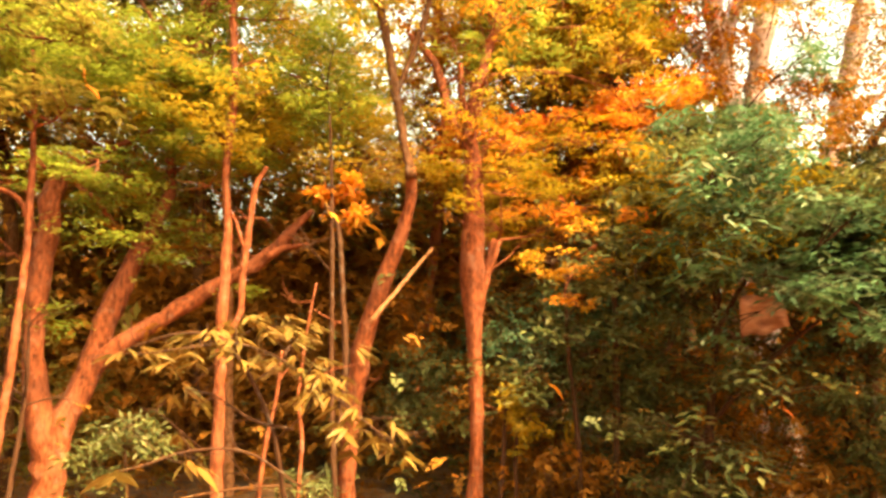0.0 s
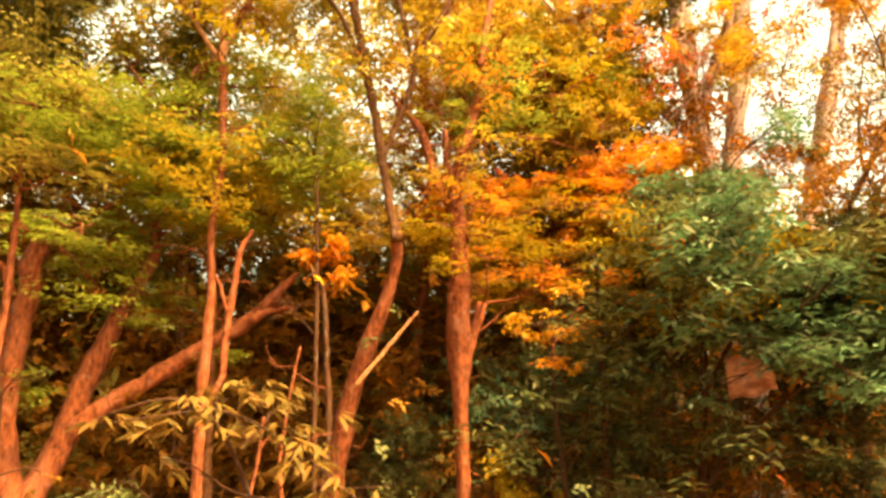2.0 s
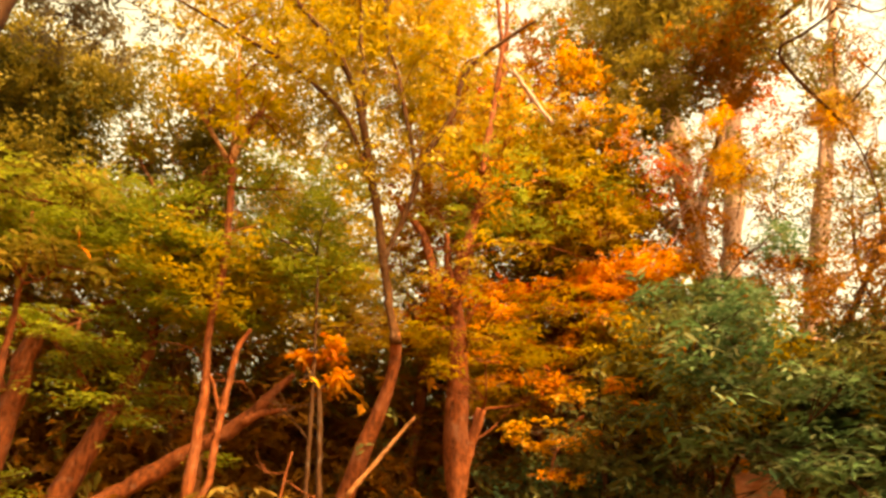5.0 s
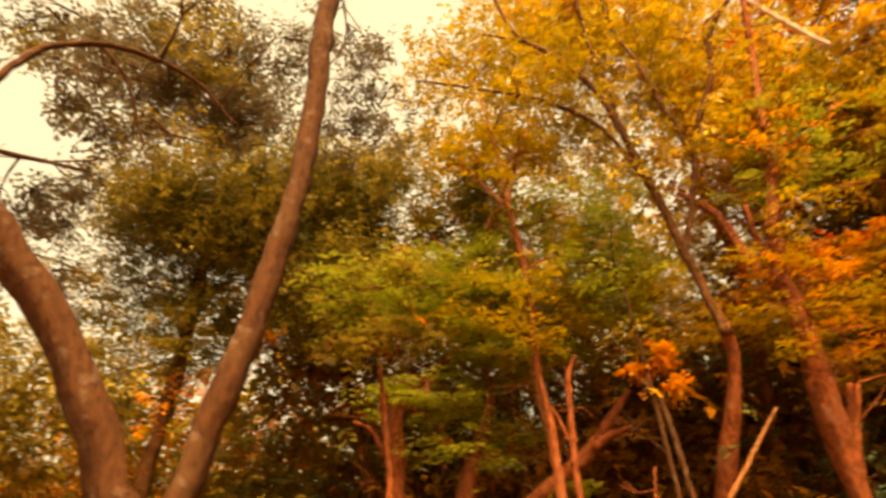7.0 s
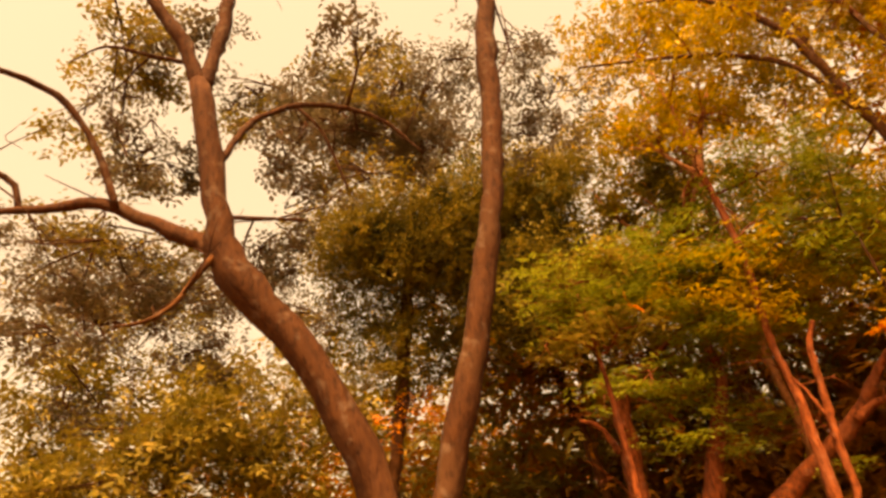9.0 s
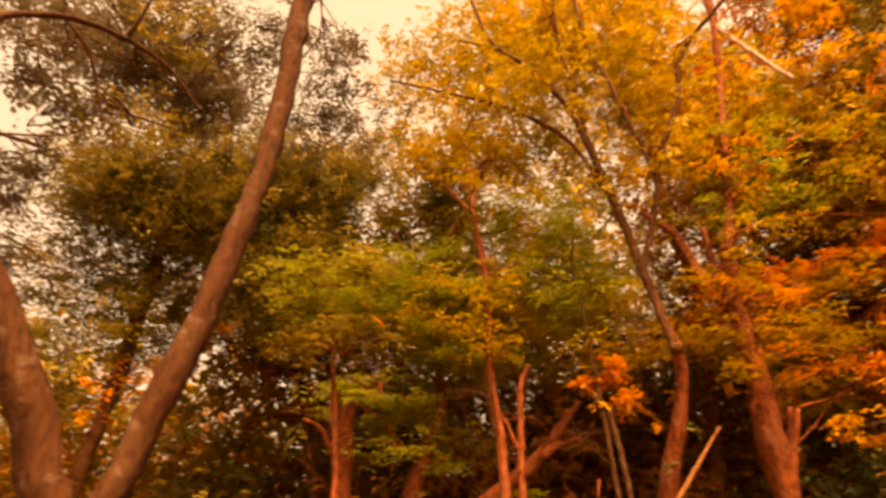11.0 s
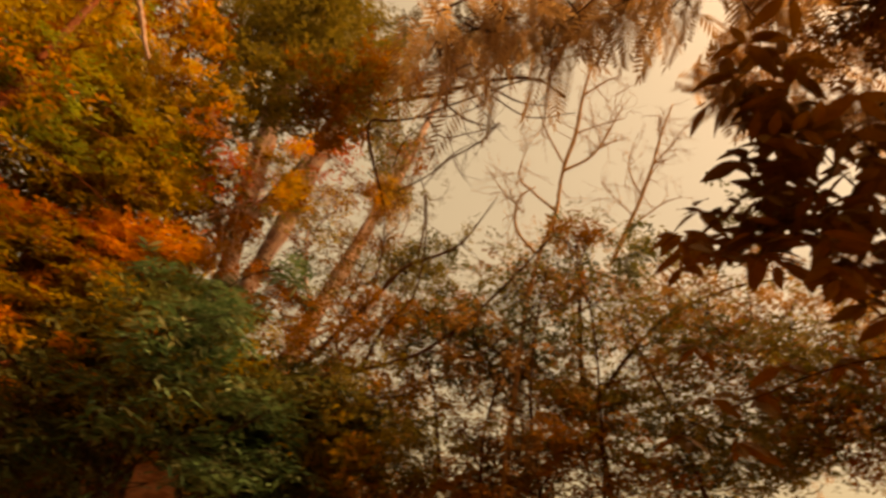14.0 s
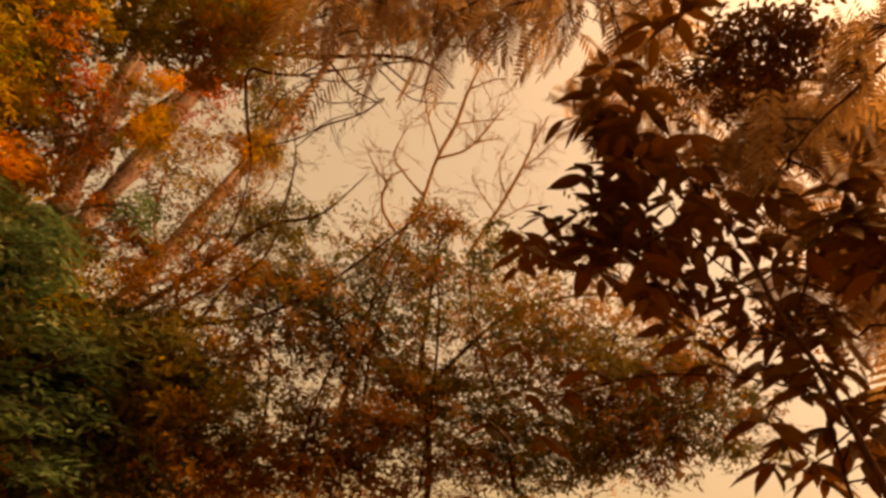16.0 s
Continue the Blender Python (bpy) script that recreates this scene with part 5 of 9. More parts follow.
vee.foliage('grey', 'tiny', (-4.08, 1.00, 4.87), (0.23, 0.25, 0.15), 30, 0.90, lumps=4)
vee.foliage('grey', 'tiny', (-3.82, 1.75, 5.35), (0.26, 0.26, 0.17), 38, 0.90, lumps=4)
vee.foliage('grey', 'tiny', (-3.48, 2.36, 5.72), (0.28, 0.28, 0.09), 22, 0.90, lumps=4)
vee.foliage('grey', 'tiny', (-3.75, 1.88, 4.93), (0.25, 0.25, 0.13), 27, 0.90, lumps=4)
vee.foliage('grey', 'tiny', (-3.11, 2.83, 4.84), (0.35, 0.35, 0.18), 106, 0.90, lumps=5)
vee.foliage('grey', 'tiny', (-4.02, 1.23, 4.65), (0.19, 0.25, 0.19), 38, 0.90, lumps=4)
vee.foliage('grey', 'tiny', (-2.43, 3.42, 5.55), (0.28, 0.28, 0.24), 68, 0.90, lumps=4)
vee.foliage('grey', 'tiny', (-2.88, 3.05, 5.40), (0.37, 0.37, 0.28), 124, 0.90, lumps=6)
vee.foliage('grey', 'tiny', (-4.88, 1.11, 4.21), (0.40, 0.40, 0.16), 57, 1.10, lumps=4)
vee.foliage('grey', 'tiny', (-4.79, 1.42, 3.95), (0.57, 0.57, 0.16), 81, 1.10, lumps=4)
vee.foliage('grey', 'tiny', (-4.70, 1.70, 3.63), (0.53, 0.53, 0.16), 75, 1.10, lumps=4)
vee.foliage('grey', 'tiny', (-4.87, 1.14, 3.56), (0.38, 0.38, 0.19), 44, 1.10, lumps=4)
vee.foliage('grey', 'tiny', (-4.86, 1.17, 3.02), (0.29, 0.29, 0.18), 25, 1.10, lumps=4)
vee.foliage('grey', 'tiny', (-4.45, 2.29, 4.21), (0.27, 0.27, 0.36), 48, 1.10, lumps=4)
vee.foliage('grey', 'tiny', (-4.27, 2.60, 3.68), (0.26, 0.26, 0.26), 43, 1.10, lumps=4)
vee.foliage('grey', 'tiny', (-4.62, 1.91, 3.30), (0.36, 0.36, 0.20), 54, 1.10, lumps=4)
vee.foliage('grey', 'tiny', (-4.91, 0.96, 3.91), (0.31, 0.31, 0.19), 44, 1.10, lumps=4)
vee.foliage('grey', 'tiny', (-3.67, 3.39, 6.08), (0.63, 0.63, 0.26), 151, 1.20, lumps=8)
vee.foliage('grey', 'tiny', (-3.92, 3.10, 5.39), (0.58, 0.58, 0.29), 140, 1.20, lumps=7)
vee.foliage('grey', 'tiny', (-4.32, 2.52, 4.89), (0.53, 0.53, 0.35), 135, 1.20, lumps=7)
vee.foliage('grey', 'tiny', (-3.14, 3.89, 6.58), (0.45, 0.45, 0.28), 57, 1.20, lumps=4)
vee.foliage('grey', 'tiny', (-4.40, 2.37, 5.75), (0.65, 0.65, 0.28), 149, 1.20, lumps=8)
vee.foliage('grey', 'tiny', (-4.13, 2.82, 5.66), (0.58, 0.58, 0.29), 138, 1.20, lumps=7)
vee.foliage('grey', 'tiny', (-4.44, 2.30, 4.40), (0.33, 0.33, 0.29), 76, 1.20, lumps=4)
vee.foliage('grey', 'tiny', (-3.65, 3.42, 5.49), (0.45, 0.45, 0.25), 73, 1.20, lumps=4)
vee.foliage('grey', 'tiny', (-3.27, 3.24, 5.25), (0.37, 0.37, 0.21), 80, lumps=4)
vee.foliage('grey', 'tiny', (-2.77, 3.67, 5.49), (0.50, 0.50, 0.23), 87, lumps=4)
vee.foliage('grey', 'tiny', (-2.47, 3.88, 5.35), (0.46, 0.46, 0.23), 82, lumps=4)
vee.foliage('grey', 'tiny', (-2.77, 3.67, 5.03), (0.39, 0.39, 0.22), 66, lumps=4)
vee.foliage('grey', 'tiny', (-2.51, 3.85, 4.83), (0.39, 0.39, 0.17), 45, lumps=4)
vee.foliage('grey', 'tiny', (-3.28, 3.22, 4.86), (0.28, 0.28, 0.24), 60, lumps=4)
vee.foliage('moss', 'tiny', (-3.98, 0.89, 5.34), (0.47, 0.47, 0.18), 102, 1.24, tilt=14, droop=-6, lumps=5)
vee.foliage('grey', 'tiny', (-3.94, 1.20, 5.61), (0.35, 0.35, 0.21), 65, 1.29, tilt=14, droop=-6, lumps=4)
vee.foliage('moss', 'tiny', (-4.83, 0.93, 5.33), (0.38, 0.38, 0.26), 46, 1.38, tilt=14, droop=-6, lumps=4)
vee.foliage('grey', 'tiny', (-3.78, 0.94, 4.36), (0.32, 0.32, 0.25), 74, 1.06, tilt=14, droop=-6, lumps=4)
vee.foliage('moss', 'tiny', (-4.13, 1.26, 4.54), (0.27, 0.27, 0.19), 55, 1.16, tilt=14, droop=-6, lumps=4)
vee.foliage('moss', 'tiny', (-4.17, 0.88, 3.93), (0.32, 0.32, 0.10), 46, 1.07, tilt=14, droop=-6, lumps=4)
vee.foliage('moss', 'tiny', (-3.95, 1.14, 3.80), (0.36, 0.36, 0.10), 55, 1.03, tilt=14, droop=-6, lumps=4)
vee.foliage('moss', 'tiny', (-3.62, 2.36, 5.57), (0.57, 0.57, 0.21), 66, 1.32, tilt=14, droop=-6, lumps=4)
vee.foliage('grey', 'tiny', (-3.30, 2.55, 5.11), (0.50, 0.50, 0.26), 66, 1.23, tilt=14, droop=-6, lumps=4)
vee.foliage('grey', 'tiny', (-3.14, 1.82, 4.54), (0.31, 0.31, 0.18), 40, 1.04, tilt=14, droop=-6, lumps=4)
vee.foliage('grey', 'tiny', (-3.41, 1.73, 4.37), (0.24, 0.24, 0.12), 25, 1.05, tilt=14, droop=-6, lumps=4)
vee.foliage('moss', 'tiny', (-2.79, 2.45, 5.06), (0.41, 0.41, 0.24), 56, 1.15, tilt=14, droop=-6, lumps=4)
vee.foliage('grey', 'tiny', (-2.99, 2.82, 4.68), (0.30, 0.30, 0.25), 65, 1.16, tilt=14, droop=-6, lumps=4)
vee.foliage('grey', 'tiny', (-3.69, 2.62, 5.09), (0.46, 0.46, 0.21), 45, 1.29, tilt=14, droop=-6, lumps=4)
vee.foliage('grey', 'tiny', (-4.53, 1.64, 4.92), (0.16, 0.16, 0.28), 37, 1.31, tilt=14, droop=-6, lumps=4)
vee.foliage('grey', 'tiny', (-4.08, 0.84, 3.57), (0.51, 0.51, 0.16), 93, 1.01, tilt=14, droop=-6, lumps=5)
vee.foliage('grey', 'tiny', (-4.52, 0.88, 3.43), (0.45, 0.45, 0.25), 102, 1.09, tilt=14, droop=-6, lumps=5)
vee.foliage('grey', 'tiny', (-4.49, 1.25, 3.50), (0.39, 0.39, 0.19), 74, 1.11, tilt=14, droop=-6, lumps=4)
vee.foliage('grey', 'tiny', (-4.26, 1.69, 3.77), (0.39, 0.39, 0.19), 55, 1.13, tilt=14, droop=-6, lumps=4)
vee.foliage('moss', 'tiny', (-3.09, 2.33, 4.23), (0.42, 0.42, 0.20), 51, 1.05, tilt=14, droop=-6, lumps=4)
vee.foliage('grey', 'tiny', (-2.56, 1.81, 4.88), (0.23, 0.23, 0.16), 37, 1.02, tilt=14, droop=-6, lumps=4)
vee.foliage('moss', 'tiny', (-4.11, 1.82, 5.32), (0.23, 0.23, 0.15), 27, 1.31, tilt=14, droop=-6, lumps=4)
vee.sprout(14).done()

green_tree = Plant('tree', (-7.24, 5.38, 0.00), 'dark', 'dense dark green tree behind the spreading trunks', 'tree', 'woodland trees')
green_tree.stem('trunk', [(-7.24, 5.38, -0.12, 0.125), (-7.12, 5.52, 1.36, 0.098), (-7.00, 5.66, 2.85, 0.093), (-6.83, 5.86, 4.29, 0.093), (-6.67, 6.04, 6.01, 0.085), (-6.52, 6.21, 7.53, 0.064)], 14)
green_tree.foliage('bottle', 'tiny', (-5.93, 6.09, 7.05), (1.12, 1.12, 0.69), 799, 1.60)
green_tree.foliage('bottle', 'tiny', (-5.24, 6.69, 6.29), (1.07, 1.07, 0.99), 1106, 1.60)
green_tree.foliage('bottle', 'tiny', (-6.55, 5.42, 6.35), (0.82, 0.82, 0.49), 425, 1.60)
green_tree.foliage('bottle', 'tiny', (-4.99, 6.88, 5.31), (0.94, 0.94, 0.86), 841, 1.60)
green_tree.foliage('moss', 'tiny', (-6.61, 4.85, 6.30), (0.71, 0.71, 0.56), 698, 1.60)
green_tree.foliage('moss', 'tiny', (-5.89, 5.71, 6.30), (1.05, 1.05, 0.72), 1332, 1.60)
green_tree.foliage('moss', 'tiny', (-4.87, 6.60, 6.64), (0.98, 0.98, 0.73), 1264, 1.60)
green_tree.foliage('moss', 'tiny', (-4.82, 6.63, 5.18), (0.91, 0.91, 0.83), 1322, 1.60)
green_tree.foliage('moss', 'tiny', (-4.25, 7.01, 7.05), (0.66, 0.66, 0.49), 343, 1.60)
green_tree.foliage('moss', 'tiny', (-5.75, 5.56, 6.18), (1.02, 1.02, 0.71), 304, 1.60)
green_tree.foliage('moss', 'tiny', (-4.76, 6.43, 6.52), (0.95, 0.95, 0.72), 289, 1.60)
green_tree.foliage('moss', 'oval', (-9.22, 2.31, 4.65), (1.06, 1.06, 0.56), 267, 1.30)
green_tree.foliage('moss', 'oval', (-9.01, 3.00, 3.97), (1.20, 1.20, 0.57), 305, 1.30)
green_tree.foliage('moss', 'oval', (-8.64, 3.95, 4.43), (0.91, 0.91, 0.61), 250, 1.30)
green_tree.foliage('moss', 'oval', (-9.17, 2.48, 3.56), (1.00, 1.00, 0.40), 180, 1.30)
green_tree.foliage('moss', 'oval', (-8.09, 4.98, 4.92), (0.73, 0.73, 0.57), 131, 1.30)
green_tree.foliage('moss', 'oval', (-7.74, 5.51, 4.24), (0.80, 0.80, 0.64), 183, 1.30)
green_tree.foliage('moss', 'tiny', (-8.97, 2.04, 5.73), (0.94, 0.94, 0.43), 80, 1.50)
green_tree.foliage('moss', 'tiny', (-8.71, 2.96, 5.38), (0.90, 0.90, 0.45), 96, 1.50)
green_tree.foliage('moss', 'tiny', (-8.42, 3.71, 5.80), (0.63, 0.63, 0.48), 48, 1.50)
green_tree.foliage('moss', 'tiny', (-6.85, 5.84, 6.62), (0.91, 0.91, 0.61), 601, 1.60)
green_tree.foliage('moss', 'tiny', (-6.94, 5.73, 5.65), (0.79, 0.79, 0.57), 613, 1.60)
green_tree.foliage('moss', 'tiny', (-6.37, 6.35, 6.09), (0.77, 0.77, 0.54), 392, 1.60)
green_tree.foliage('moss', 'tiny', (-6.73, 5.98, 4.86), (0.84, 0.84, 0.56), 576, 1.60)
green_tree.foliage('moss', 'tiny', (-6.13, 6.59, 5.14), (0.67, 0.67, 0.45), 326, 1.60)
green_tree.foliage('olive', 'tiny', (-7.18, 5.43, 5.52), (0.90, 0.90, 0.49), 68, 1.50)
green_tree.foliage('olive', 'tiny', (-6.64, 6.07, 5.63), (0.75, 0.75, 0.50), 57, 1.50)
green_tree.foliage('olive', 'tiny', (-6.91, 5.76, 4.63), (1.03, 1.03, 0.47), 74, 1.50)
green_tree.foliage('grey', 'tiny', (-9.69, 2.46, 6.79), (1.07, 1.07, 0.41), 194, 1.70)
green_tree.foliage('grey', 'tiny', (-9.44, 3.29, 6.46), (1.01, 1.01, 0.42), 188, 1.70)
green_tree.foliage('grey', 'tiny', (-9.74, 2.28, 5.77), (0.85, 0.85, 0.39), 126, 1.70)
green_tree.foliage('grey', 'tiny', (-9.34, 3.58, 5.76), (0.99, 0.99, 0.41), 181, 1.70)
green_tree.foliage('grey', 'tiny', (-9.61, 2.77, 5.17), (0.93, 0.93, 0.39), 117, 1.70)
green_tree.foliage('grey', 'tiny', (-9.68, 2.51, 4.37), (0.65, 0.65, 0.44), 78, 1.70)
green_tree.foliage('grey', 'tiny', (-9.08, 4.19, 5.26), (0.66, 0.66, 0.42), 91, 1.70)
green_tree.foliage('grey', 'tiny', (-8.52, 5.23, 6.64), (0.74, 0.74, 0.55), 133, 1.70)
green_tree.foliage('grey', 'tiny', (-8.33, 5.54, 5.65), (0.71, 0.71, 0.53), 145, 1.70)
green_tree.foliage('grey', 'tiny', (-7.74, 6.33, 8.71), (0.72, 0.72, 0.41), 81, 1.70)
green_tree.foliage('grey', 'tiny', (-9.22, 3.87, 6.54), (0.70, 0.70, 0.52), 120, 1.70)
green_tree.foliage('grey', 'tiny', (-9.80, 1.98, 6.77), (0.72, 0.72, 0.40), 126, 1.70)
green_tree.foliage('grey', 'tiny', (-9.59, 2.82, 6.20), (0.98, 0.98, 0.49), 210, 1.70)
green_tree.sprout(14).done()

left_tree = Plant('tree', (-7.41, 3.02, 0.00), 'brown', 'yellow-green tree low beside the path', 'tree', 'woodland trees')
left_tree.stem('trunk', [(-7.41, 3.02, -0.12, 0.084), (-7.42, 3.00, 1.12, 0.066), (-7.42, 2.99, 2.36, 0.063), (-7.43, 2.96, 3.48, 0.055), (-7.43, 2.97, 4.11, 0.038)], 14)
left_tree.foliage('moss', 'oval', (-6.52, 3.06, 3.61), (0.69, 0.69, 0.40), 80, 1.20)
left_tree.foliage('moss', 'oval', (-6.72, 2.60, 3.28), (0.77, 0.77, 0.33), 72, 1.20)
left_tree.foliage('moss', 'oval', (-6.87, 2.16, 2.98), (0.73, 0.73, 0.26), 54, 1.20)
left_tree.foliage('moss', 'oval', (-6.31, 3.47, 3.25), (0.57, 0.57, 0.40), 53, 1.20)
left_tree.foliage('moss', 'oval', (-6.96, 3.29, 3.63), (0.80, 0.80, 0.55), 178, 1.20)
left_tree.foliage('moss', 'oval', (-7.17, 2.80, 3.23), (0.81, 0.81, 0.47), 152, 1.20)
left_tree.foliage('moss', 'oval', (-6.74, 3.72, 3.13), (0.73, 0.73, 0.48), 142, 1.20)
left_tree.foliage('moss', 'oval', (-7.37, 2.22, 3.14), (0.78, 0.78, 0.39), 122, 1.20)
left_tree.foliage('moss', 'oval', (-6.92, 3.38, 4.27), (0.39, 0.39, 0.26), 66, 1.20)
left_tree.foliage('moss', 'oval', (-6.28, 4.45, 3.43), (0.57, 0.57, 0.38), 102, 1.20)
left_tree.foliage('moss', 'oval', (-6.87, 3.25, 3.60), (0.79, 0.79, 0.55), 115, 1.20)
left_tree.foliage('moss', 'oval', (-7.08, 2.76, 3.21), (0.80, 0.80, 0.46), 99, 1.20)
left_tree.foliage('moss', 'oval', (-6.65, 3.67, 3.11), (0.72, 0.72, 0.48), 92, 1.20)
left_tree.foliage('moss', 'oval', (-7.28, 2.19, 3.12), (0.77, 0.77, 0.38), 79, 1.20)
left_tree.foliage('moss', 'dash', (-6.77, 3.88, 4.02), (0.52, 0.52, 0.33), 78, tilt=9, droop=-5)
left_tree.foliage('moss', 'dash', (-6.27, 4.64, 4.11), (0.61, 0.61, 0.27), 75, tilt=9, droop=-5)
left_tree.foliage('moss', 'dash', (-6.58, 4.20, 3.42), (0.51, 0.51, 0.38), 89, tilt=9, droop=-5)
left_tree.foliage('moss', 'tiny', (-8.72, 2.22, 3.99), (0.79, 0.79, 0.40), 60, 1.40)
left_tree.foliage('moss', 'tiny', (-8.79, 1.96, 3.54), (0.63, 0.63, 0.38), 92, 1.40)
left_tree.foliage('moss', 'tiny', (-8.78, 1.96, 4.95), (0.62, 0.62, 0.34), 24, 1.40)
left_tree.foliage('moss', 'tiny', (-8.41, 3.20, 4.88), (0.59, 0.59, 0.29), 26, 1.40)
left_tree.foliage('orange', 'oval', (-6.42, 5.57, 3.98), (0.58, 0.58, 0.29), 25)
left_tree.foliage('orange', 'oval', (-5.46, 6.51, 4.58), (0.45, 0.45, 0.30), 20)
left_tree.foliage('orange', 'oval', (-6.58, 5.39, 3.72), (0.43, 0.43, 0.29), 18)
left_tree.sprout(14).done()

back_a = Plant('tree', (-5.38, 8.44, 0.00), 'dark', 'dark leafy tree further back in the wood', 'tree', 'woodland trees')
back_a.stem('trunk', [(-5.38, 8.44, -0.12, 0.107), (-5.44, 8.39, 1.21, 0.084), (-5.50, 8.35, 2.54, 0.079), (-5.65, 8.25, 3.82, 0.076), (-5.96, 8.03, 5.40, 0.064), (-6.30, 7.76, 7.17, 0.043)], 14)
back_a.foliage('moss', 'oval', (-6.28, 7.52, 7.01), (1.25, 1.20, 0.91), 314, 1.50)
back_a.foliage('moss', 'oval', (-6.36, 7.45, 5.52), (1.15, 1.15, 0.62), 196, 1.50)
back_a.foliage('moss', 'oval', (-5.41, 8.17, 6.06), (1.09, 1.09, 0.59), 176, 1.50)
back_a.foliage('moss', 'oval', (-5.73, 7.95, 4.60), (1.23, 1.20, 0.54), 182, 1.50)
back_a.foliage('moss', 'oval', (-4.81, 8.54, 5.01), (0.99, 0.99, 0.49), 134, 1.50)
back_a.foliage('deep', 'oval', (-6.62, 8.02, 7.05), (1.48, 1.20, 1.05), 503, 1.60)
back_a.foliage('deep', 'oval', (-6.69, 7.96, 5.42), (1.29, 1.20, 0.81), 337, 1.60)
back_a.foliage('deep', 'oval', (-5.58, 8.78, 5.69), (1.22, 1.20, 0.78), 310, 1.60)
back_a.foliage('deep', 'oval', (-6.01, 8.48, 4.38), (1.36, 1.20, 0.72), 319, 1.60)
back_a.foliage('moss', 'oval', (-3.73, 8.18, 7.02), (0.54, 0.54, 0.45), 110, 1.30)
back_a.foliage('moss', 'oval', (-4.14, 8.26, 6.57), (0.45, 0.45, 0.36), 80, 1.30)
back_a.foliage('moss', 'oval', (-3.49, 8.50, 6.67), (0.45, 0.45, 0.36), 80, 1.30)
back_a.foliage('moss', 'oval', (-3.07, 8.28, 7.27), (0.45, 0.45, 0.36), 70, 1.30)
back_a.sprout(14).done()

back_b = Plant('tree', (-3.83, 10.31, 0.00), 'dark', 'slim tree further back with olive leaves', 'tree', 'woodland trees')
back_b.stem('trunk', [(-3.83, 10.31, -0.12, 0.116), (-3.84, 10.31, 1.27, 0.091), (-3.85, 10.31, 2.67, 0.086), (-3.90, 10.28, 4.22, 0.083), (-3.94, 10.27, 6.77, 0.071), (-4.05, 10.23, 9.48, 0.050)], 14)
back_b.foliage('olive', 'oval', (-4.27, 9.92, 9.28), (1.19, 1.19, 0.76), 68, 1.50)
back_b.foliage('olive', 'oval', (-4.53, 9.80, 7.14), (1.20, 1.20, 0.70), 184, 1.50)
back_b.foliage('olive', 'oval', (-3.28, 10.29, 6.18), (1.29, 1.20, 0.79), 281, 1.50)
back_b.foliage('olive', 'oval', (-2.49, 10.51, 5.18), (1.15, 1.15, 0.67), 214, 1.50)
back_b.foliage('olive', 'oval', (-4.63, 9.76, 5.64), (1.22, 1.20, 0.66), 221, 1.50)
back_b.foliage('olive', 'oval', (-2.77, 10.44, 7.58), (0.94, 0.94, 0.84), 131, 1.50)
back_b.foliage('deep', 'oval', (-3.83, 10.74, 9.00), (1.13, 1.13, 1.02), 94, 1.60)
back_b.foliage('deep', 'oval', (-4.78, 10.35, 6.53), (1.53, 1.20, 0.92), 415, 1.60)
back_b.foliage('deep', 'oval', (-3.04, 10.99, 5.80), (1.54, 1.20, 0.92), 422, 1.60)
back_b.foliage('deep', 'oval', (-4.09, 10.64, 4.90), (1.66, 1.20, 0.58), 287, 1.60)
back_b.foliage('moss', 'oval', (-3.74, 8.58, 8.27), (0.89, 0.89, 0.59), 60, 1.40)
back_b.foliage('olive', 'oval', (-4.11, 9.12, 7.26), (0.79, 0.79, 0.49), 100, 1.40)
back_b.foliage('olive', 'oval', (-2.50, 8.72, 8.66), (0.69, 0.69, 0.49), 49, 1.40)
back_b.foliage('moss', 'oval', (-4.76, 8.19, 8.11), (0.59, 0.59, 0.49), 33, 1.40)
back_b.foliage('moss', 'oval', (-3.82, 9.18, 7.57), (0.55, 0.55, 0.38), 60, 1.40, twigs=3)
back_b.foliage('moss', 'oval', (-3.21, 8.93, 8.26), (0.60, 0.60, 0.42), 55, 1.40, twigs=3)
back_b.foliage('moss', 'oval', (-5.34, 8.25, 7.75), (0.60, 0.60, 0.42), 60, 1.40, twigs=3)
back_b.foliage('moss', 'oval', (-1.83, 9.36, 8.20), (0.50, 0.50, 0.35), 45, 1.40, twigs=3)
back_b.foliage('moss', 'oval', (-5.77, 8.38, 7.15), (0.55, 0.55, 0.38), 55, 1.40, twigs=3)
back_b.foliage('moss', 'oval', (-3.01, 9.57, 7.42), (0.40, 0.40, 0.28), 40, 1.40, twigs=3)
back_b.sprout(14).done()

back_c = Plant('tree', (-0.35, 11.50, 0.00), 'red', 'reddish tree further back with mustard leaves', 'tree', 'woodland trees')
back_c.stem('trunk', [(-0.35, 11.50, -0.12, 0.150), (-0.31, 11.50, 1.28, 0.118), (-0.27, 11.50, 2.67, 0.111), (-0.07, 11.50, 4.34, 0.109), (0.09, 11.50, 6.02, 0.105), (-0.10, 11.50, 7.20, 0.099), (-0.12, 11.50, 9.02, 0.070), (-0.12, 11.50, 11.25, 0.050)], 14)
back_c.foliage('ygreen', 'oval', (-1.81, 11.05, 8.49), (1.35, 1.20, 1.01), 226, 1.50)
back_c.foliage('ygreen', 'oval', (-1.18, 11.14, 6.64), (1.16, 1.16, 0.95), 305, 1.50)
back_c.foliage('ygreen', 'oval', (0.04, 11.20, 11.77), (1.37, 1.20, 1.12), 424, 1.50)
back_c.foliage('ygreen', 'oval', (-1.58, 11.09, 11.86), (1.50, 1.20, 1.13), 468, 1.50)
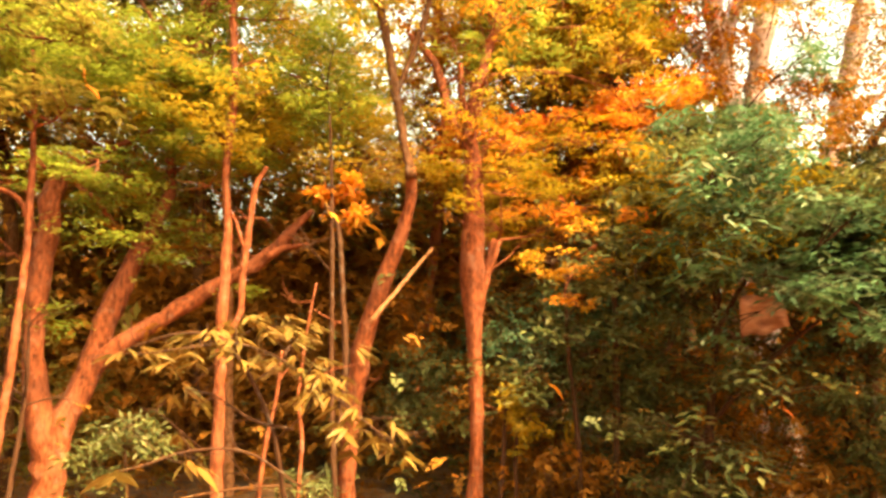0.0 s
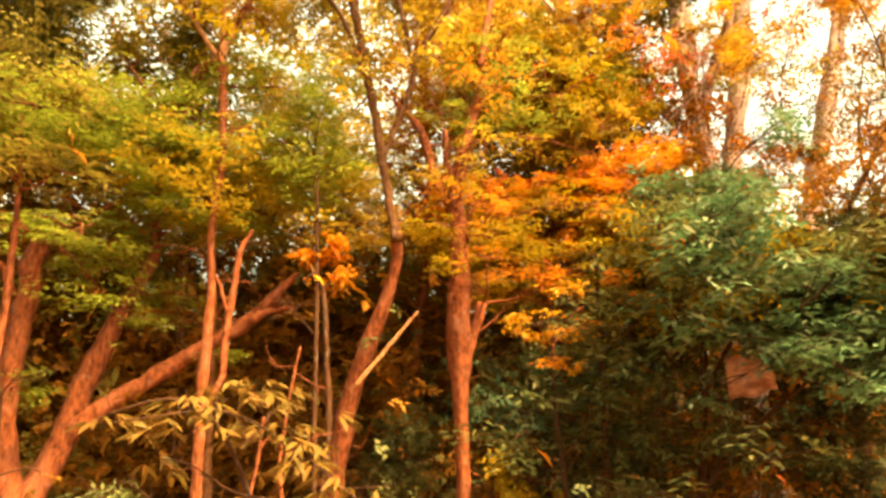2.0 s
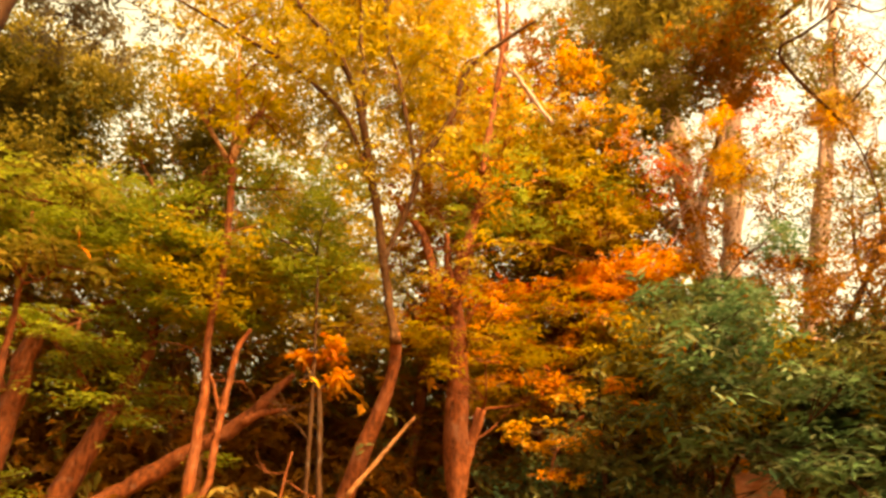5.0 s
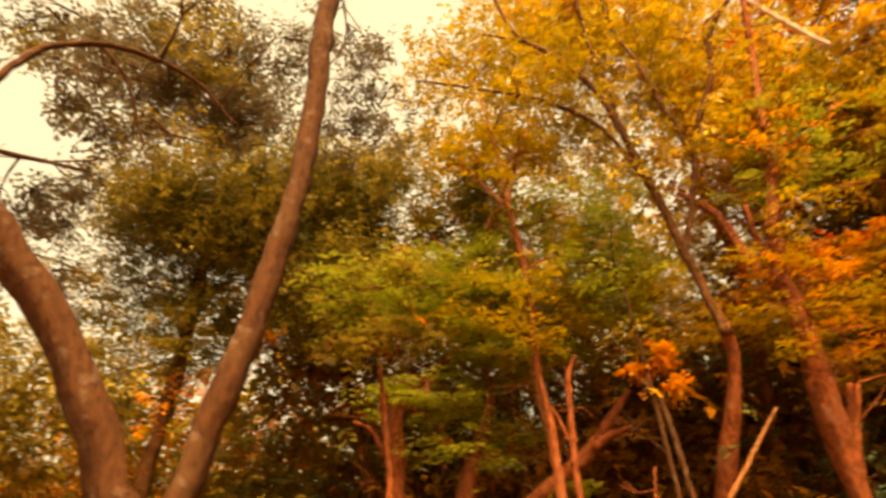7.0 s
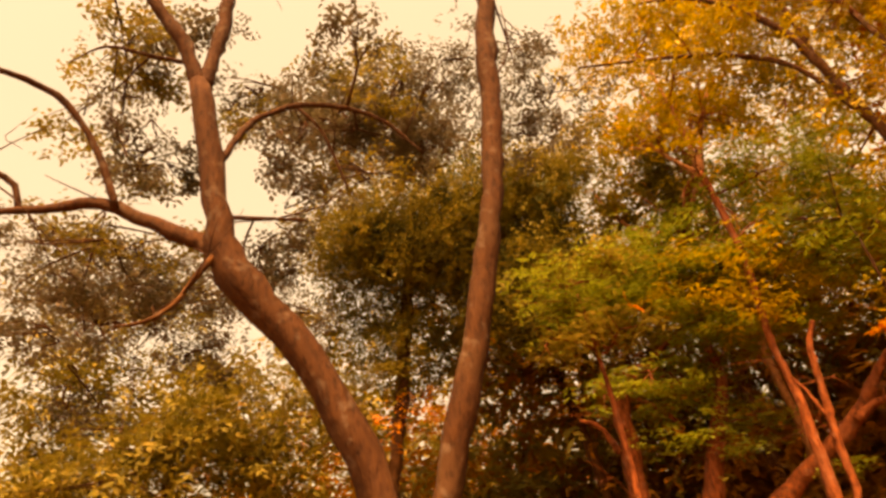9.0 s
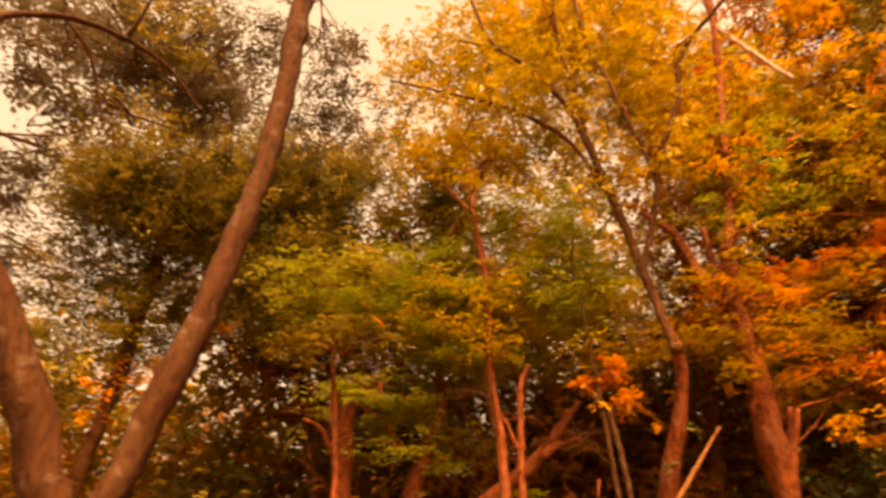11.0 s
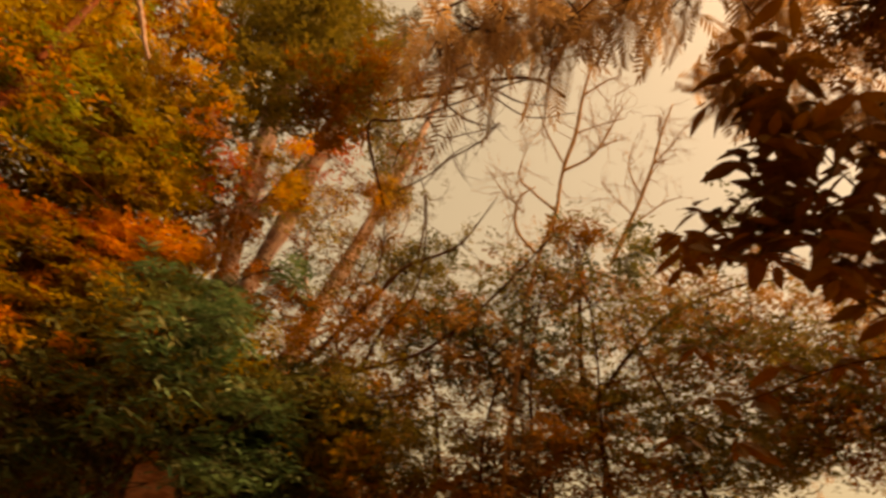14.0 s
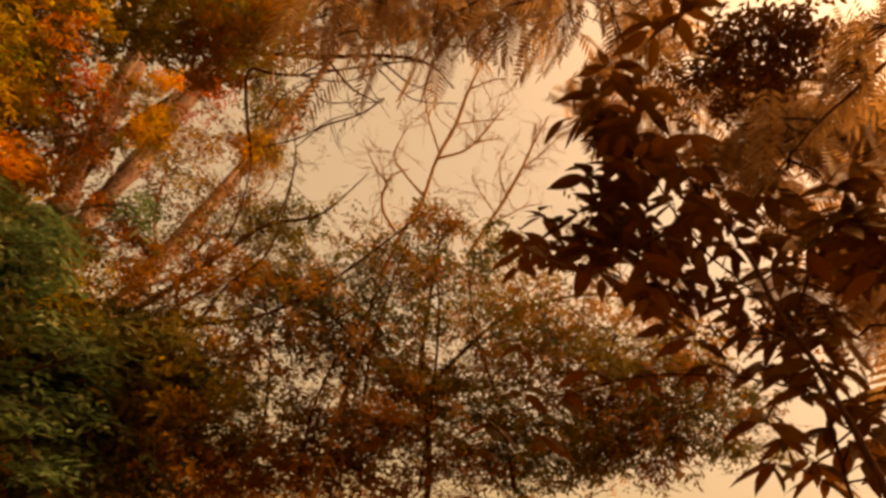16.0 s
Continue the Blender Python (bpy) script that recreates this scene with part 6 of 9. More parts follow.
back_c.foliage('ygreen', 'oval', (0.27, 11.20, 9.48), (1.04, 1.04, 0.93), 266, 1.50)
back_c.foliage('umber', 'oval', (0.09, 11.60, 6.75), (1.19, 1.19, 0.98), 226, 1.50)
back_c.foliage('umber', 'oval', (-0.43, 11.59, 5.20), (1.44, 1.20, 0.62), 172, 1.50)
back_c.foliage('umber', 'oval', (-2.07, 11.41, 5.45), (1.14, 1.14, 0.62), 118, 1.50)
back_c.foliage('umber', 'oval', (1.06, 11.55, 5.76), (1.24, 1.20, 0.62), 214, 1.50)
back_c.foliage('umber', 'oval', (1.27, 11.53, 7.86), (1.23, 1.20, 1.00), 339, 1.50)
back_c.sprout(14).done()

back_d = Plant('tree', (1.72, 11.88, 0.00), 'red', 'tall tree further back with brown and orange leaves', 'tree', 'woodland trees')
back_d.stem('trunk', [(1.72, 11.88, -0.12, 0.139), (1.79, 11.87, 1.26, 0.109), (1.87, 11.85, 2.64, 0.103), (2.20, 11.80, 4.30, 0.099), (2.60, 11.71, 6.40, 0.096), (2.75, 11.68, 8.88, 0.081), (2.86, 11.65, 11.36, 0.056)], 14)
back_d.foliage('olive', 'oval', (2.63, 11.50, 7.49), (1.41, 1.20, 0.87), 340, 1.50)
back_d.foliage('olive', 'oval', (3.17, 11.37, 8.38), (1.11, 1.11, 0.77), 236, 1.50)
back_d.foliage('olive', 'oval', (2.32, 11.57, 11.03), (0.98, 0.98, 0.74), 80, 1.50)
back_d.foliage('olive', 'oval', (2.27, 11.58, 5.69), (1.34, 1.20, 0.72), 265, 1.50)
back_d.foliage('olive', 'oval', (3.46, 11.28, 5.51), (1.19, 1.19, 0.69), 227, 1.50)
back_d.foliage('olive', 'oval', (2.20, 12.00, 9.71), (1.09, 1.09, 0.73), 217, 1.10)
back_d.foliage('olive', 'oval', (1.40, 12.12, 8.86), (0.96, 0.96, 0.72), 141, 1.10)
back_d.foliage('olive', 'oval', (3.64, 11.64, 6.53), (1.16, 1.16, 0.53), 209, 1.10)
back_d.foliage('olive', 'oval', (2.21, 12.00, 6.31), (1.30, 1.20, 0.43), 154, 1.10)
back_d.foliage('umber', 'oval', (2.54, 12.14, 12.33), (1.32, 1.20, 0.79), 98, 1.60)
back_d.foliage('umber', 'oval', (3.74, 11.82, 10.62), (1.10, 1.10, 0.73), 43, 1.60)
back_d.foliage('umber', 'oval', (2.85, 12.07, 4.96), (1.76, 1.20, 0.72), 343, 1.60)
back_d.foliage('umber', 'oval', (3.97, 11.75, 5.02), (1.30, 1.20, 0.80), 282, 1.60)
back_d.foliage('umber', 'oval', (2.85, 12.07, 6.90), (1.44, 1.20, 0.77), 301, 1.60)
back_d.sprout(14).done()

maple = Plant('sapling', (-0.60, 3.35, 0.00), 'brown', 'young sapling with drooping bright yellow hand-shaped leaves', 'tree', 'woodland trees')
maple.stem('trunk', [(-0.60, 3.35, -0.12, 0.016), (-0.65, 3.34, 0.27, 0.013), (-0.71, 3.33, 0.67, 0.012), (-0.76, 3.31, 0.97, 0.012), (-0.83, 3.30, 1.29, 0.011), (-0.95, 3.26, 1.56, 0.010), (-1.08, 3.22, 1.72, 0.007), (-1.25, 3.16, 1.75, 0.005), (-1.45, 3.08, 1.68, 0.004)], 14)
maple.stem('limb', [(-0.64, 3.39, 1.48, 0.009), (-0.79, 3.29, 1.62, 0.007), (-0.98, 3.17, 1.70, 0.006), (-1.15, 3.05, 1.68, 0.004), (-1.30, 2.92, 1.65, 0.003)])
maple.stem('limb', [(-0.64, 3.39, 1.48, 0.008), (-0.55, 3.35, 1.45, 0.006), (-0.40, 3.32, 1.34, 0.005), (-0.23, 3.27, 1.22, 0.003)])
maple.stem('limb', [(-0.73, 3.31, 1.29, 0.007), (-0.90, 3.22, 1.34, 0.006), (-1.06, 3.12, 1.46, 0.004), (-1.16, 3.03, 1.49, 0.003)])
maple.stem('limb', [(-0.68, 3.28, 1.03, 0.007), (-0.90, 3.15, 1.20, 0.006), (-1.10, 2.98, 1.23, 0.005), (-1.24, 2.81, 1.19, 0.004), (-1.27, 2.69, 1.19, 0.003)])
maple.fans('gold', [
    (-1.47, 3.02, 1.65), (-1.37, 3.01, 1.67), (-1.21, 2.96, 1.61), (-1.18, 3.07, 1.71), (-1.05, 2.99, 1.74), (-1.06, 3.27, 1.79), (-0.96, 3.27, 1.83), (-0.85, 3.20, 1.75),
    (-0.75, 3.14, 1.82), (-0.75, 3.35, 1.72), (-0.65, 3.25, 1.80), (-1.06, 3.25, 1.67), (-0.97, 3.27, 1.61), (-0.86, 3.19, 1.65), (-0.75, 3.18, 1.60), (-0.67, 3.26, 1.58),
    (-1.13, 3.08, 1.62), (-0.95, 3.05, 1.72),
], 7, 0.12, 0.026, 0.2)
maple.fans('gold', [
    (-0.59, 3.29, 1.56), (-0.56, 3.44, 1.47), (-0.61, 3.21, 1.48), (-0.42, 3.25, 1.68), (-0.52, 3.39, 1.39), (-0.42, 3.31, 1.39), (-0.40, 3.37, 1.28), (-0.31, 3.36, 1.26),
    (-0.26, 3.33, 1.31), (-0.20, 3.50, 1.14), (-0.47, 3.27, 1.29), (-0.45, 3.32, 1.18), (-1.19, 3.08, 1.29), (-0.69, 3.36, 1.45),
], 7, 0.14, 0.028, 0.4)
maple.fans('gold', [
    (-1.29, 2.71, 1.18), (-1.05, 2.83, 1.20),
], 7, 0.17, 0.04, 0.4)
maple.fans('gold', [
    (-1.31, 3.23, 1.45), (-1.22, 3.19, 1.48), (-1.19, 3.24, 1.42), (-0.98, 3.37, 1.56),
], 6, 0.12, 0.026, 0.5)
maple.fans('gold', [
    (-1.40, 2.94, 1.66), (-1.32, 3.02, 1.65), (-1.21, 3.04, 1.66), (-1.13, 3.08, 1.72), (-1.05, 3.09, 1.76), (-1.00, 3.19, 1.80), (-0.87, 3.10, 1.78), (-0.82, 3.24, 1.79),
    (-0.71, 3.06, 1.76), (-0.67, 3.16, 1.75), (-1.04, 3.07, 1.69), (-0.94, 3.04, 1.63), (-0.92, 3.25, 1.63), (-0.79, 3.14, 1.62), (-0.74, 3.31, 1.64), (-0.65, 3.38, 1.62),
    (-1.14, 3.01, 1.65), (-1.30, 3.17, 1.69), (-0.88, 3.27, 1.84), (-0.67, 3.28, 1.73), (-0.54, 3.10, 1.62), (-0.50, 3.25, 1.54),
], 6, 0.115, 0.024, 0.2)
maple.fans('gold', [
    (-0.57, 3.39, 1.52), (-0.58, 3.29, 1.45), (-0.46, 3.28, 1.36), (-0.37, 3.32, 1.33), (-0.34, 3.29, 1.23), (-0.24, 3.45, 1.19), (-0.43, 3.31, 1.25), (-0.51, 3.33, 1.33),
    (-0.64, 3.38, 1.54), (-0.51, 3.49, 1.44),
], 6, 0.115, 0.025, 0.35)
maple.sprout(26, 0.35, 0.005).done()

laurel = Plant('shrub', (2.47, 6.55, 0.00), 'brown', 'tall blue-green shrub with pointed leaves', 'shrub', 'shrubs')
laurel.stem('stem', [(2.47, 6.55, -0.12, 0.050), (2.49, 6.54, 0.26, 0.037), (2.60, 6.50, 1.31, 0.038), (2.72, 6.45, 2.40, 0.034), (2.87, 6.38, 3.37, 0.026), (2.96, 6.34, 4.01, 0.014)], 14)
laurel.stem('limb', [(2.64, 6.48, 1.85, 0.025), (3.00, 6.32, 2.50, 0.022), (3.42, 6.11, 3.01, 0.016), (3.64, 5.98, 3.25, 0.011)])
laurel.stem('limb', [(2.46, 6.34, 1.01, 0.024), (2.94, 6.13, 1.58, 0.021), (3.41, 5.88, 2.03, 0.015), (3.72, 5.69, 2.31, 0.010)])
laurel.foliage('bottle', 'dash', (2.67, 6.25, 3.71), (0.51, 0.51, 0.28), 84, 1.55, tilt=13, droop=-9)
laurel.foliage('teal', 'dash', (3.00, 6.10, 3.80), (0.38, 0.38, 0.22), 49, 1.55, tilt=13, droop=-9)
laurel.foliage('teal', 'dash', (2.44, 6.35, 3.95), (0.29, 0.29, 0.23), 26, 1.55, tilt=13, droop=-9)
laurel.foliage('teal', 'dash', (3.32, 5.93, 2.92), (0.68, 0.68, 0.26), 105, 1.55, tilt=13, droop=-9)
laurel.foliage('bottle', 'dash', (3.61, 5.76, 2.67), (0.50, 0.50, 0.25), 75, 1.55, tilt=13, droop=-9)
laurel.foliage('teal', 'dash', (3.13, 6.04, 2.51), (0.53, 0.53, 0.21), 65, 1.55, tilt=13, droop=-9)
laurel.foliage('teal', 'dash', (3.72, 5.69, 2.21), (0.34, 0.34, 0.25), 49, 1.55, tilt=13, droop=-9)
laurel.foliage('teal', 'dash', (2.83, 6.18, 3.31), (0.49, 0.49, 0.22), 64, 1.55, tilt=13, droop=-9)
laurel.foliage('teal', 'dash', (3.43, 5.87, 4.45), (0.22, 0.25, 0.13), 12, 1.55, tilt=13, droop=-9)
laurel.foliage('teal', 'dash', (3.15, 6.03, 4.00), (0.27, 0.27, 0.16), 12, 1.55, tilt=13, droop=-9)
laurel.foliage('teal', 'dash', (3.70, 5.71, 1.97), (0.24, 0.25, 0.10), 13, 1.55, tilt=13, droop=-9)
laurel.foliage('ygreen', 'lance', (2.37, 6.80, 3.17), (0.60, 0.60, 0.36), 110, 0.90)
laurel.foliage('ygreen', 'lance', (2.62, 6.71, 2.85), (0.59, 0.59, 0.35), 84, 0.90)
laurel.foliage('ygreen', 'lance', (2.12, 6.88, 3.69), (0.37, 0.37, 0.37), 69, 0.90)
laurel.foliage('ygreen', 'lance', (2.03, 6.91, 2.76), (0.42, 0.42, 0.36), 78, 0.90)
laurel.foliage('ygreen', 'lance', (2.60, 6.71, 3.46), (0.48, 0.48, 0.30), 58, 0.90)
laurel.foliage('olive', 'lance', (2.44, 6.99, 3.21), (0.62, 0.62, 0.37), 163, 0.90)
laurel.foliage('olive', 'lance', (2.69, 6.89, 2.88), (0.60, 0.60, 0.36), 156, 0.90)
laurel.foliage('olive', 'lance', (2.18, 7.07, 3.75), (0.38, 0.38, 0.38), 102, 0.90)
laurel.foliage('olive', 'lance', (3.04, 6.75, 2.80), (0.47, 0.47, 0.29), 116, 0.90)
laurel.foliage('olive', 'lance', (2.08, 7.10, 2.80), (0.43, 0.43, 0.37), 115, 0.90)
laurel.foliage('olive', 'lance', (2.67, 6.90, 3.51), (0.49, 0.49, 0.31), 107, 0.90)
laurel.foliage('umber', 'lance', (1.86, 7.06, 3.75), (0.38, 0.38, 0.38), 87, 0.90)
laurel.foliage('umber', 'lance', (2.23, 6.95, 2.96), (0.37, 0.37, 0.30), 68, 0.90)
laurel.foliage('umber', 'lance', (3.28, 6.52, 3.34), (0.35, 0.35, 0.23), 32, 0.90)
laurel.foliage('teal', 'dash', (2.77, 5.21, 2.16), (0.13, 0.25, 0.18), 15, 1.55, tilt=13, droop=-9)
laurel.foliage('teal', 'dash', (2.38, 5.40, 1.85), (0.18, 0.25, 0.07), 7, 1.55, tilt=13, droop=-9)
laurel.foliage('bottle', 'dash', (2.60, 5.30, 2.26), (0.18, 0.25, 0.06), 6, 1.55, tilt=13, droop=-9)
laurel.foliage('teal', 'dash', (2.91, 5.59, 3.42), (0.56, 0.56, 0.25), 40, 1.55, tilt=13, droop=-9)
laurel.foliage('teal', 'dash', (3.25, 5.40, 2.86), (0.53, 0.53, 0.22), 39, 1.55, tilt=13, droop=-9)
laurel.foliage('teal', 'dash', (3.46, 5.26, 2.54), (0.42, 0.42, 0.21), 30, 1.55, tilt=13, droop=-9)
laurel.foliage('teal', 'dash', (2.67, 5.71, 3.02), (0.41, 0.41, 0.26), 23, 1.55, tilt=13, droop=-9)
laurel.foliage('teal', 'dash', (3.10, 5.49, 2.38), (0.48, 0.48, 0.19), 21, 1.55, tilt=13, droop=-9)
laurel.foliage('olive', 'lance', (2.27, 5.98, 3.36), (0.43, 0.43, 0.32), 64, 0.85)
laurel.foliage('olive', 'lance', (2.43, 5.92, 2.80), (0.42, 0.42, 0.31), 60, 0.85)
laurel.foliage('olive', 'lance', (2.77, 5.77, 2.72), (0.41, 0.41, 0.26), 35, 0.85)
laurel.foliage('olive', 'lance', (3.09, 5.61, 3.11), (0.40, 0.40, 0.20), 28, 0.85)
laurel.foliage('teal', 'dash', (3.03, 5.02, 2.23), (0.46, 0.46, 0.20), 32, 1.55, tilt=13, droop=-9)
laurel.foliage('teal', 'dash', (3.20, 4.94, 1.92), (0.25, 0.25, 0.20), 23, 1.55, tilt=13, droop=-9)
laurel.foliage('teal', 'dash', (2.83, 5.06, 2.68), (0.51, 0.51, 0.20), 32, 1.55, tilt=13, droop=-9)
laurel.foliage('bottle', 'dash', (3.09, 4.86, 2.90), (0.41, 0.41, 0.20), 27, 1.55, tilt=13, droop=-9)
laurel.foliage('teal', 'dash', (2.19, 5.28, 3.06), (0.36, 0.36, 0.20), 27, 1.55, tilt=13, droop=-9)
laurel.foliage('teal', 'dash', (2.03, 5.45, 2.61), (0.36, 0.36, 0.25), 23, 1.55, tilt=13, droop=-9)
laurel.foliage('bottle', 'dash', (1.89, 5.32, 3.32), (0.30, 0.30, 0.25), 23, 1.55, tilt=13, droop=-9)
laurel.foliage('teal', 'dash', (2.48, 5.06, 3.33), (0.41, 0.41, 0.20), 27, 1.55, tilt=13, droop=-9)
laurel.foliage('bottle', 'dash', (2.32, 5.33, 2.64), (0.41, 0.41, 0.20), 23, 1.55, tilt=13, droop=-9)
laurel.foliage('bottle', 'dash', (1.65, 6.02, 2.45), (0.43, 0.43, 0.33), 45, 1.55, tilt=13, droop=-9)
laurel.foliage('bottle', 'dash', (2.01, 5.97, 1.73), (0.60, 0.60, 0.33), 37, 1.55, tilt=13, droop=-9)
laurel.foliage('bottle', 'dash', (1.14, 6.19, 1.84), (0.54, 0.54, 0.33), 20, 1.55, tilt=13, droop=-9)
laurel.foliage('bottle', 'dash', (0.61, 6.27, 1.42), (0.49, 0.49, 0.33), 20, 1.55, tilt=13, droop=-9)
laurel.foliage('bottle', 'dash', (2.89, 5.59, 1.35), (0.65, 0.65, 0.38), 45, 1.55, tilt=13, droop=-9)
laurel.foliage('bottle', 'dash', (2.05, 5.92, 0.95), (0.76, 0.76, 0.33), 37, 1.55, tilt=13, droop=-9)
laurel.sprout(14).done()

undershrub = Plant('shrub', (1.18, 7.41, 0.00), 'dark', 'dense dark green undershrub in deep shade', 'shrub', 'shrubs')
undershrub.stem('stem', [(1.18, 7.41, -0.12, 0.041), (1.19, 7.41, 0.09, 0.030), (1.24, 7.40, 0.79, 0.028), (1.35, 7.38, 1.64, 0.022), (1.44, 7.36, 2.39, 0.016)], 14)
undershrub.foliage('teal', 'oval', (1.35, 7.28, 2.13), (0.56, 0.56, 0.31), 159, 0.80)
undershrub.foliage('teal', 'oval', (0.73, 7.36, 1.88), (0.44, 0.44, 0.31), 107, 0.80)
undershrub.foliage('teal', 'oval', (2.17, 7.08, 2.24), (0.43, 0.43, 0.24), 107, 0.80)
undershrub.foliage('teal', 'oval', (1.69, 7.20, 1.76), (0.55, 0.55, 0.31), 109, 0.80)
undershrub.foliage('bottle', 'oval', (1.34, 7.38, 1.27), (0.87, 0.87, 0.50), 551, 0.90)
# deep clumps among the green ones paint the shrub's brown shade
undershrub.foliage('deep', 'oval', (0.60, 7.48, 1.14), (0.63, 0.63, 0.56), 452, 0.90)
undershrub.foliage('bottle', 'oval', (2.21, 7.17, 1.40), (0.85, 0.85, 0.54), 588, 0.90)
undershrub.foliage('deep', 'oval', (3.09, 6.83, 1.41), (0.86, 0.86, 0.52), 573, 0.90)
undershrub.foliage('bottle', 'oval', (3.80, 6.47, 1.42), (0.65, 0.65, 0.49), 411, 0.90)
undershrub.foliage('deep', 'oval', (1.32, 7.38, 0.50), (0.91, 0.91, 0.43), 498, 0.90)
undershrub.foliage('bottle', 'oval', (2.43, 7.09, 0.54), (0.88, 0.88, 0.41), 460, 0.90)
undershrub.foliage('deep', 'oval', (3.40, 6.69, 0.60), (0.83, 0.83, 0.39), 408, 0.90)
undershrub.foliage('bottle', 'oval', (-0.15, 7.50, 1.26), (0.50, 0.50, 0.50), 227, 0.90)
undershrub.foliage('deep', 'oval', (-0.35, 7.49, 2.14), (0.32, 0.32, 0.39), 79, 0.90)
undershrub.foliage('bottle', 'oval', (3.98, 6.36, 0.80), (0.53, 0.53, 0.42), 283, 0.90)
undershrub.foliage('umber', 'tiny', (2.13, 6.88, 1.63), (0.70, 0.70, 0.52), 112, 0.90)
undershrub.foliage('umber', 'tiny', (2.84, 6.61, 0.98), (0.83, 0.83, 0.44), 111, 0.90)
undershrub.foliage('umber', 'tiny', (3.51, 6.29, 1.22), (0.63, 0.63, 0.47), 92, 0.90)
undershrub.foliage('umber', 'tiny', (1.28, 7.09, 0.94), (0.59, 0.59, 0.47), 64, 0.90)
undershrub.foliage('teal', 'tiny', (0.70, 7.07, 1.64), (0.48, 0.48, 0.36), 53)
undershrub.foliage('teal', 'tiny', (2.86, 6.50, 1.85), (0.67, 0.67, 0.28), 57)
undershrub.foliage('teal', 'tiny', (3.68, 6.07, 1.63), (0.51, 0.51, 0.31), 49)
undershrub.foliage('teal', 'tiny', (0.40, 7.09, 2.11), (0.36, 0.36, 0.36), 41)
undershrub.foliage('olive', 'feather', (0.82, 6.75, 0.97), (0.28, 0.28, 0.34), 22, 1.20)
undershrub.foliage('olive', 'feather', (0.99, 6.73, 1.19), (0.28, 0.28, 0.23), 15, 1.20)
undershrub.sprout(14).done()

stick_a = Plant('sapling', (-1.65, 5.98, 0.00), 'red', 'thin bare reddish seedling stem among dark shrubs', 'tree', 'seedlings')
stick_a.stem('trunk', [(-1.65, 5.98, -0.12, 0.030), (-1.61, 5.99, 0.38, 0.022), (-1.57, 6.00, 0.85, 0.020), (-1.49, 6.02, 1.33, 0.015), (-1.46, 6.03, 1.73, 0.010)], 14)
stick_a.sprout(5).done()

stick_b = Plant('sapling', (-1.23, 5.87, 0.00), 'red', 'slender crooked seedling with a few bare twigs', 'tree', 'seedlings')
stick_b.stem('trunk', [(-1.23, 5.87, -0.12, 0.026), (-1.24, 5.87, 0.40, 0.019), (-1.22, 5.88, 0.96, 0.017), (-1.26, 5.87, 1.34, 0.015), (-1.19, 5.88, 2.03, 0.010), (-1.14, 5.89, 2.33, 0.008)], 14)
stick_b.sprout(5).done()

stick_c = Plant('sapling', (0.55, 6.78, 0.00), 'brown', 'thin olive seedling stem in the shade', 'tree', 'seedlings')
stick_c.stem('trunk', [(0.55, 6.78, -0.12, 0.034), (0.56, 6.78, 0.22, 0.025), (0.61, 6.77, 0.86, 0.023), (0.64, 6.77, 1.30, 0.017)], 14)
stick_c.foliage('olive', 'small', (0.63, 6.67, 1.19), (0.17, 0.25, 0.22), 31)
stick_c.sprout(5).done()

stick_d = Plant('sapling', (0.71, 6.76, 0.00), 'brown', 'second thin olive seedling stem in the shade', 'tree', 'seedlings')
stick_d.stem('trunk', [(0.71, 6.76, -0.12, 0.030), (0.72, 6.76, 0.22, 0.022), (0.72, 6.76, 0.75, 0.020), (0.80, 6.75, 1.19, 0.014)], 14)
stick_d.foliage('olive', 'small', (0.78, 6.65, 1.08), (0.17, 0.25, 0.22), 30)
stick_d.sprout(5).done()

stick_e = Plant('sapling', (-2.95, 4.64, 0.00), 'brown', 'leaning pale seedling stem beside the pale sapling', 'tree', 'seedlings')
stick_e.stem('trunk', [(-2.95, 4.64, -0.12, 0.023), (-2.95, 4.64, 0.27, 0.018), (-2.94, 4.65, 0.65, 0.017), (-2.91, 4.67, 1.16, 0.016), (-2.91, 4.67, 1.62, 0.012), (-2.93, 4.66, 1.94, 0.008)], 14)
stick_e.sprout(5).done()

stick_f = Plant('sapling', (1.35, 6.66, 0.00), 'brown', 'dark upright seedling below the orange leaves', 'tree', 'seedlings')
stick_f.stem('trunk', [(1.35, 6.66, -0.12, 0.033), (1.34, 6.67, 0.24, 0.025), (1.32, 6.67, 0.98, 0.025), (1.26, 6.68, 1.75, 0.020), (1.25, 6.68, 2.43, 0.014)], 14)
stick_f.foliage('amber', 'small', (1.29, 6.57, 2.48), (0.23, 0.25, 0.09), 33)
stick_f.foliage('amber', 'small', (1.39, 6.55, 2.19), (0.14, 0.25, 0.07), 15)
stick_f.foliage('amber', 'small', (1.02, 6.62, 2.66), (0.29, 0.29, 0.12), 31)
stick_f.foliage('amber', 'small', (1.47, 6.54, 2.99), (0.21, 0.25, 0.05), 15)
stick_f.sprout(5).done()

stick_g = Plant('sapling', (1.69, 6.79, 0.00), 'brown', 'thin brown stem rising through the shrubs', 'tree', 'seedlings')
stick_g.stem('trunk', [(1.69, 6.79, -0.12, 0.045), (1.70, 6.79, 0.21, 0.033), (1.75, 6.78, 1.30, 0.034), (1.78, 6.77, 2.44, 0.029), (1.78, 6.77, 3.41, 0.021)], 14)
stick_g.sprout(5).done()

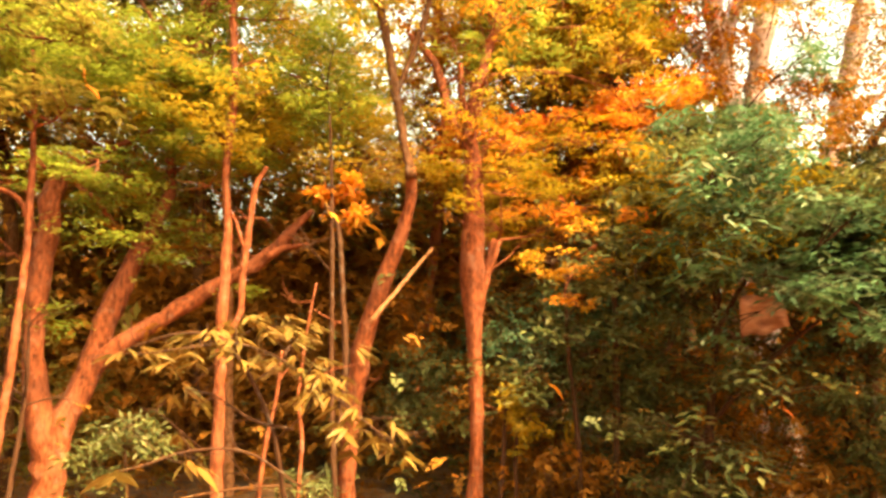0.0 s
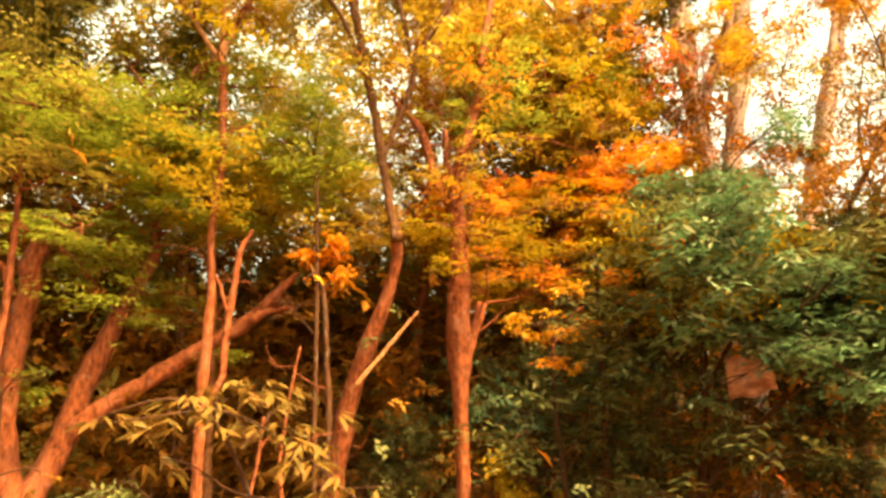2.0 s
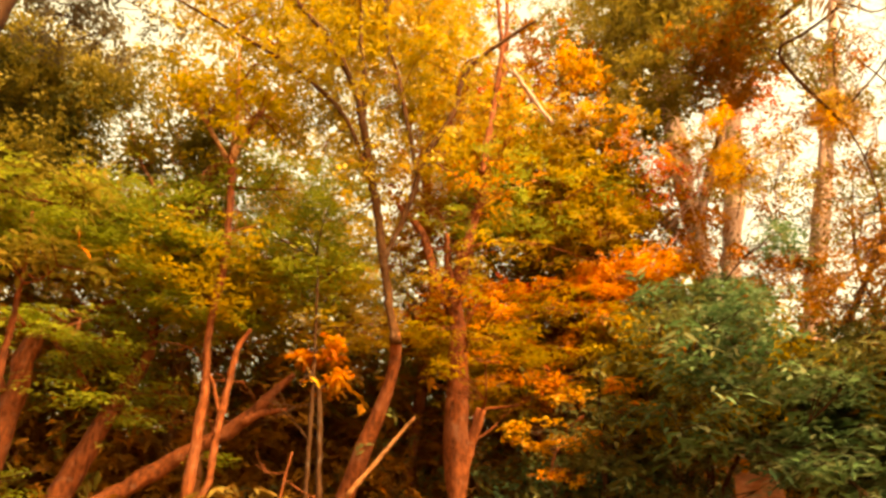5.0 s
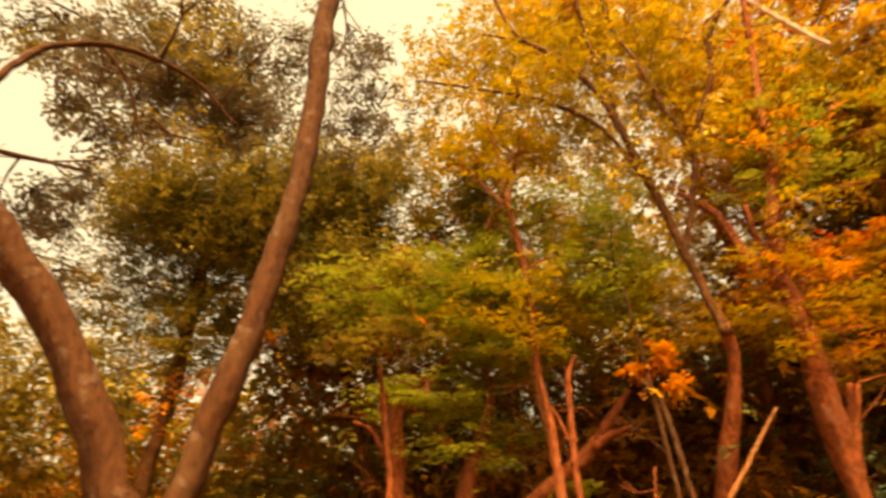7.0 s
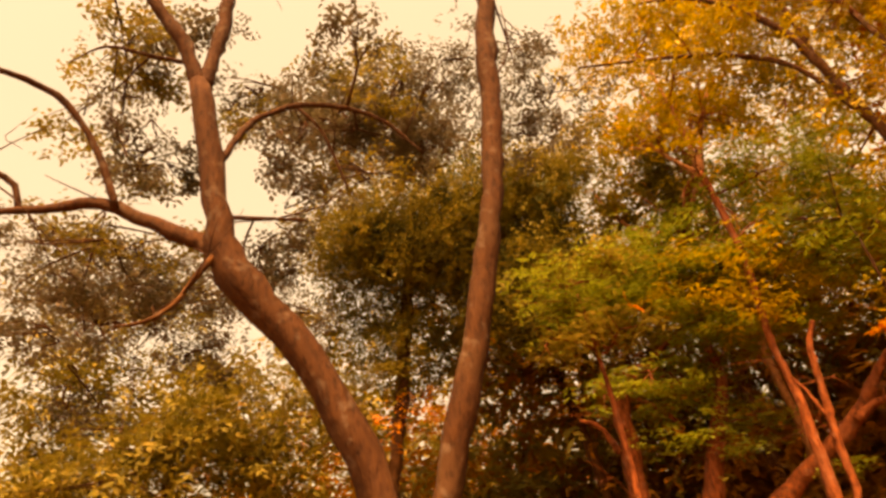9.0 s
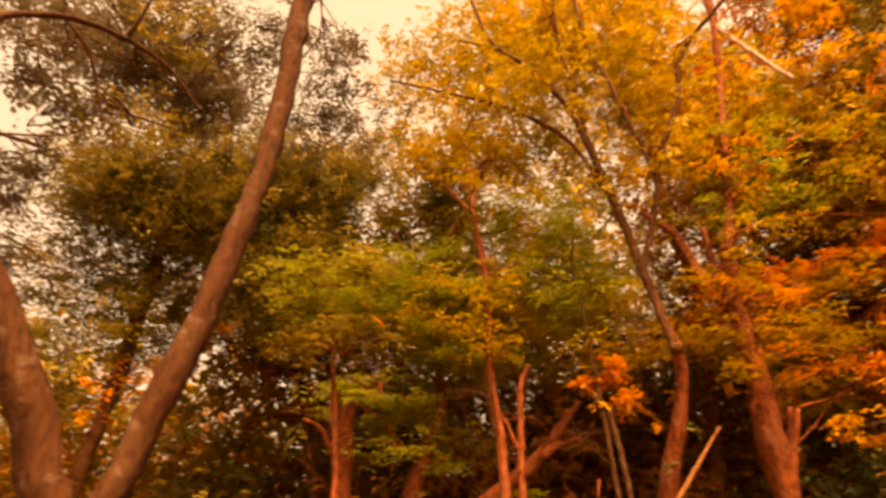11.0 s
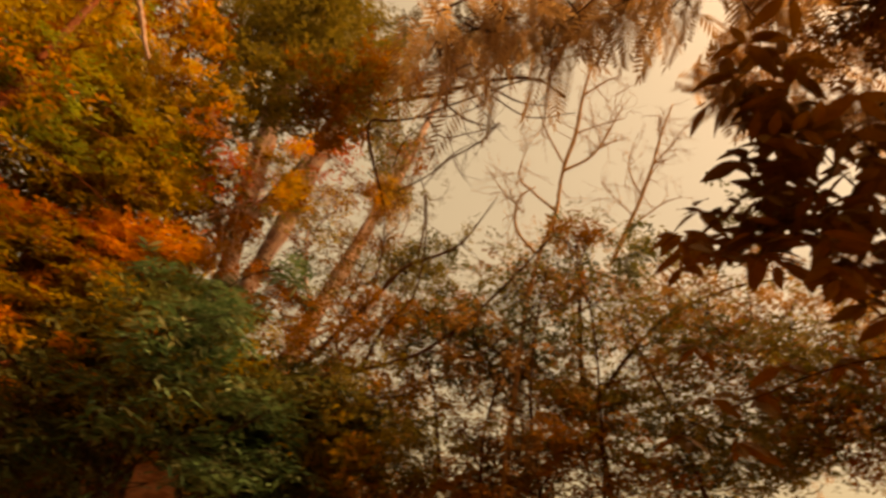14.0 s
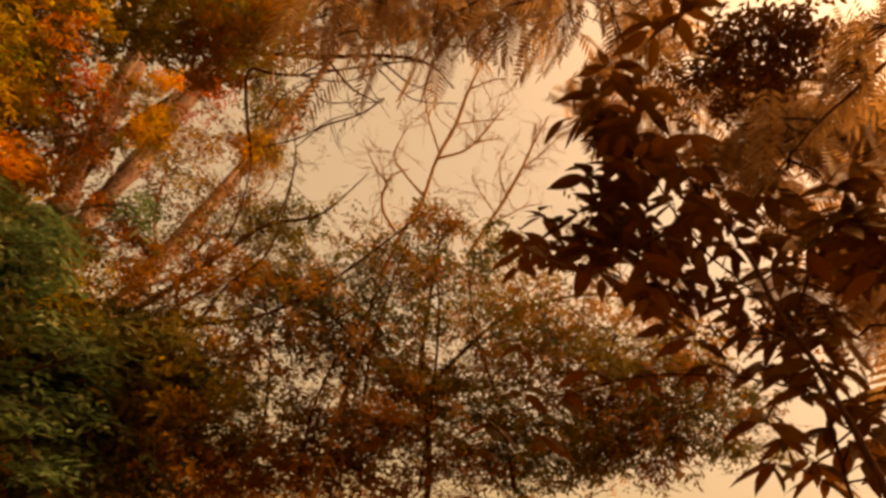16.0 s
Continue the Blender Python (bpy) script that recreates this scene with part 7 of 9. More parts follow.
leftshrub = Plant('shrub', (-2.44, 5.48, 0.00), 'dark', 'low green shrub at the foot of the forked tree', 'shrub', 'shrubs')
leftshrub.stem('stem', [(-2.44, 5.48, -0.12, 0.024), (-2.44, 5.48, 0.06, 0.018), (-2.50, 5.46, 0.57, 0.016), (-2.54, 5.43, 0.96, 0.011)], 14)
leftshrub.foliage('bottle', 'dash', (-2.54, 5.43, 0.98), (0.32, 0.32, 0.14), 59)
leftshrub.foliage('bottle', 'dash', (-2.68, 5.37, 0.80), (0.27, 0.27, 0.13), 29)
leftshrub.foliage('bottle', 'dash', (-1.18, 5.88, 0.58), (0.24, 0.25, 0.14), 48)
leftshrub.foliage('bottle', 'dash', (-2.44, 5.48, 1.09), (0.23, 0.25, 0.09), 17)
leftshrub.sprout(14).done()

bare = Plant('tree', (5.54, 4.27, 0.00), 'dead', 'bare slender tree with upswept dead twigs', 'tree', 'woodland trees')
bare.stem('trunk', [(5.54, 4.27, -0.12, 0.037), (5.56, 4.26, 1.87, 0.029), (5.57, 4.24, 3.87, 0.027), (5.57, 4.23, 4.56, 0.025), (5.62, 4.17, 5.27, 0.023), (5.71, 4.05, 5.89, 0.024), (5.73, 4.02, 6.53, 0.022), (5.80, 3.92, 7.14, 0.026), (5.83, 3.88, 7.78, 0.019), (5.88, 3.79, 8.42, 0.012)], 14)
bare.stem('branch', [(5.73, 4.02, 6.53, 0.018), (5.94, 3.71, 6.84, 0.015), (6.10, 3.44, 7.58, 0.008)], bark='dead')
bare.stem('branch', [(5.71, 4.05, 5.94, 0.017), (5.52, 4.31, 6.21, 0.014), (5.41, 4.44, 6.42, 0.011), (5.44, 4.40, 6.91, 0.007)], bark='dead')
bare.stem('branch', [(5.74, 4.01, 6.63, 0.014), (5.59, 4.21, 7.11, 0.011), (5.49, 4.34, 7.55, 0.008)], bark='dead')
bare.stem('branch', [(5.80, 3.92, 7.14, 0.011), (5.97, 3.66, 7.30, 0.008), (6.11, 3.41, 7.39, 0.006)], bark='dead')
bare.stem('branch', [(5.60, 4.20, 5.33, 0.020), (5.44, 4.41, 5.65, 0.017), (5.43, 4.42, 6.07, 0.014), (5.55, 4.27, 6.28, 0.007)], bark='dead')
bare.stem('branch', [(5.42, 4.43, 5.98, 0.010), (5.29, 4.58, 6.16, 0.007), (5.12, 4.77, 6.51, 0.005)], bark='dead')
bare.stem('branch', [(5.83, 3.88, 7.78, 0.012), (5.97, 3.65, 8.03, 0.008), (6.08, 3.46, 8.13, 0.004)], bark='dead')
bare.stem('branch', [(5.90, 3.77, 6.82, 0.009), (6.04, 3.54, 7.00, 0.007), (6.14, 3.35, 7.08, 0.004)], bark='dead')
bare.stem('branch', [(6.08, 3.47, 5.28, 0.027), (6.15, 3.34, 5.72, 0.024), (6.22, 3.20, 6.18, 0.021), (6.28, 3.09, 6.66, 0.018), (6.33, 3.00, 7.16, 0.015), (6.38, 2.89, 7.58, 0.008)], bark='dead')
bare.stem('branch', [(6.28, 3.09, 6.66, 0.011), (6.40, 2.84, 7.00, 0.007)], bark='dead')
bare.stem('branch', [(6.22, 3.20, 6.18, 0.011), (6.15, 3.34, 6.59, 0.007), (6.17, 3.30, 6.98, 0.006)], bark='dead')
bare.stem('branch', [(6.15, 3.34, 5.72, 0.010), (6.33, 2.99, 6.07, 0.007), (6.41, 2.81, 6.15, 0.004)], bark='dead')
bare.stem('branch', [(6.31, 3.03, 6.95, 0.007), (6.31, 3.03, 7.39, 0.006)], bark='dead')
bare.stem('branch', [(6.18, 3.28, 5.91, 0.009), (6.07, 3.49, 6.19, 0.007), (5.99, 3.62, 6.41, 0.005)], bark='dead')
bare.sprout(150, 0.55, 0.007).done()

arch = Plant('tree', (3.96, 6.41, 0.00), 'dark', 'slender dark tree leaning out with small brown leaves', 'tree', 'woodland trees')
arch.stem('trunk', [(3.96, 6.41, -0.12, 0.043), (4.05, 6.33, 1.62, 0.034), (4.14, 6.25, 3.37, 0.032), (4.40, 6.07, 4.08, 0.031), (4.70, 5.84, 4.69, 0.029), (4.92, 5.66, 5.16, 0.027), (5.22, 5.39, 5.43, 0.021), (5.39, 5.21, 5.67, 0.014), (5.62, 4.96, 6.38, 0.007)], 14)
arch.stem('branch', [(5.00, 5.59, 5.26, 0.014), (5.00, 5.59, 5.79, 0.011), (4.93, 5.65, 6.29, 0.009), (4.77, 5.78, 6.76, 0.006)])
arch.stem('branch', [(4.61, 5.92, 4.50, 0.016), (4.66, 5.88, 4.98, 0.013), (4.64, 5.89, 5.47, 0.010), (4.57, 5.94, 5.95, 0.007)])
arch.stem('branch', [(4.60, 5.27, 6.05, 0.007), (4.76, 5.13, 6.48, 0.011), (5.04, 4.86, 6.88, 0.011), (5.18, 4.71, 7.23, 0.015)])
arch.foliage('moss', 'oval', (4.24, 7.48, 8.54), (0.94, 0.94, 0.60), 324, 1.20)
arch.foliage('moss', 'oval', (3.47, 7.87, 8.12), (0.89, 0.89, 0.48), 172, 1.20)
arch.foliage('moss', 'oval', (4.53, 7.31, 9.09), (0.80, 0.80, 0.53), 197, 1.20)
arch.foliage('moss', 'small', (4.95, 5.64, 5.08), (0.54, 0.54, 0.20), 27)
arch.foliage('umber', 'small', (4.59, 5.93, 4.55), (0.45, 0.45, 0.26), 28)
arch.foliage('moss', 'small', (5.38, 5.22, 5.60), (0.42, 0.42, 0.18), 18)
arch.foliage('umber', 'small', (4.28, 6.16, 4.01), (0.43, 0.43, 0.24), 30)
arch.foliage('moss', 'small', (5.26, 5.34, 4.86), (0.61, 0.61, 0.27), 54)
arch.foliage('umber', 'small', (5.07, 5.53, 4.15), (0.77, 0.77, 0.26), 97)
arch.foliage('moss', 'small', (4.24, 6.18, 3.72), (0.59, 0.59, 0.30), 87)
arch.stem('branch', [(3.46, 5.80, 3.02, 0.030), (3.72, 5.60, 3.25, 0.026), (4.23, 5.18, 3.52, 0.022), (4.64, 4.73, 3.83, 0.017), (4.89, 4.20, 4.38, 0.013), (5.00, 3.56, 5.04, 0.009)])
arch.stem('branch', [(4.23, 5.18, 3.52, 0.014), (4.25, 4.99, 3.96, 0.012), (4.34, 4.73, 4.34, 0.010), (4.19, 4.54, 4.84, 0.008), (3.95, 4.40, 5.29, 0.006)])
arch.stem('branch', [(4.64, 4.73, 3.83, 0.012), (5.01, 4.36, 3.86, 0.010), (5.16, 4.02, 4.19, 0.007), (5.36, 3.64, 4.40, 0.005)])
arch.stem('branch', [(4.70, 6.14, 6.09, 0.022), (4.04, 5.84, 6.56, 0.020), (3.79, 5.56, 6.63, 0.018), (3.84, 5.23, 6.53, 0.016), (3.92, 4.83, 6.46, 0.014), (4.00, 4.33, 6.48, 0.013), (4.03, 3.88, 6.45, 0.011), (4.07, 3.39, 6.41, 0.009), (4.14, 2.98, 6.27, 0.007)])
arch.stem('branch', [(3.81, 4.67, 6.31, 0.010), (3.78, 4.24, 6.44, 0.007), (3.64, 3.93, 6.50, 0.004)])
arch.stem('branch', [(4.17, 4.04, 6.63, 0.010), (4.02, 3.72, 6.69, 0.007), (3.91, 3.39, 6.73, 0.004)])
arch.stem('branch', [(3.81, 4.67, 6.31, 0.010), (3.99, 4.33, 6.30, 0.008), (4.04, 4.06, 6.30, 0.006), (4.04, 3.78, 6.34, 0.004)])
arch.stem('branch', [(4.22, 3.99, 6.63, 0.010), (4.52, 3.63, 6.36, 0.007), (4.67, 3.12, 6.30, 0.004)])
arch.stem('branch', [(3.91, 5.03, 5.83, 0.010), (3.76, 4.72, 5.96, 0.007), (3.73, 4.29, 6.11, 0.004)])
arch.stem('branch', [(3.90, 4.59, 6.32, 0.010), (4.06, 4.46, 6.11, 0.008), (4.20, 4.10, 6.13, 0.006), (4.28, 3.78, 6.13, 0.004)])
arch.stem('branch', [(4.06, 5.11, 5.58, 0.010), (4.17, 4.71, 5.74, 0.008), (4.18, 4.32, 5.93, 0.006), (4.23, 3.99, 5.99, 0.004)])
arch.foliage('umber', 'small', (3.70, 6.64, 4.70), (0.42, 0.42, 0.32), 27, 1.20, twigs=2)
arch.foliage('moss', 'small', (4.24, 6.14, 5.09), (0.35, 0.35, 0.28), 20, 1.20, twigs=2)
arch.foliage('deep', 'small', (4.29, 6.60, 4.01), (0.42, 0.42, 0.32), 27, 1.20, twigs=2)
arch.foliage('umber', 'small', (5.28, 5.65, 4.58), (0.42, 0.42, 0.28), 55, 1.20, twigs=4)
arch.foliage('deep', 'small', (3.21, 6.76, 4.91), (0.42, 0.42, 0.28), 20, 1.20, twigs=2)
arch.foliage('moss', 'small', (5.40, 5.24, 5.10), (0.35, 0.35, 0.28), 40, 1.20, twigs=4)
arch.foliage('moss', 'small', (3.48, 7.09, 3.74), (0.35, 0.35, 0.42), 60, 1.20, twigs=4)
arch.foliage('umber', 'small', (3.69, 6.82, 5.32), (0.44, 0.44, 0.31), 33, 1.25, twigs=2)
arch.foliage('deep', 'small', (4.76, 6.03, 5.59), (0.44, 0.44, 0.31), 33, 1.25, twigs=2)
arch.foliage('umber', 'small', (3.97, 7.02, 4.60), (0.44, 0.44, 0.31), 33, 1.25, twigs=2)
arch.foliage('deep', 'small', (4.75, 6.42, 4.91), (0.44, 0.44, 0.31), 33, 1.25, twigs=2)
arch.foliage('moss', 'small', (5.23, 5.87, 5.28), (0.44, 0.44, 0.31), 75, 1.25, twigs=5)
arch.foliage('bottle', 'small', (4.45, 6.85, 4.38), (0.44, 0.44, 0.31), 33, 1.25, twigs=2)
arch.foliage('moss', 'small', (5.35, 5.92, 5.01), (0.44, 0.44, 0.31), 75, 1.25, twigs=5)
arch.foliage('umber', 'small', (5.84, 5.55, 4.91), (0.44, 0.44, 0.31), 75, 1.25, twigs=5)
arch.foliage('bottle', 'small', (5.32, 5.69, 5.45), (0.44, 0.44, 0.31), 75, 1.25, twigs=5)
arch.foliage('deep', 'small', (3.95, 7.38, 3.56), (0.44, 0.44, 0.31), 75, 1.25, twigs=5)
arch.sprout(60).done()

thicket = Plant('shrub', (6.64, 3.50, 0.00), 'dark', 'tangled thicket of small brown-green leaves against the sky', 'shrub', 'shrubs')
thicket.stem('stem', [(6.64, 3.50, -0.12, 0.047), (6.61, 3.54, 1.15, 0.037), (6.59, 3.59, 2.41, 0.035), (6.51, 3.73, 3.25, 0.034), (6.38, 3.94, 3.97, 0.029), (6.33, 4.02, 4.82, 0.024), (6.30, 4.06, 5.61, 0.014)], 14)
thicket.stem('branch', [(6.46, 3.80, 3.48, 0.025), (5.99, 4.52, 4.05, 0.023), (5.56, 5.03, 4.42, 0.020), (5.13, 5.47, 4.63, 0.013)])
thicket.stem('branch', [(6.43, 3.86, 3.72, 0.025), (6.75, 3.27, 4.74, 0.024), (7.04, 2.58, 5.19, 0.017), (7.24, 1.95, 5.30, 0.014)])
thicket.foliage('moss', 'small', (6.19, 4.06, 5.80), (0.43, 0.43, 0.43), 82, 1.15)
thicket.foliage('moss', 'small', (5.85, 4.53, 5.27), (0.62, 0.62, 0.35), 96, 1.15)
thicket.foliage('moss', 'small', (6.61, 3.32, 5.60), (0.49, 0.49, 0.35), 62, 1.15)
thicket.foliage('moss', 'small', (6.37, 3.77, 4.99), (0.61, 0.61, 0.34), 93, 1.15)
thicket.foliage('moss', 'small', (5.60, 4.84, 4.73), (0.53, 0.53, 0.33), 79, 1.15)
thicket.foliage('moss', 'small', (6.76, 3.01, 4.89), (0.67, 0.67, 0.34), 80, 1.15)
thicket.foliage('moss', 'small', (6.92, 2.62, 4.40), (0.71, 0.71, 0.39), 97, 1.15)
thicket.foliage('moss', 'small', (7.23, 1.57, 3.93), (0.84, 0.84, 0.60), 157, 1.15)
thicket.foliage('moss', 'small', (5.24, 5.23, 2.58), (0.62, 0.62, 0.28), 39, 1.15)
thicket.foliage('moss', 'small', (5.15, 5.32, 3.32), (0.36, 0.36, 0.42), 33, 1.15)
thicket.foliage('moss', 'small', (6.42, 3.68, 3.04), (1.20, 1.20, 0.36), 114, 1.15)
thicket.foliage('moss', 'small', (4.64, 5.76, 3.09), (0.57, 0.57, 0.57), 117, 1.15)
thicket.foliage('moss', 'small', (7.03, 2.32, 3.55), (0.66, 0.66, 0.42), 62, 1.15)
thicket.foliage('moss', 'small', (7.31, 1.14, 4.37), (0.61, 0.61, 0.61), 147, 1.15)
thicket.foliage('moss', 'small', (5.14, 5.32, 4.48), (0.58, 0.58, 0.32), 58, 1.15)
thicket.foliage('moss', 'small', (4.72, 5.70, 3.97), (0.55, 0.55, 0.37), 63, 1.15)
thicket.foliage('moss', 'small', (7.14, 1.93, 4.67), (0.71, 0.71, 0.45), 140, 1.15)
thicket.foliage('moss', 'small', (7.36, 0.74, 3.70), (0.51, 0.51, 0.28), 38, 1.15)
thicket.foliage('bottle', 'oval', (5.86, 4.84, 4.27), (1.00, 1.00, 0.40), 312)
thicket.foliage('tan', 'oval', (6.21, 4.39, 3.74), (1.09, 1.09, 0.58), 499)
thicket.foliage('tan', 'oval', (5.95, 4.72, 3.04), (0.86, 0.86, 0.49), 330)
thicket.foliage('moss', 'oval', (6.75, 3.50, 4.43), (0.87, 0.87, 0.47), 193)
thicket.foliage('moss', 'oval', (6.71, 3.56, 3.59), (1.02, 1.02, 0.57), 274)
thicket.foliage('bottle', 'oval', (4.32, 6.26, 2.75), (0.95, 0.95, 0.73), 1364)
thicket.foliage('bottle', 'oval', (3.88, 6.54, 3.14), (0.84, 0.84, 0.51), 781)
thicket.foliage('bottle', 'oval', (4.31, 6.26, 2.13), (1.07, 1.07, 0.43), 955)
thicket.foliage('deep', 'oval', (5.23, 5.51, 2.37), (0.97, 0.97, 0.29), 282)
thicket.foliage('deep', 'oval', (5.97, 4.71, 2.62), (1.19, 1.19, 0.30), 360)
thicket.foliage('bottle', 'oval', (4.56, 6.08, 3.42), (0.54, 0.54, 0.42), 176)
thicket.foliage('moss', 'oval', (7.02, 2.92, 3.24), (0.80, 0.80, 0.37), 161)
thicket.foliage('bottle', 'oval', (6.15, 3.93, 5.43), (0.63, 0.63, 0.35), 93, 0.80)
thicket.foliage('deep', 'oval', (5.82, 4.40, 4.93), (0.67, 0.67, 0.34), 117, 0.80)
thicket.foliage('tan', 'oval', (5.58, 4.71, 4.42), (0.58, 0.58, 0.32), 97, 0.80)
thicket.foliage('moss', 'oval', (6.57, 3.19, 5.09), (0.54, 0.54, 0.34), 94, 0.80)
thicket.foliage('moss', 'oval', (6.14, 3.95, 4.42), (0.78, 0.78, 0.39), 110, 0.80)
thicket.foliage('deep', 'oval', (6.75, 2.78, 4.46), (0.71, 0.71, 0.39), 165, 0.80)
thicket.foliage('bottle', 'oval', (7.04, 1.91, 4.22), (0.68, 0.68, 0.43), 100, 0.80)
thicket.foliage('moss', 'oval', (5.21, 5.12, 3.95), (0.56, 0.56, 0.37), 89, 0.80)
thicket.foliage('moss', 'oval', (7.22, 1.10, 3.97), (0.64, 0.64, 0.47), 123, 0.80)
thicket.foliage('tan', 'oval', (6.54, 3.25, 3.81), (0.93, 0.93, 0.43), 167, 0.80)
thicket.foliage('tan', 'oval', (6.06, 4.07, 3.13), (0.89, 0.89, 0.36), 115, 0.80)
thicket.foliage('moss', 'oval', (7.00, 2.06, 3.45), (0.88, 0.88, 0.35), 66, 0.80)
thicket.foliage('olive', 'tiny', (6.06, 4.24, 4.99), (0.61, 0.61, 0.34), 100, 1.10)
thicket.foliage('olive', 'tiny', (6.55, 3.45, 4.63), (0.67, 0.67, 0.40), 109, 1.10)
thicket.foliage('olive', 'tiny', (5.86, 4.52, 3.86), (0.70, 0.70, 0.38), 108, 1.10)
thicket.foliage('olive', 'tiny', (7.25, 1.51, 4.66), (0.50, 0.50, 0.38), 78, 1.10)
thicket.foliage('orange', 'tiny', (6.24, 3.98, 5.16), (0.35, 0.35, 0.28), 35, 1.10)
thicket.foliage('orange', 'tiny', (7.24, 1.53, 5.00), (0.26, 0.26, 0.19), 18, 1.10)
thicket.foliage('orange', 'tiny', (6.64, 3.27, 4.98), (0.20, 0.25, 0.14), 8, 1.10)
thicket.foliage('fern', 'tiny', (8.16, 1.98, 4.67), (1.13, 1.13, 0.78), 131, 1.20)
thicket.foliage('fern', 'tiny', (7.73, 3.29, 5.22), (0.99, 0.99, 0.53), 130, 1.20)
thicket.foliage('fern', 'tiny', (5.71, 6.16, 3.87), (0.48, 0.48, 0.76), 114, 1.20)
thicket.foliage('fern', 'tiny', (7.97, 2.66, 3.69), (0.95, 0.95, 0.41), 72, 1.20)
thicket.foliage('fern', 'tiny', (6.89, 4.80, 5.84), (1.11, 1.11, 0.40), 110, 1.20)
thicket.foliage('moss', 'small', (6.38, 2.36, 4.31), (0.61, 0.61, 0.50), 61, 1.15)
thicket.foliage('moss', 'small', (6.60, 1.64, 3.96), (0.62, 0.62, 0.52), 63, 1.15)
thicket.foliage('moss', 'small', (6.33, 2.48, 3.40), (0.58, 0.58, 0.47), 47, 1.15)
thicket.foliage('moss', 'small', (6.56, 1.79, 3.24), (0.59, 0.59, 0.35), 35, 1.15)
thicket.foliage('moss', 'small', (6.69, 1.20, 4.49), (0.47, 0.47, 0.47), 37, 1.15)
thicket.foliage('moss', 'small', (6.68, 1.28, 3.46), (0.43, 0.43, 0.43), 32, 1.15)
thicket.foliage('deep', 'oval', (6.66, 2.16, 3.92), (0.55, 0.55, 0.44), 85, 0.80)
thicket.foliage('tan', 'oval', (6.81, 1.60, 3.61), (0.56, 0.56, 0.46), 122, 0.80)
thicket.foliage('moss', 'oval', (6.58, 2.38, 3.15), (0.63, 0.63, 0.31), 94, 0.80)
thicket.foliage('tan', 'small', (6.08, 1.61, 4.31), (0.68, 0.68, 0.34), 56, 1.10)
thicket.foliage('deep', 'small', (6.48, 0.97, 3.71), (0.62, 0.62, 0.45), 72, 1.10)
thicket.foliage('tan', 'small', (6.48, 1.55, 3.29), (0.68, 0.68, 0.28), 56, 1.10)
thicket.foliage('bottle', 'small', (5.96, 2.18, 4.11), (0.51, 0.51, 0.45), 48, 1.10)
thicket.foliage('deep', 'small', (6.25, -0.18, 4.53), (0.51, 0.51, 0.34), 32, 1.10)
thicket.foliage('tan', 'small', (5.70, 2.38, 4.47), (0.62, 0.62, 0.28), 48, 1.10)
thicket.foliage('tan', 'small', (5.39, 3.09, 4.31), (0.68, 0.68, 0.34), 56, 1.10)
thicket.foliage('deep', 'small', (6.29, 0.66, 4.31), (0.45, 0.45, 0.34), 40, 1.10)
thicket.foliage('bottle', 'small', (4.90, 3.75, 4.31), (0.62, 0.62, 0.34), 64, 1.10)
thicket.foliage('tan', 'small', (4.58, 4.33, 3.89), (0.62, 0.62, 0.28), 56, 1.10)
thicket.foliage('tan', 'small', (5.16, 3.97, 3.34), (0.68, 0.68, 0.51), 72, 1.10)
thicket.foliage('moss', 'small', (4.19, 4.93, 3.21), (0.51, 0.51, 0.51), 64, 1.10)
thicket.foliage('deep', 'small', (4.35, 4.97, 2.53), (0.45, 0.45, 0.34), 40, 1.10)
thicket.foliage('deep', 'small', (5.75, 3.31, 3.04), (0.79, 0.79, 0.34), 72, 1.10)
thicket.foliage('tan', 'small', (6.20, 1.99, 4.74), (0.60, 0.60, 0.36), 90, 1.15)
thicket.foliage('tan', 'small', (6.56, 1.34, 4.42), (0.60, 0.60, 0.42), 110, 1.15)
thicket.foliage('bottle', 'small', (6.89, 0.78, 3.87), (0.54, 0.54, 0.48), 120, 1.15)
thicket.foliage('deep', 'small', (6.78, 1.45, 3.78), (0.60, 0.60, 0.42), 110, 1.15)
thicket.foliage('moss', 'small', (6.66, 2.19, 3.44), (0.66, 0.66, 0.36), 110, 1.15)
thicket.foliage('deep', 'small', (6.69, 0.26, 4.51), (0.54, 0.54, 0.36), 80, 1.15)
thicket.foliage('moss', 'small', (6.99, 0.94, 3.45), (0.66, 0.66, 0.30), 100, 1.15)
thicket.foliage('bottle', 'small', (5.94, 1.86, 5.27), (0.48, 0.48, 0.30), 60, 1.15)
thicket.foliage('deep', 'small', (3.69, 5.56, 3.78), (0.60, 0.60, 0.30), 90, 1.15)
thicket.foliage('deep', 'small', (4.09, 5.16, 4.13), (0.54, 0.54, 0.36), 90, 1.15)
thicket.foliage('bottle', 'small', (3.84, 5.68, 3.14), (0.48, 0.48, 0.36), 90, 1.15)
thicket.foliage('deep', 'small', (4.46, 4.84, 4.21), (0.48, 0.48, 0.30), 70, 1.15)
thicket.foliage('deep', 'small', (5.21, 3.36, 5.17), (0.30, 0.30, 0.24), 60, 1.15)
thicket.foliage('bottle', 'small', (5.57, 2.96, 5.02), (0.36, 0.36, 0.30), 70, 1.15)
thicket.stem('branch', [(5.80, 3.93, 2.54, 0.018), (5.51, 3.98, 3.48, 0.014), (5.28, 3.83, 4.26, 0.010), (5.06, 3.57, 4.94, 0.005)])
thicket.stem('branch', [(6.12, 3.44, 2.59, 0.018), (5.90, 3.41, 3.55, 0.014), (5.55, 3.36, 4.40, 0.010), (5.08, 3.42, 5.09, 0.005)])
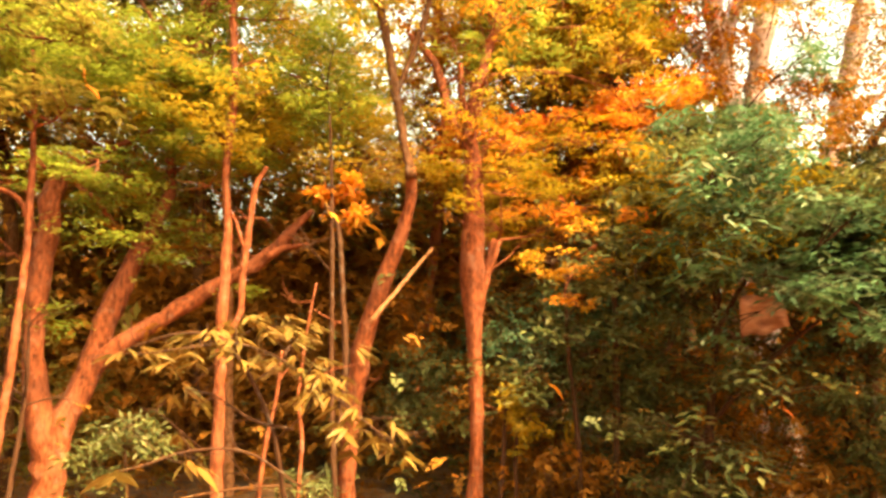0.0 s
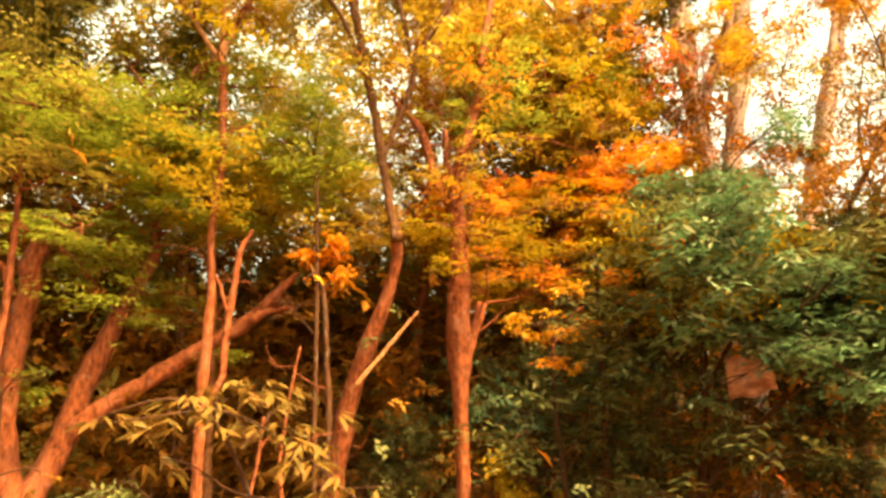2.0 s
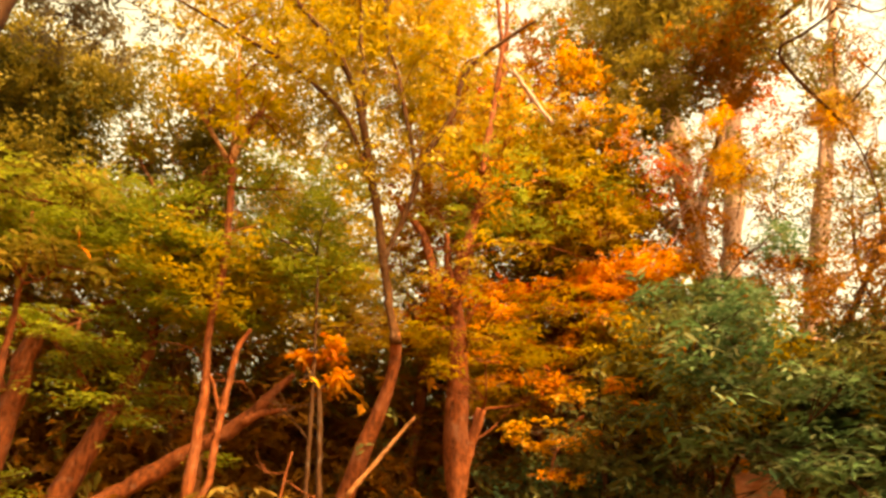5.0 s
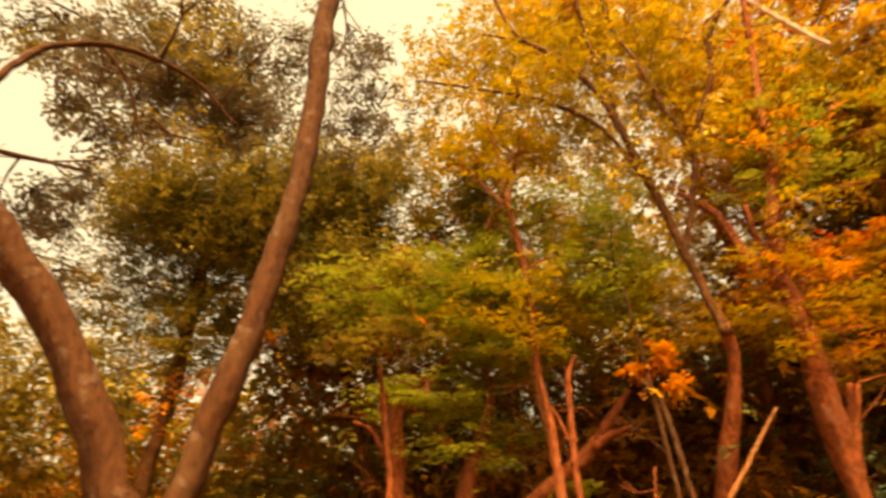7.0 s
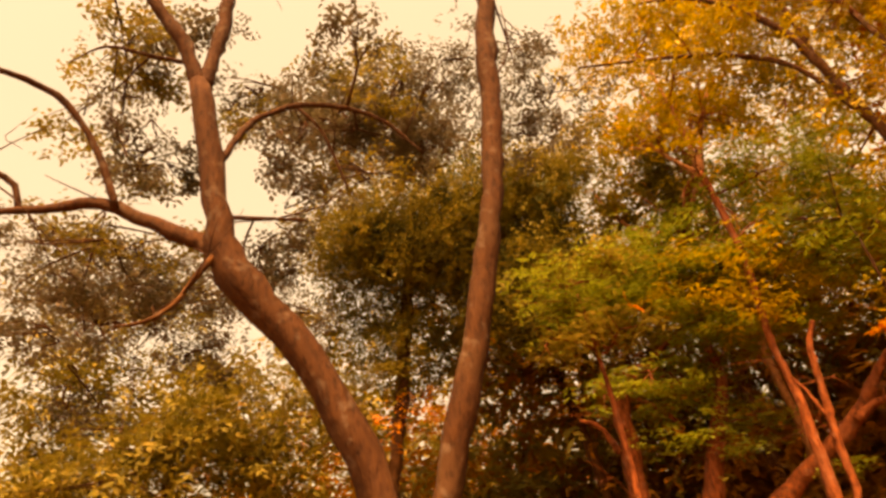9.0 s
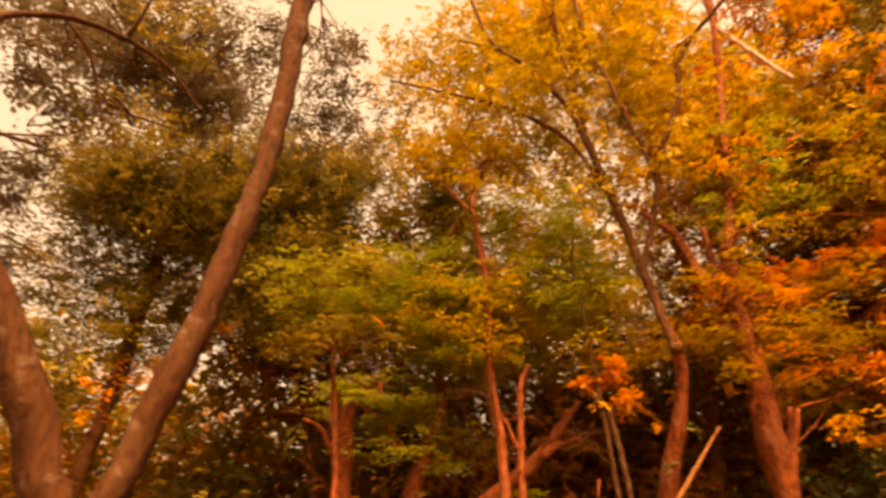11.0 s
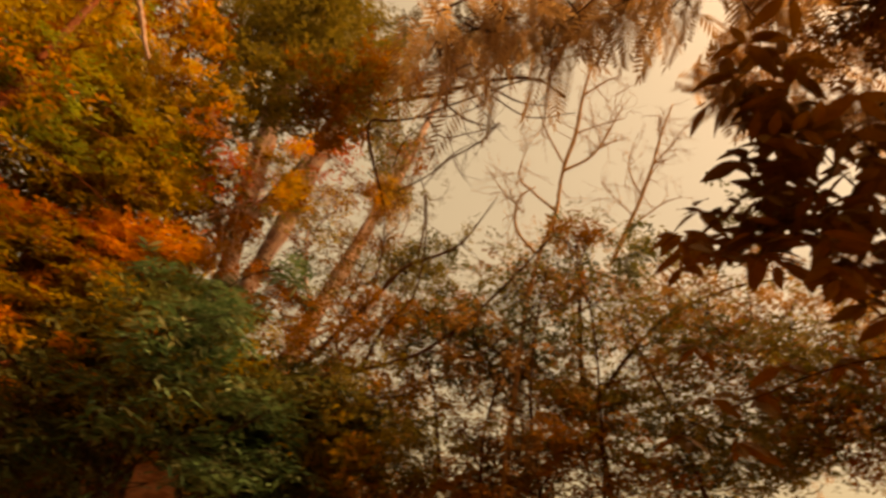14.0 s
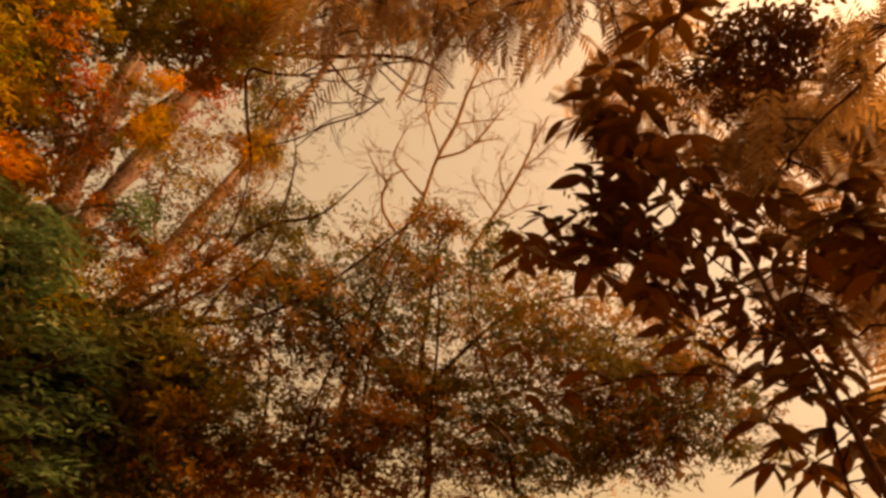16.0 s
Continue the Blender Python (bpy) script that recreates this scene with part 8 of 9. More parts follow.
thicket.stem('branch', [(5.46, 4.38, 2.31, 0.018), (5.32, 4.38, 3.02, 0.014), (5.24, 4.18, 3.72, 0.010), (5.22, 3.83, 4.36, 0.005)])
thicket.stem('branch', [(6.52, 2.62, 2.80, 0.018), (6.27, 2.79, 3.49, 0.014), (5.87, 3.03, 4.17, 0.010), (5.52, 3.08, 4.78, 0.005)])
thicket.stem('branch', [(5.09, 4.69, 2.70, 0.018), (4.81, 4.71, 3.51, 0.011), (4.46, 4.77, 4.08, 0.005)])
thicket.foliage('moss', 'small', (3.85, 5.56, 3.01), (0.44, 0.44, 0.27), 52, 1.20, twigs=3)
thicket.foliage('tan', 'small', (4.67, 5.82, 3.27), (0.49, 0.49, 0.29), 74, 1.20, twigs=3)
thicket.foliage('deep', 'small', (4.95, 4.75, 3.46), (0.45, 0.45, 0.27), 58, 1.20, twigs=3)
thicket.foliage('bottle', 'small', (5.69, 4.93, 3.81), (0.50, 0.50, 0.30), 45, 1.20, twigs=3)
thicket.foliage('moss', 'small', (5.75, 3.61, 3.64), (0.45, 0.45, 0.27), 69, 1.20, twigs=3)
thicket.foliage('umber', 'small', (6.53, 3.58, 4.01), (0.49, 0.49, 0.30), 66, 1.20, twigs=3)
thicket.foliage('deep', 'small', (6.70, 2.56, 4.29), (0.48, 0.48, 0.29), 61, 1.20, twigs=3)
thicket.foliage('moss', 'small', (6.31, 1.87, 4.11), (0.44, 0.44, 0.26), 55, 1.20, twigs=3)
thicket.foliage('tan', 'small', (6.77, 1.13, 4.11), (0.45, 0.45, 0.27), 59, 1.20, twigs=3)
thicket.foliage('deep', 'small', (4.70, 5.98, 2.73), (0.49, 0.49, 0.33), 115, 1.20, twigs=3)
thicket.foliage('bottle', 'small', (4.75, 5.34, 2.83), (0.46, 0.46, 0.31), 96, 1.20, twigs=3)
thicket.foliage('moss', 'small', (4.80, 4.71, 2.91), (0.44, 0.44, 0.29), 111, 1.20, twigs=3)
thicket.foliage('umber', 'small', (5.59, 4.65, 3.09), (0.47, 0.47, 0.31), 75, 1.20, twigs=3)
thicket.foliage('deep', 'small', (5.78, 3.73, 3.30), (0.45, 0.45, 0.30), 123, 1.20, twigs=3)
thicket.foliage('moss', 'small', (6.15, 3.22, 3.50), (0.45, 0.45, 0.30), 99, 1.20, twigs=3)
thicket.foliage('tan', 'small', (6.74, 2.74, 3.57), (0.47, 0.47, 0.31), 78, 1.20, twigs=3)
thicket.foliage('deep', 'small', (6.64, 1.75, 3.79), (0.45, 0.45, 0.30), 61, 1.20, twigs=3)
thicket.foliage('bottle', 'small', (6.91, 1.22, 3.76), (0.46, 0.46, 0.30), 72, 1.20, twigs=3)
thicket.foliage('moss', 'small', (4.56, 5.95, 2.20), (0.48, 0.48, 0.35), 81, 1.20, twigs=3)
thicket.foliage('umber', 'small', (5.48, 5.58, 2.34), (0.50, 0.50, 0.37), 144, 1.20, twigs=3)
thicket.foliage('deep', 'small', (5.47, 5.28, 2.57), (0.49, 0.49, 0.36), 165, 1.20, twigs=3)
thicket.foliage('moss', 'small', (6.12, 4.64, 2.61), (0.49, 0.49, 0.36), 134, 1.20, twigs=3)
thicket.foliage('tan', 'small', (5.83, 3.72, 2.84), (0.44, 0.44, 0.32), 118, 1.20, twigs=3)
thicket.foliage('deep', 'small', (6.10, 3.04, 2.77), (0.43, 0.43, 0.32), 108, 1.20, twigs=3)
thicket.foliage('bottle', 'small', (6.60, 2.77, 3.16), (0.46, 0.46, 0.34), 149, 1.20, twigs=3)
thicket.foliage('moss', 'small', (6.91, 2.07, 3.33), (0.46, 0.46, 0.34), 167, 1.20, twigs=3)
thicket.foliage('umber', 'small', (6.79, 1.41, 3.36), (0.44, 0.44, 0.33), 83, 1.20, twigs=3)
thicket.sprout(14).done()

back_e = Plant('tree', (3.35, 8.89, 0.00), 'dark', 'dark tree with rust and brown leaves beside the gap', 'tree', 'woodland trees')
back_e.stem('trunk', [(3.35, 8.89, -0.12, 0.119), (3.32, 8.90, 1.02, 0.093), (3.28, 8.91, 2.17, 0.088), (3.03, 9.00, 3.46, 0.086), (2.69, 9.11, 5.08, 0.075), (2.15, 9.25, 6.87, 0.062), (1.52, 9.38, 8.89, 0.043)], 14)
back_e.foliage('umber', 'oval', (1.19, 8.92, 6.73), (1.07, 1.07, 0.66), 304, 1.20)
back_e.foliage('moss', 'oval', (2.17, 8.73, 6.75), (0.68, 0.68, 0.51), 150, 1.20)
back_e.foliage('moss', 'oval', (1.09, 8.93, 5.10), (0.98, 0.98, 0.38), 161, 1.20)
back_e.foliage('umber', 'oval', (2.45, 8.66, 5.04), (0.79, 0.79, 0.32), 108, 1.20)
back_e.foliage('umber', 'oval', (0.16, 9.00, 5.75), (0.67, 0.67, 0.60), 121, 1.20)
back_e.foliage('umber', 'oval', (0.64, 9.38, 8.08), (1.23, 1.20, 0.88), 345, 1.40)
back_e.foliage('umber', 'oval', (1.83, 9.22, 8.62), (1.03, 1.03, 0.94), 308, 1.40)
back_e.foliage('umber', 'oval', (2.95, 8.93, 6.59), (0.89, 0.89, 0.80), 180, 1.40)
back_e.foliage('umber', 'oval', (2.29, 9.12, 5.86), (1.02, 1.02, 0.68), 218, 1.40)
back_e.foliage('umber', 'oval', (0.19, 9.40, 6.94), (1.07, 1.07, 0.82), 278, 1.40)
back_e.foliage('umber', 'oval', (3.98, 8.52, 5.58), (0.78, 0.78, 0.61), 90, 1.40)
back_e.foliage('umber', 'oval', (4.55, 8.23, 4.96), (0.76, 0.76, 0.42), 61, 1.40)
back_e.foliage('moss', 'oval', (3.17, 9.27, 9.91), (1.47, 1.20, 1.15), 290, 1.30)
back_e.foliage('moss', 'oval', (4.02, 8.94, 10.83), (1.10, 1.10, 0.77), 144, 1.30)
back_e.foliage('moss', 'oval', (3.23, 8.93, 9.86), (1.44, 1.20, 1.13), 358, 1.30)
back_e.foliage('moss', 'oval', (3.91, 8.66, 10.54), (1.06, 1.06, 0.74), 174, 1.30)
back_e.foliage('deep', 'oval', (1.56, 9.67, 6.25), (1.30, 1.20, 0.78), 344, 1.50)
back_e.foliage('deep', 'oval', (2.98, 9.34, 4.69), (1.44, 1.20, 0.51), 246, 1.50)
back_e.foliage('deep', 'oval', (1.48, 9.69, 4.44), (1.36, 1.20, 0.48), 219, 1.50)
back_e.foliage('moss', 'oval', (4.02, 8.94, 10.83), (1.10, 1.10, 0.77), 284, 1.50)
back_e.foliage('moss', 'oval', (3.09, 7.82, 7.82), (0.72, 0.72, 0.36), 110, 1.25, twigs=2)
back_e.foliage('deep', 'oval', (3.74, 7.46, 7.95), (0.63, 0.63, 0.41), 110, 1.25, twigs=2)
back_e.foliage('deep', 'oval', (4.33, 7.38, 7.70), (0.45, 0.45, 0.36), 80, 1.25, twigs=2)
back_e.foliage('moss', 'oval', (2.82, 8.22, 7.39), (0.63, 0.63, 0.45), 100, 1.25, twigs=2)
back_e.foliage('moss', 'oval', (2.66, 8.57, 6.93), (0.54, 0.54, 0.54), 100, 1.25, twigs=2)
back_e.foliage('deep', 'oval', (4.17, 6.86, 8.39), (0.63, 0.63, 0.36), 90, 1.25, twigs=2)
back_e.foliage('deep', 'oval', (4.65, 6.59, 8.37), (0.45, 0.45, 0.27), 50, 1.25, twigs=2)
back_e.foliage('moss', 'oval', (3.87, 7.77, 7.48), (0.54, 0.54, 0.36), 36, 1.25, twigs=2)
back_e.sprout(14).done()

hedge = Plant('shrub', (3.86, 6.43, 0.00), 'dark', 'thick mixed shrubs below the pale trees', 'shrub', 'shrubs')
hedge.stem('stem', [(3.86, 6.43, -0.12, 0.047), (3.85, 6.44, 0.87, 0.037), (3.83, 6.45, 1.87, 0.035), (3.75, 6.50, 2.71, 0.031), (3.68, 6.53, 3.45, 0.023)], 14)
hedge.foliage('bottle', 'oval', (2.58, 7.15, 3.11), (1.19, 1.19, 0.56), 535, 1.10)
hedge.foliage('bottle', 'oval', (3.57, 6.71, 3.05), (0.95, 0.95, 0.51), 387, 1.10)
hedge.foliage('bottle', 'oval', (1.93, 7.35, 2.37), (1.17, 1.17, 0.53), 491, 1.10)
hedge.foliage('bottle', 'oval', (3.36, 6.82, 2.40), (1.10, 1.10, 0.30), 266, 1.10)
hedge.foliage('olive', 'lance', (3.48, 6.53, 3.66), (0.58, 0.58, 0.32), 154)
hedge.foliage('olive', 'lance', (3.90, 6.29, 3.09), (0.62, 0.62, 0.37), 193)
hedge.foliage('olive', 'lance', (3.09, 6.73, 3.32), (0.56, 0.56, 0.31), 102)
hedge.foliage('olive', 'lance', (4.28, 6.04, 2.61), (0.72, 0.72, 0.30), 181)
hedge.foliage('ygreen', 'small', (4.35, 5.36, 3.17), (0.41, 0.41, 0.35), 88)
hedge.foliage('ygreen', 'small', (4.59, 5.15, 2.86), (0.45, 0.45, 0.28), 66)
hedge.foliage('olive', 'small', (4.41, 5.44, 3.19), (0.41, 0.41, 0.35), 85, 1.10)
hedge.foliage('olive', 'small', (4.66, 5.23, 2.88), (0.46, 0.46, 0.29), 77, 1.10)
hedge.foliage('olive', 'small', (4.22, 5.58, 2.75), (0.46, 0.46, 0.29), 90, 1.10)
hedge.foliage('orange', 'lance', (4.40, 5.70, 3.15), (0.36, 0.36, 0.30), 58)
hedge.foliage('orange', 'lance', (1.60, 7.02, 3.13), (0.52, 0.52, 0.23), 36)
hedge.foliage('orange', 'lance', (4.22, 5.84, 3.43), (0.31, 0.31, 0.25), 29)
hedge.foliage('ygreen', 'lance', (4.60, 5.80, 2.84), (0.43, 0.43, 0.24), 55)
hedge.foliage('ygreen', 'lance', (3.86, 6.31, 3.40), (0.38, 0.38, 0.25), 29)
hedge.foliage('teal', 'lance', (2.93, 6.57, 3.64), (0.44, 0.44, 0.25), 49)
hedge.foliage('teal', 'lance', (3.60, 6.23, 2.66), (0.71, 0.71, 0.30), 111)
hedge.foliage('amber', 'small', (4.77, 5.18, 3.45), (0.25, 0.25, 0.22), 60, 1.10, twigs=3)
hedge.foliage('olive', 'small', (4.91, 5.18, 3.02), (0.28, 0.28, 0.25), 70, 1.10, twigs=3)
hedge.foliage('yellow', 'small', (4.55, 5.45, 3.17), (0.25, 0.25, 0.25), 50, 1.10, twigs=3)
hedge.foliage('ygreen', 'small', (5.06, 5.14, 2.60), (0.31, 0.31, 0.25), 70, 1.10, twigs=3)
hedge.foliage('amber', 'small', (4.46, 5.63, 2.72), (0.31, 0.31, 0.25), 50, 1.10, twigs=3)
hedge.foliage('olive', 'small', (4.62, 5.15, 3.83), (0.19, 0.19, 0.12), 24, 1.10, twigs=3)
hedge.sprout(14).done()

feather_tree = Plant('tree', (2.83, -0.63, 0.00), 'dark', 'feathery-leaved tree overhead with drooping divided fronds', 'tree', 'woodland trees')
feather_tree.stem('trunk', [(2.83, -0.63, -0.12, 0.032), (2.83, -0.63, 1.26, 0.025), (2.83, -0.62, 2.65, 0.024), (2.84, -0.61, 3.32, 0.025), (2.84, -0.57, 4.16, 0.025), (2.87, -0.43, 5.01, 0.027), (2.90, -0.11, 5.99, 0.028)], 14)
feather_tree.stem('limb', [(2.87, -0.43, 5.01, 0.018), (2.89, 0.21, 5.48, 0.017), (2.71, 1.03, 5.40, 0.014), (2.29, 1.77, 5.08, 0.011), (1.92, 2.17, 4.62, 0.007)])
feather_tree.stem('limb', [(2.84, -0.57, 4.16, 0.009), (2.88, -0.34, 3.96, 0.008), (2.89, -0.18, 3.80, 0.006), (2.90, -0.01, 3.57, 0.005), (2.90, 0.13, 3.36, 0.004)])
feather_tree.stem('branch', [(2.78, 0.83, 5.41, 0.011), (2.79, 0.79, 4.78, 0.007), (2.82, 0.69, 4.45, 0.005)])
feather_tree.foliage('fern', 'plume', (2.61, 1.27, 4.81), (0.24, 0.25, 0.20), 8, 0.80, droop=-50, twigs=4)
feather_tree.foliage('fern', 'plume', (2.44, 1.57, 4.76), (0.30, 0.30, 0.17), 8, 0.80, droop=-50, twigs=4)
feather_tree.foliage('fern', 'plume', (2.25, 1.83, 4.66), (0.27, 0.27, 0.17), 7, 0.80, droop=-50, twigs=4)
feather_tree.foliage('fern', 'plume', (2.72, 1.02, 4.76), (0.20, 0.25, 0.17), 5, 0.80, droop=-50, twigs=4)
feather_tree.foliage('fern', 'plume', (2.09, 2.01, 4.53), (0.23, 0.25, 0.13), 4, 0.80, droop=-50, twigs=4)
feather_tree.foliage('fern', 'plume', (2.79, 0.79, 4.98), (0.20, 0.25, 0.17), 6, 0.80, droop=-50, twigs=4)
feather_tree.foliage('fern', 'plume', (2.87, 0.41, 4.85), (0.19, 0.25, 0.13), 4, 0.80, droop=-50, twigs=4)
feather_tree.foliage('fern', 'plume', (1.98, 2.12, 4.29), (0.19, 0.25, 0.12), 4, 0.80, droop=-50, twigs=4)
feather_tree.foliage('fern', 'plume', (2.87, -0.43, 4.29), (0.16, 0.25, 0.16), 4, 0.80, droop=-50, twigs=4)
feather_tree.foliage('fern', 'plume', (2.88, -0.31, 4.12), (0.21, 0.25, 0.13), 4, 0.80, droop=-50, twigs=4)
feather_tree.foliage('fern', 'plume', (2.87, -0.42, 3.65), (0.14, 0.25, 0.14), 4, 0.80, droop=-50, twigs=4)
feather_tree.foliage('fern', 'plume', (2.89, -0.18, 3.83), (0.20, 0.25, 0.15), 5, 0.80, droop=-50, twigs=4)
feather_tree.foliage('fern', 'plume', (2.89, -0.29, 2.82), (0.25, 0.25, 0.12), 4, 0.80, droop=-50, twigs=4)
feather_tree.foliage('fern', 'plume', (2.90, -0.06, 3.63), (0.20, 0.25, 0.10), 4, 0.80, droop=-50, twigs=4)
feather_tree.foliage('fern', 'plume', (2.88, 1.61, 5.19), (0.46, 0.46, 0.23), 20, 0.95, droop=-50, twigs=3)
feather_tree.foliage('fern', 'plume', (2.65, 1.97, 4.97), (0.42, 0.42, 0.23), 18, 0.95, droop=-50, twigs=3)
feather_tree.foliage('fern', 'plume', (2.42, 2.25, 4.85), (0.33, 0.33, 0.18), 11, 0.95, droop=-50, twigs=3)
feather_tree.foliage('fern', 'plume', (3.04, 1.28, 5.34), (0.35, 0.35, 0.23), 15, 0.95, droop=-50, twigs=3)
feather_tree.foliage('fern', 'plume', (3.19, 0.85, 5.32), (0.34, 0.34, 0.19), 12, 0.95, droop=-50, twigs=3)
feather_tree.foliage('fern', 'plume', (2.28, 2.39, 4.52), (0.28, 0.28, 0.21), 7, 0.95, droop=-50, twigs=3)
feather_tree.foliage('fern', 'frond', (3.60, 0.12, 4.28), (0.36, 0.36, 0.23), 41, 0.70, droop=-30, twigs=3)
feather_tree.foliage('fern', 'frond', (3.59, -0.33, 4.13), (0.34, 0.34, 0.21), 35, 0.70, droop=-30, twigs=3)
feather_tree.foliage('fern', 'frond', (3.58, -0.42, 3.39), (0.24, 0.25, 0.22), 25, 0.70, droop=-30, twigs=3)
feather_tree.foliage('fern', 'frond', (3.57, 0.49, 4.22), (0.27, 0.27, 0.20), 19, 0.70, droop=-30, twigs=3)
feather_tree.foliage('fern', 'frond', (3.50, 0.85, 4.58), (0.22, 0.25, 0.22), 20, 0.70, droop=-30, twigs=3)
feather_tree.foliage('fern', 'frond', (3.60, -0.13, 3.34), (0.31, 0.31, 0.17), 21, 0.70, droop=-30, twigs=3)
feather_tree.foliage('fern', 'frond', (3.56, 0.54, 3.33), (0.27, 0.27, 0.12), 11, 0.70, droop=-30, twigs=3)
feather_tree.foliage('fern', 'frond', (3.60, -0.04, 4.84), (0.38, 0.38, 0.21), 28, 0.70, droop=-30, twigs=3)
feather_tree.foliage('fern', 'frond', (3.57, 0.96, 4.66), (0.36, 0.36, 0.24), 16, 0.95, droop=-30, twigs=3)
feather_tree.foliage('fern', 'frond', (3.50, 0.52, 4.87), (0.36, 0.36, 0.28), 16, 0.95, droop=-30, twigs=3)
feather_tree.foliage('fern', 'frond', (3.71, 0.03, 4.72), (0.36, 0.36, 0.32), 20, 0.95, droop=-30, twigs=3)
feather_tree.foliage('fern', 'frond', (3.63, -0.34, 4.81), (0.36, 0.36, 0.32), 20, 0.95, droop=-30, twigs=3)
feather_tree.foliage('fern', 'frond', (3.91, -0.55, 4.48), (0.28, 0.28, 0.32), 18, 0.95, droop=-30, twigs=3)
feather_tree.foliage('fern', 'frond', (4.14, -0.27, 4.18), (0.40, 0.40, 0.24), 14, 0.95, droop=-30, twigs=3)
feather_tree.foliage('fern', 'frond', (4.38, -0.50, 3.76), (0.24, 0.24, 0.28), 14, 0.95, droop=-30, twigs=3)
feather_tree.foliage('fern', 'frond', (3.92, 0.18, 4.46), (0.32, 0.32, 0.24), 12, 0.95, droop=-30, twigs=3)
feather_tree.foliage('fern', 'frond', (3.42, -0.55, 5.00), (0.20, 0.20, 0.24), 10, 0.95, droop=-30, twigs=3)
feather_tree.foliage('fern', 'frond', (3.31, 0.99, 4.63), (0.23, 0.23, 0.23), 14, 0.95, droop=-30, twigs=3)
feather_tree.foliage('fern', 'frond', (3.16, 0.69, 4.86), (0.26, 0.26, 0.19), 14, 0.95, droop=-30, twigs=3)
feather_tree.foliage('fern', 'frond', (3.69, 0.26, 4.42), (0.34, 0.34, 0.23), 20, 0.95, droop=-30, twigs=3)
feather_tree.foliage('fern', 'frond', (3.74, -0.17, 4.39), (0.34, 0.34, 0.23), 20, 0.95, droop=-30, twigs=3)
feather_tree.foliage('fern', 'frond', (3.61, -0.46, 4.53), (0.26, 0.26, 0.26), 18, 0.95, droop=-30, twigs=3)
feather_tree.foliage('fern', 'frond', (4.07, -0.14, 3.93), (0.34, 0.34, 0.23), 18, 0.95, droop=-30, twigs=3)
feather_tree.foliage('fern', 'frond', (3.95, 0.16, 4.08), (0.34, 0.34, 0.19), 14, 0.95, droop=-30, twigs=3)
feather_tree.foliage('fern', 'frond', (4.08, -0.51, 3.89), (0.23, 0.23, 0.23), 14, 0.95, droop=-30, twigs=3)
feather_tree.foliage('fern', 'frond', (4.30, -0.34, 3.50), (0.30, 0.30, 0.23), 18, 0.95, droop=-30, twigs=3)
feather_tree.sprout(14).done()

bigleaf = Plant('shrub', (2.58, -0.37, 0.00), 'dark', 'dark broad-leaved shrub close by, in silhouette', 'shrub', 'shrubs')
bigleaf.stem('stem', [(2.58, -0.37, -0.12, 0.014), (2.58, -0.33, 0.96, 0.011), (2.58, -0.28, 2.04, 0.010), (2.59, -0.24, 2.25, 0.010), (2.59, -0.18, 2.40, 0.010), (2.60, -0.11, 2.56, 0.010), (2.60, -0.01, 2.75, 0.009), (2.60, 0.05, 2.91, 0.008), (2.60, 0.15, 3.11, 0.006), (2.58, 0.29, 3.33, 0.005), (2.56, 0.47, 3.75, 0.004), (2.54, 0.55, 4.01, 0.003)], 14)
bigleaf.stem('branch', [(2.91, -0.25, 1.93, 0.007), (2.92, -0.18, 2.26, 0.007), (2.88, -0.11, 2.59, 0.006), (2.88, -0.02, 2.77, 0.006), (2.85, 0.09, 2.95, 0.005), (2.80, 0.27, 3.13, 0.005), (2.69, 0.42, 3.36, 0.004), (2.51, 0.53, 3.65, 0.004), (2.33, 0.56, 3.90, 0.003), (2.17, 0.59, 4.11, 0.003)])
bigleaf.stem('branch', [(2.68, 0.25, 3.06, 0.006), (2.67, 0.51, 3.04, 0.005), (2.63, 0.75, 3.05, 0.003), (2.55, 0.96, 3.08, 0.003)])
bigleaf.stem('branch', [(2.78, -0.03, 2.72, 0.006), (2.68, -0.15, 3.00, 0.005), (2.65, -0.30, 3.11, 0.003), (2.71, -0.41, 3.07, 0.003)])
bigleaf.stem('branch', [(2.80, -0.11, 2.56, 0.004), (2.81, -0.01, 2.52, 0.003), (2.84, 0.05, 2.44, 0.003)])
bigleaf.stem('branch', [(2.82, -0.16, 2.36, 0.004), (2.79, -0.26, 2.45, 0.003), (2.76, -0.37, 2.52, 0.003)])
bigleaf.stem('branch', [(2.91, -0.11, 2.56, 0.005), (2.96, 0.12, 2.63, 0.004), (2.98, 0.50, 2.64, 0.004), (3.00, 0.84, 2.55, 0.003), (3.00, 1.17, 2.42, 0.003)])
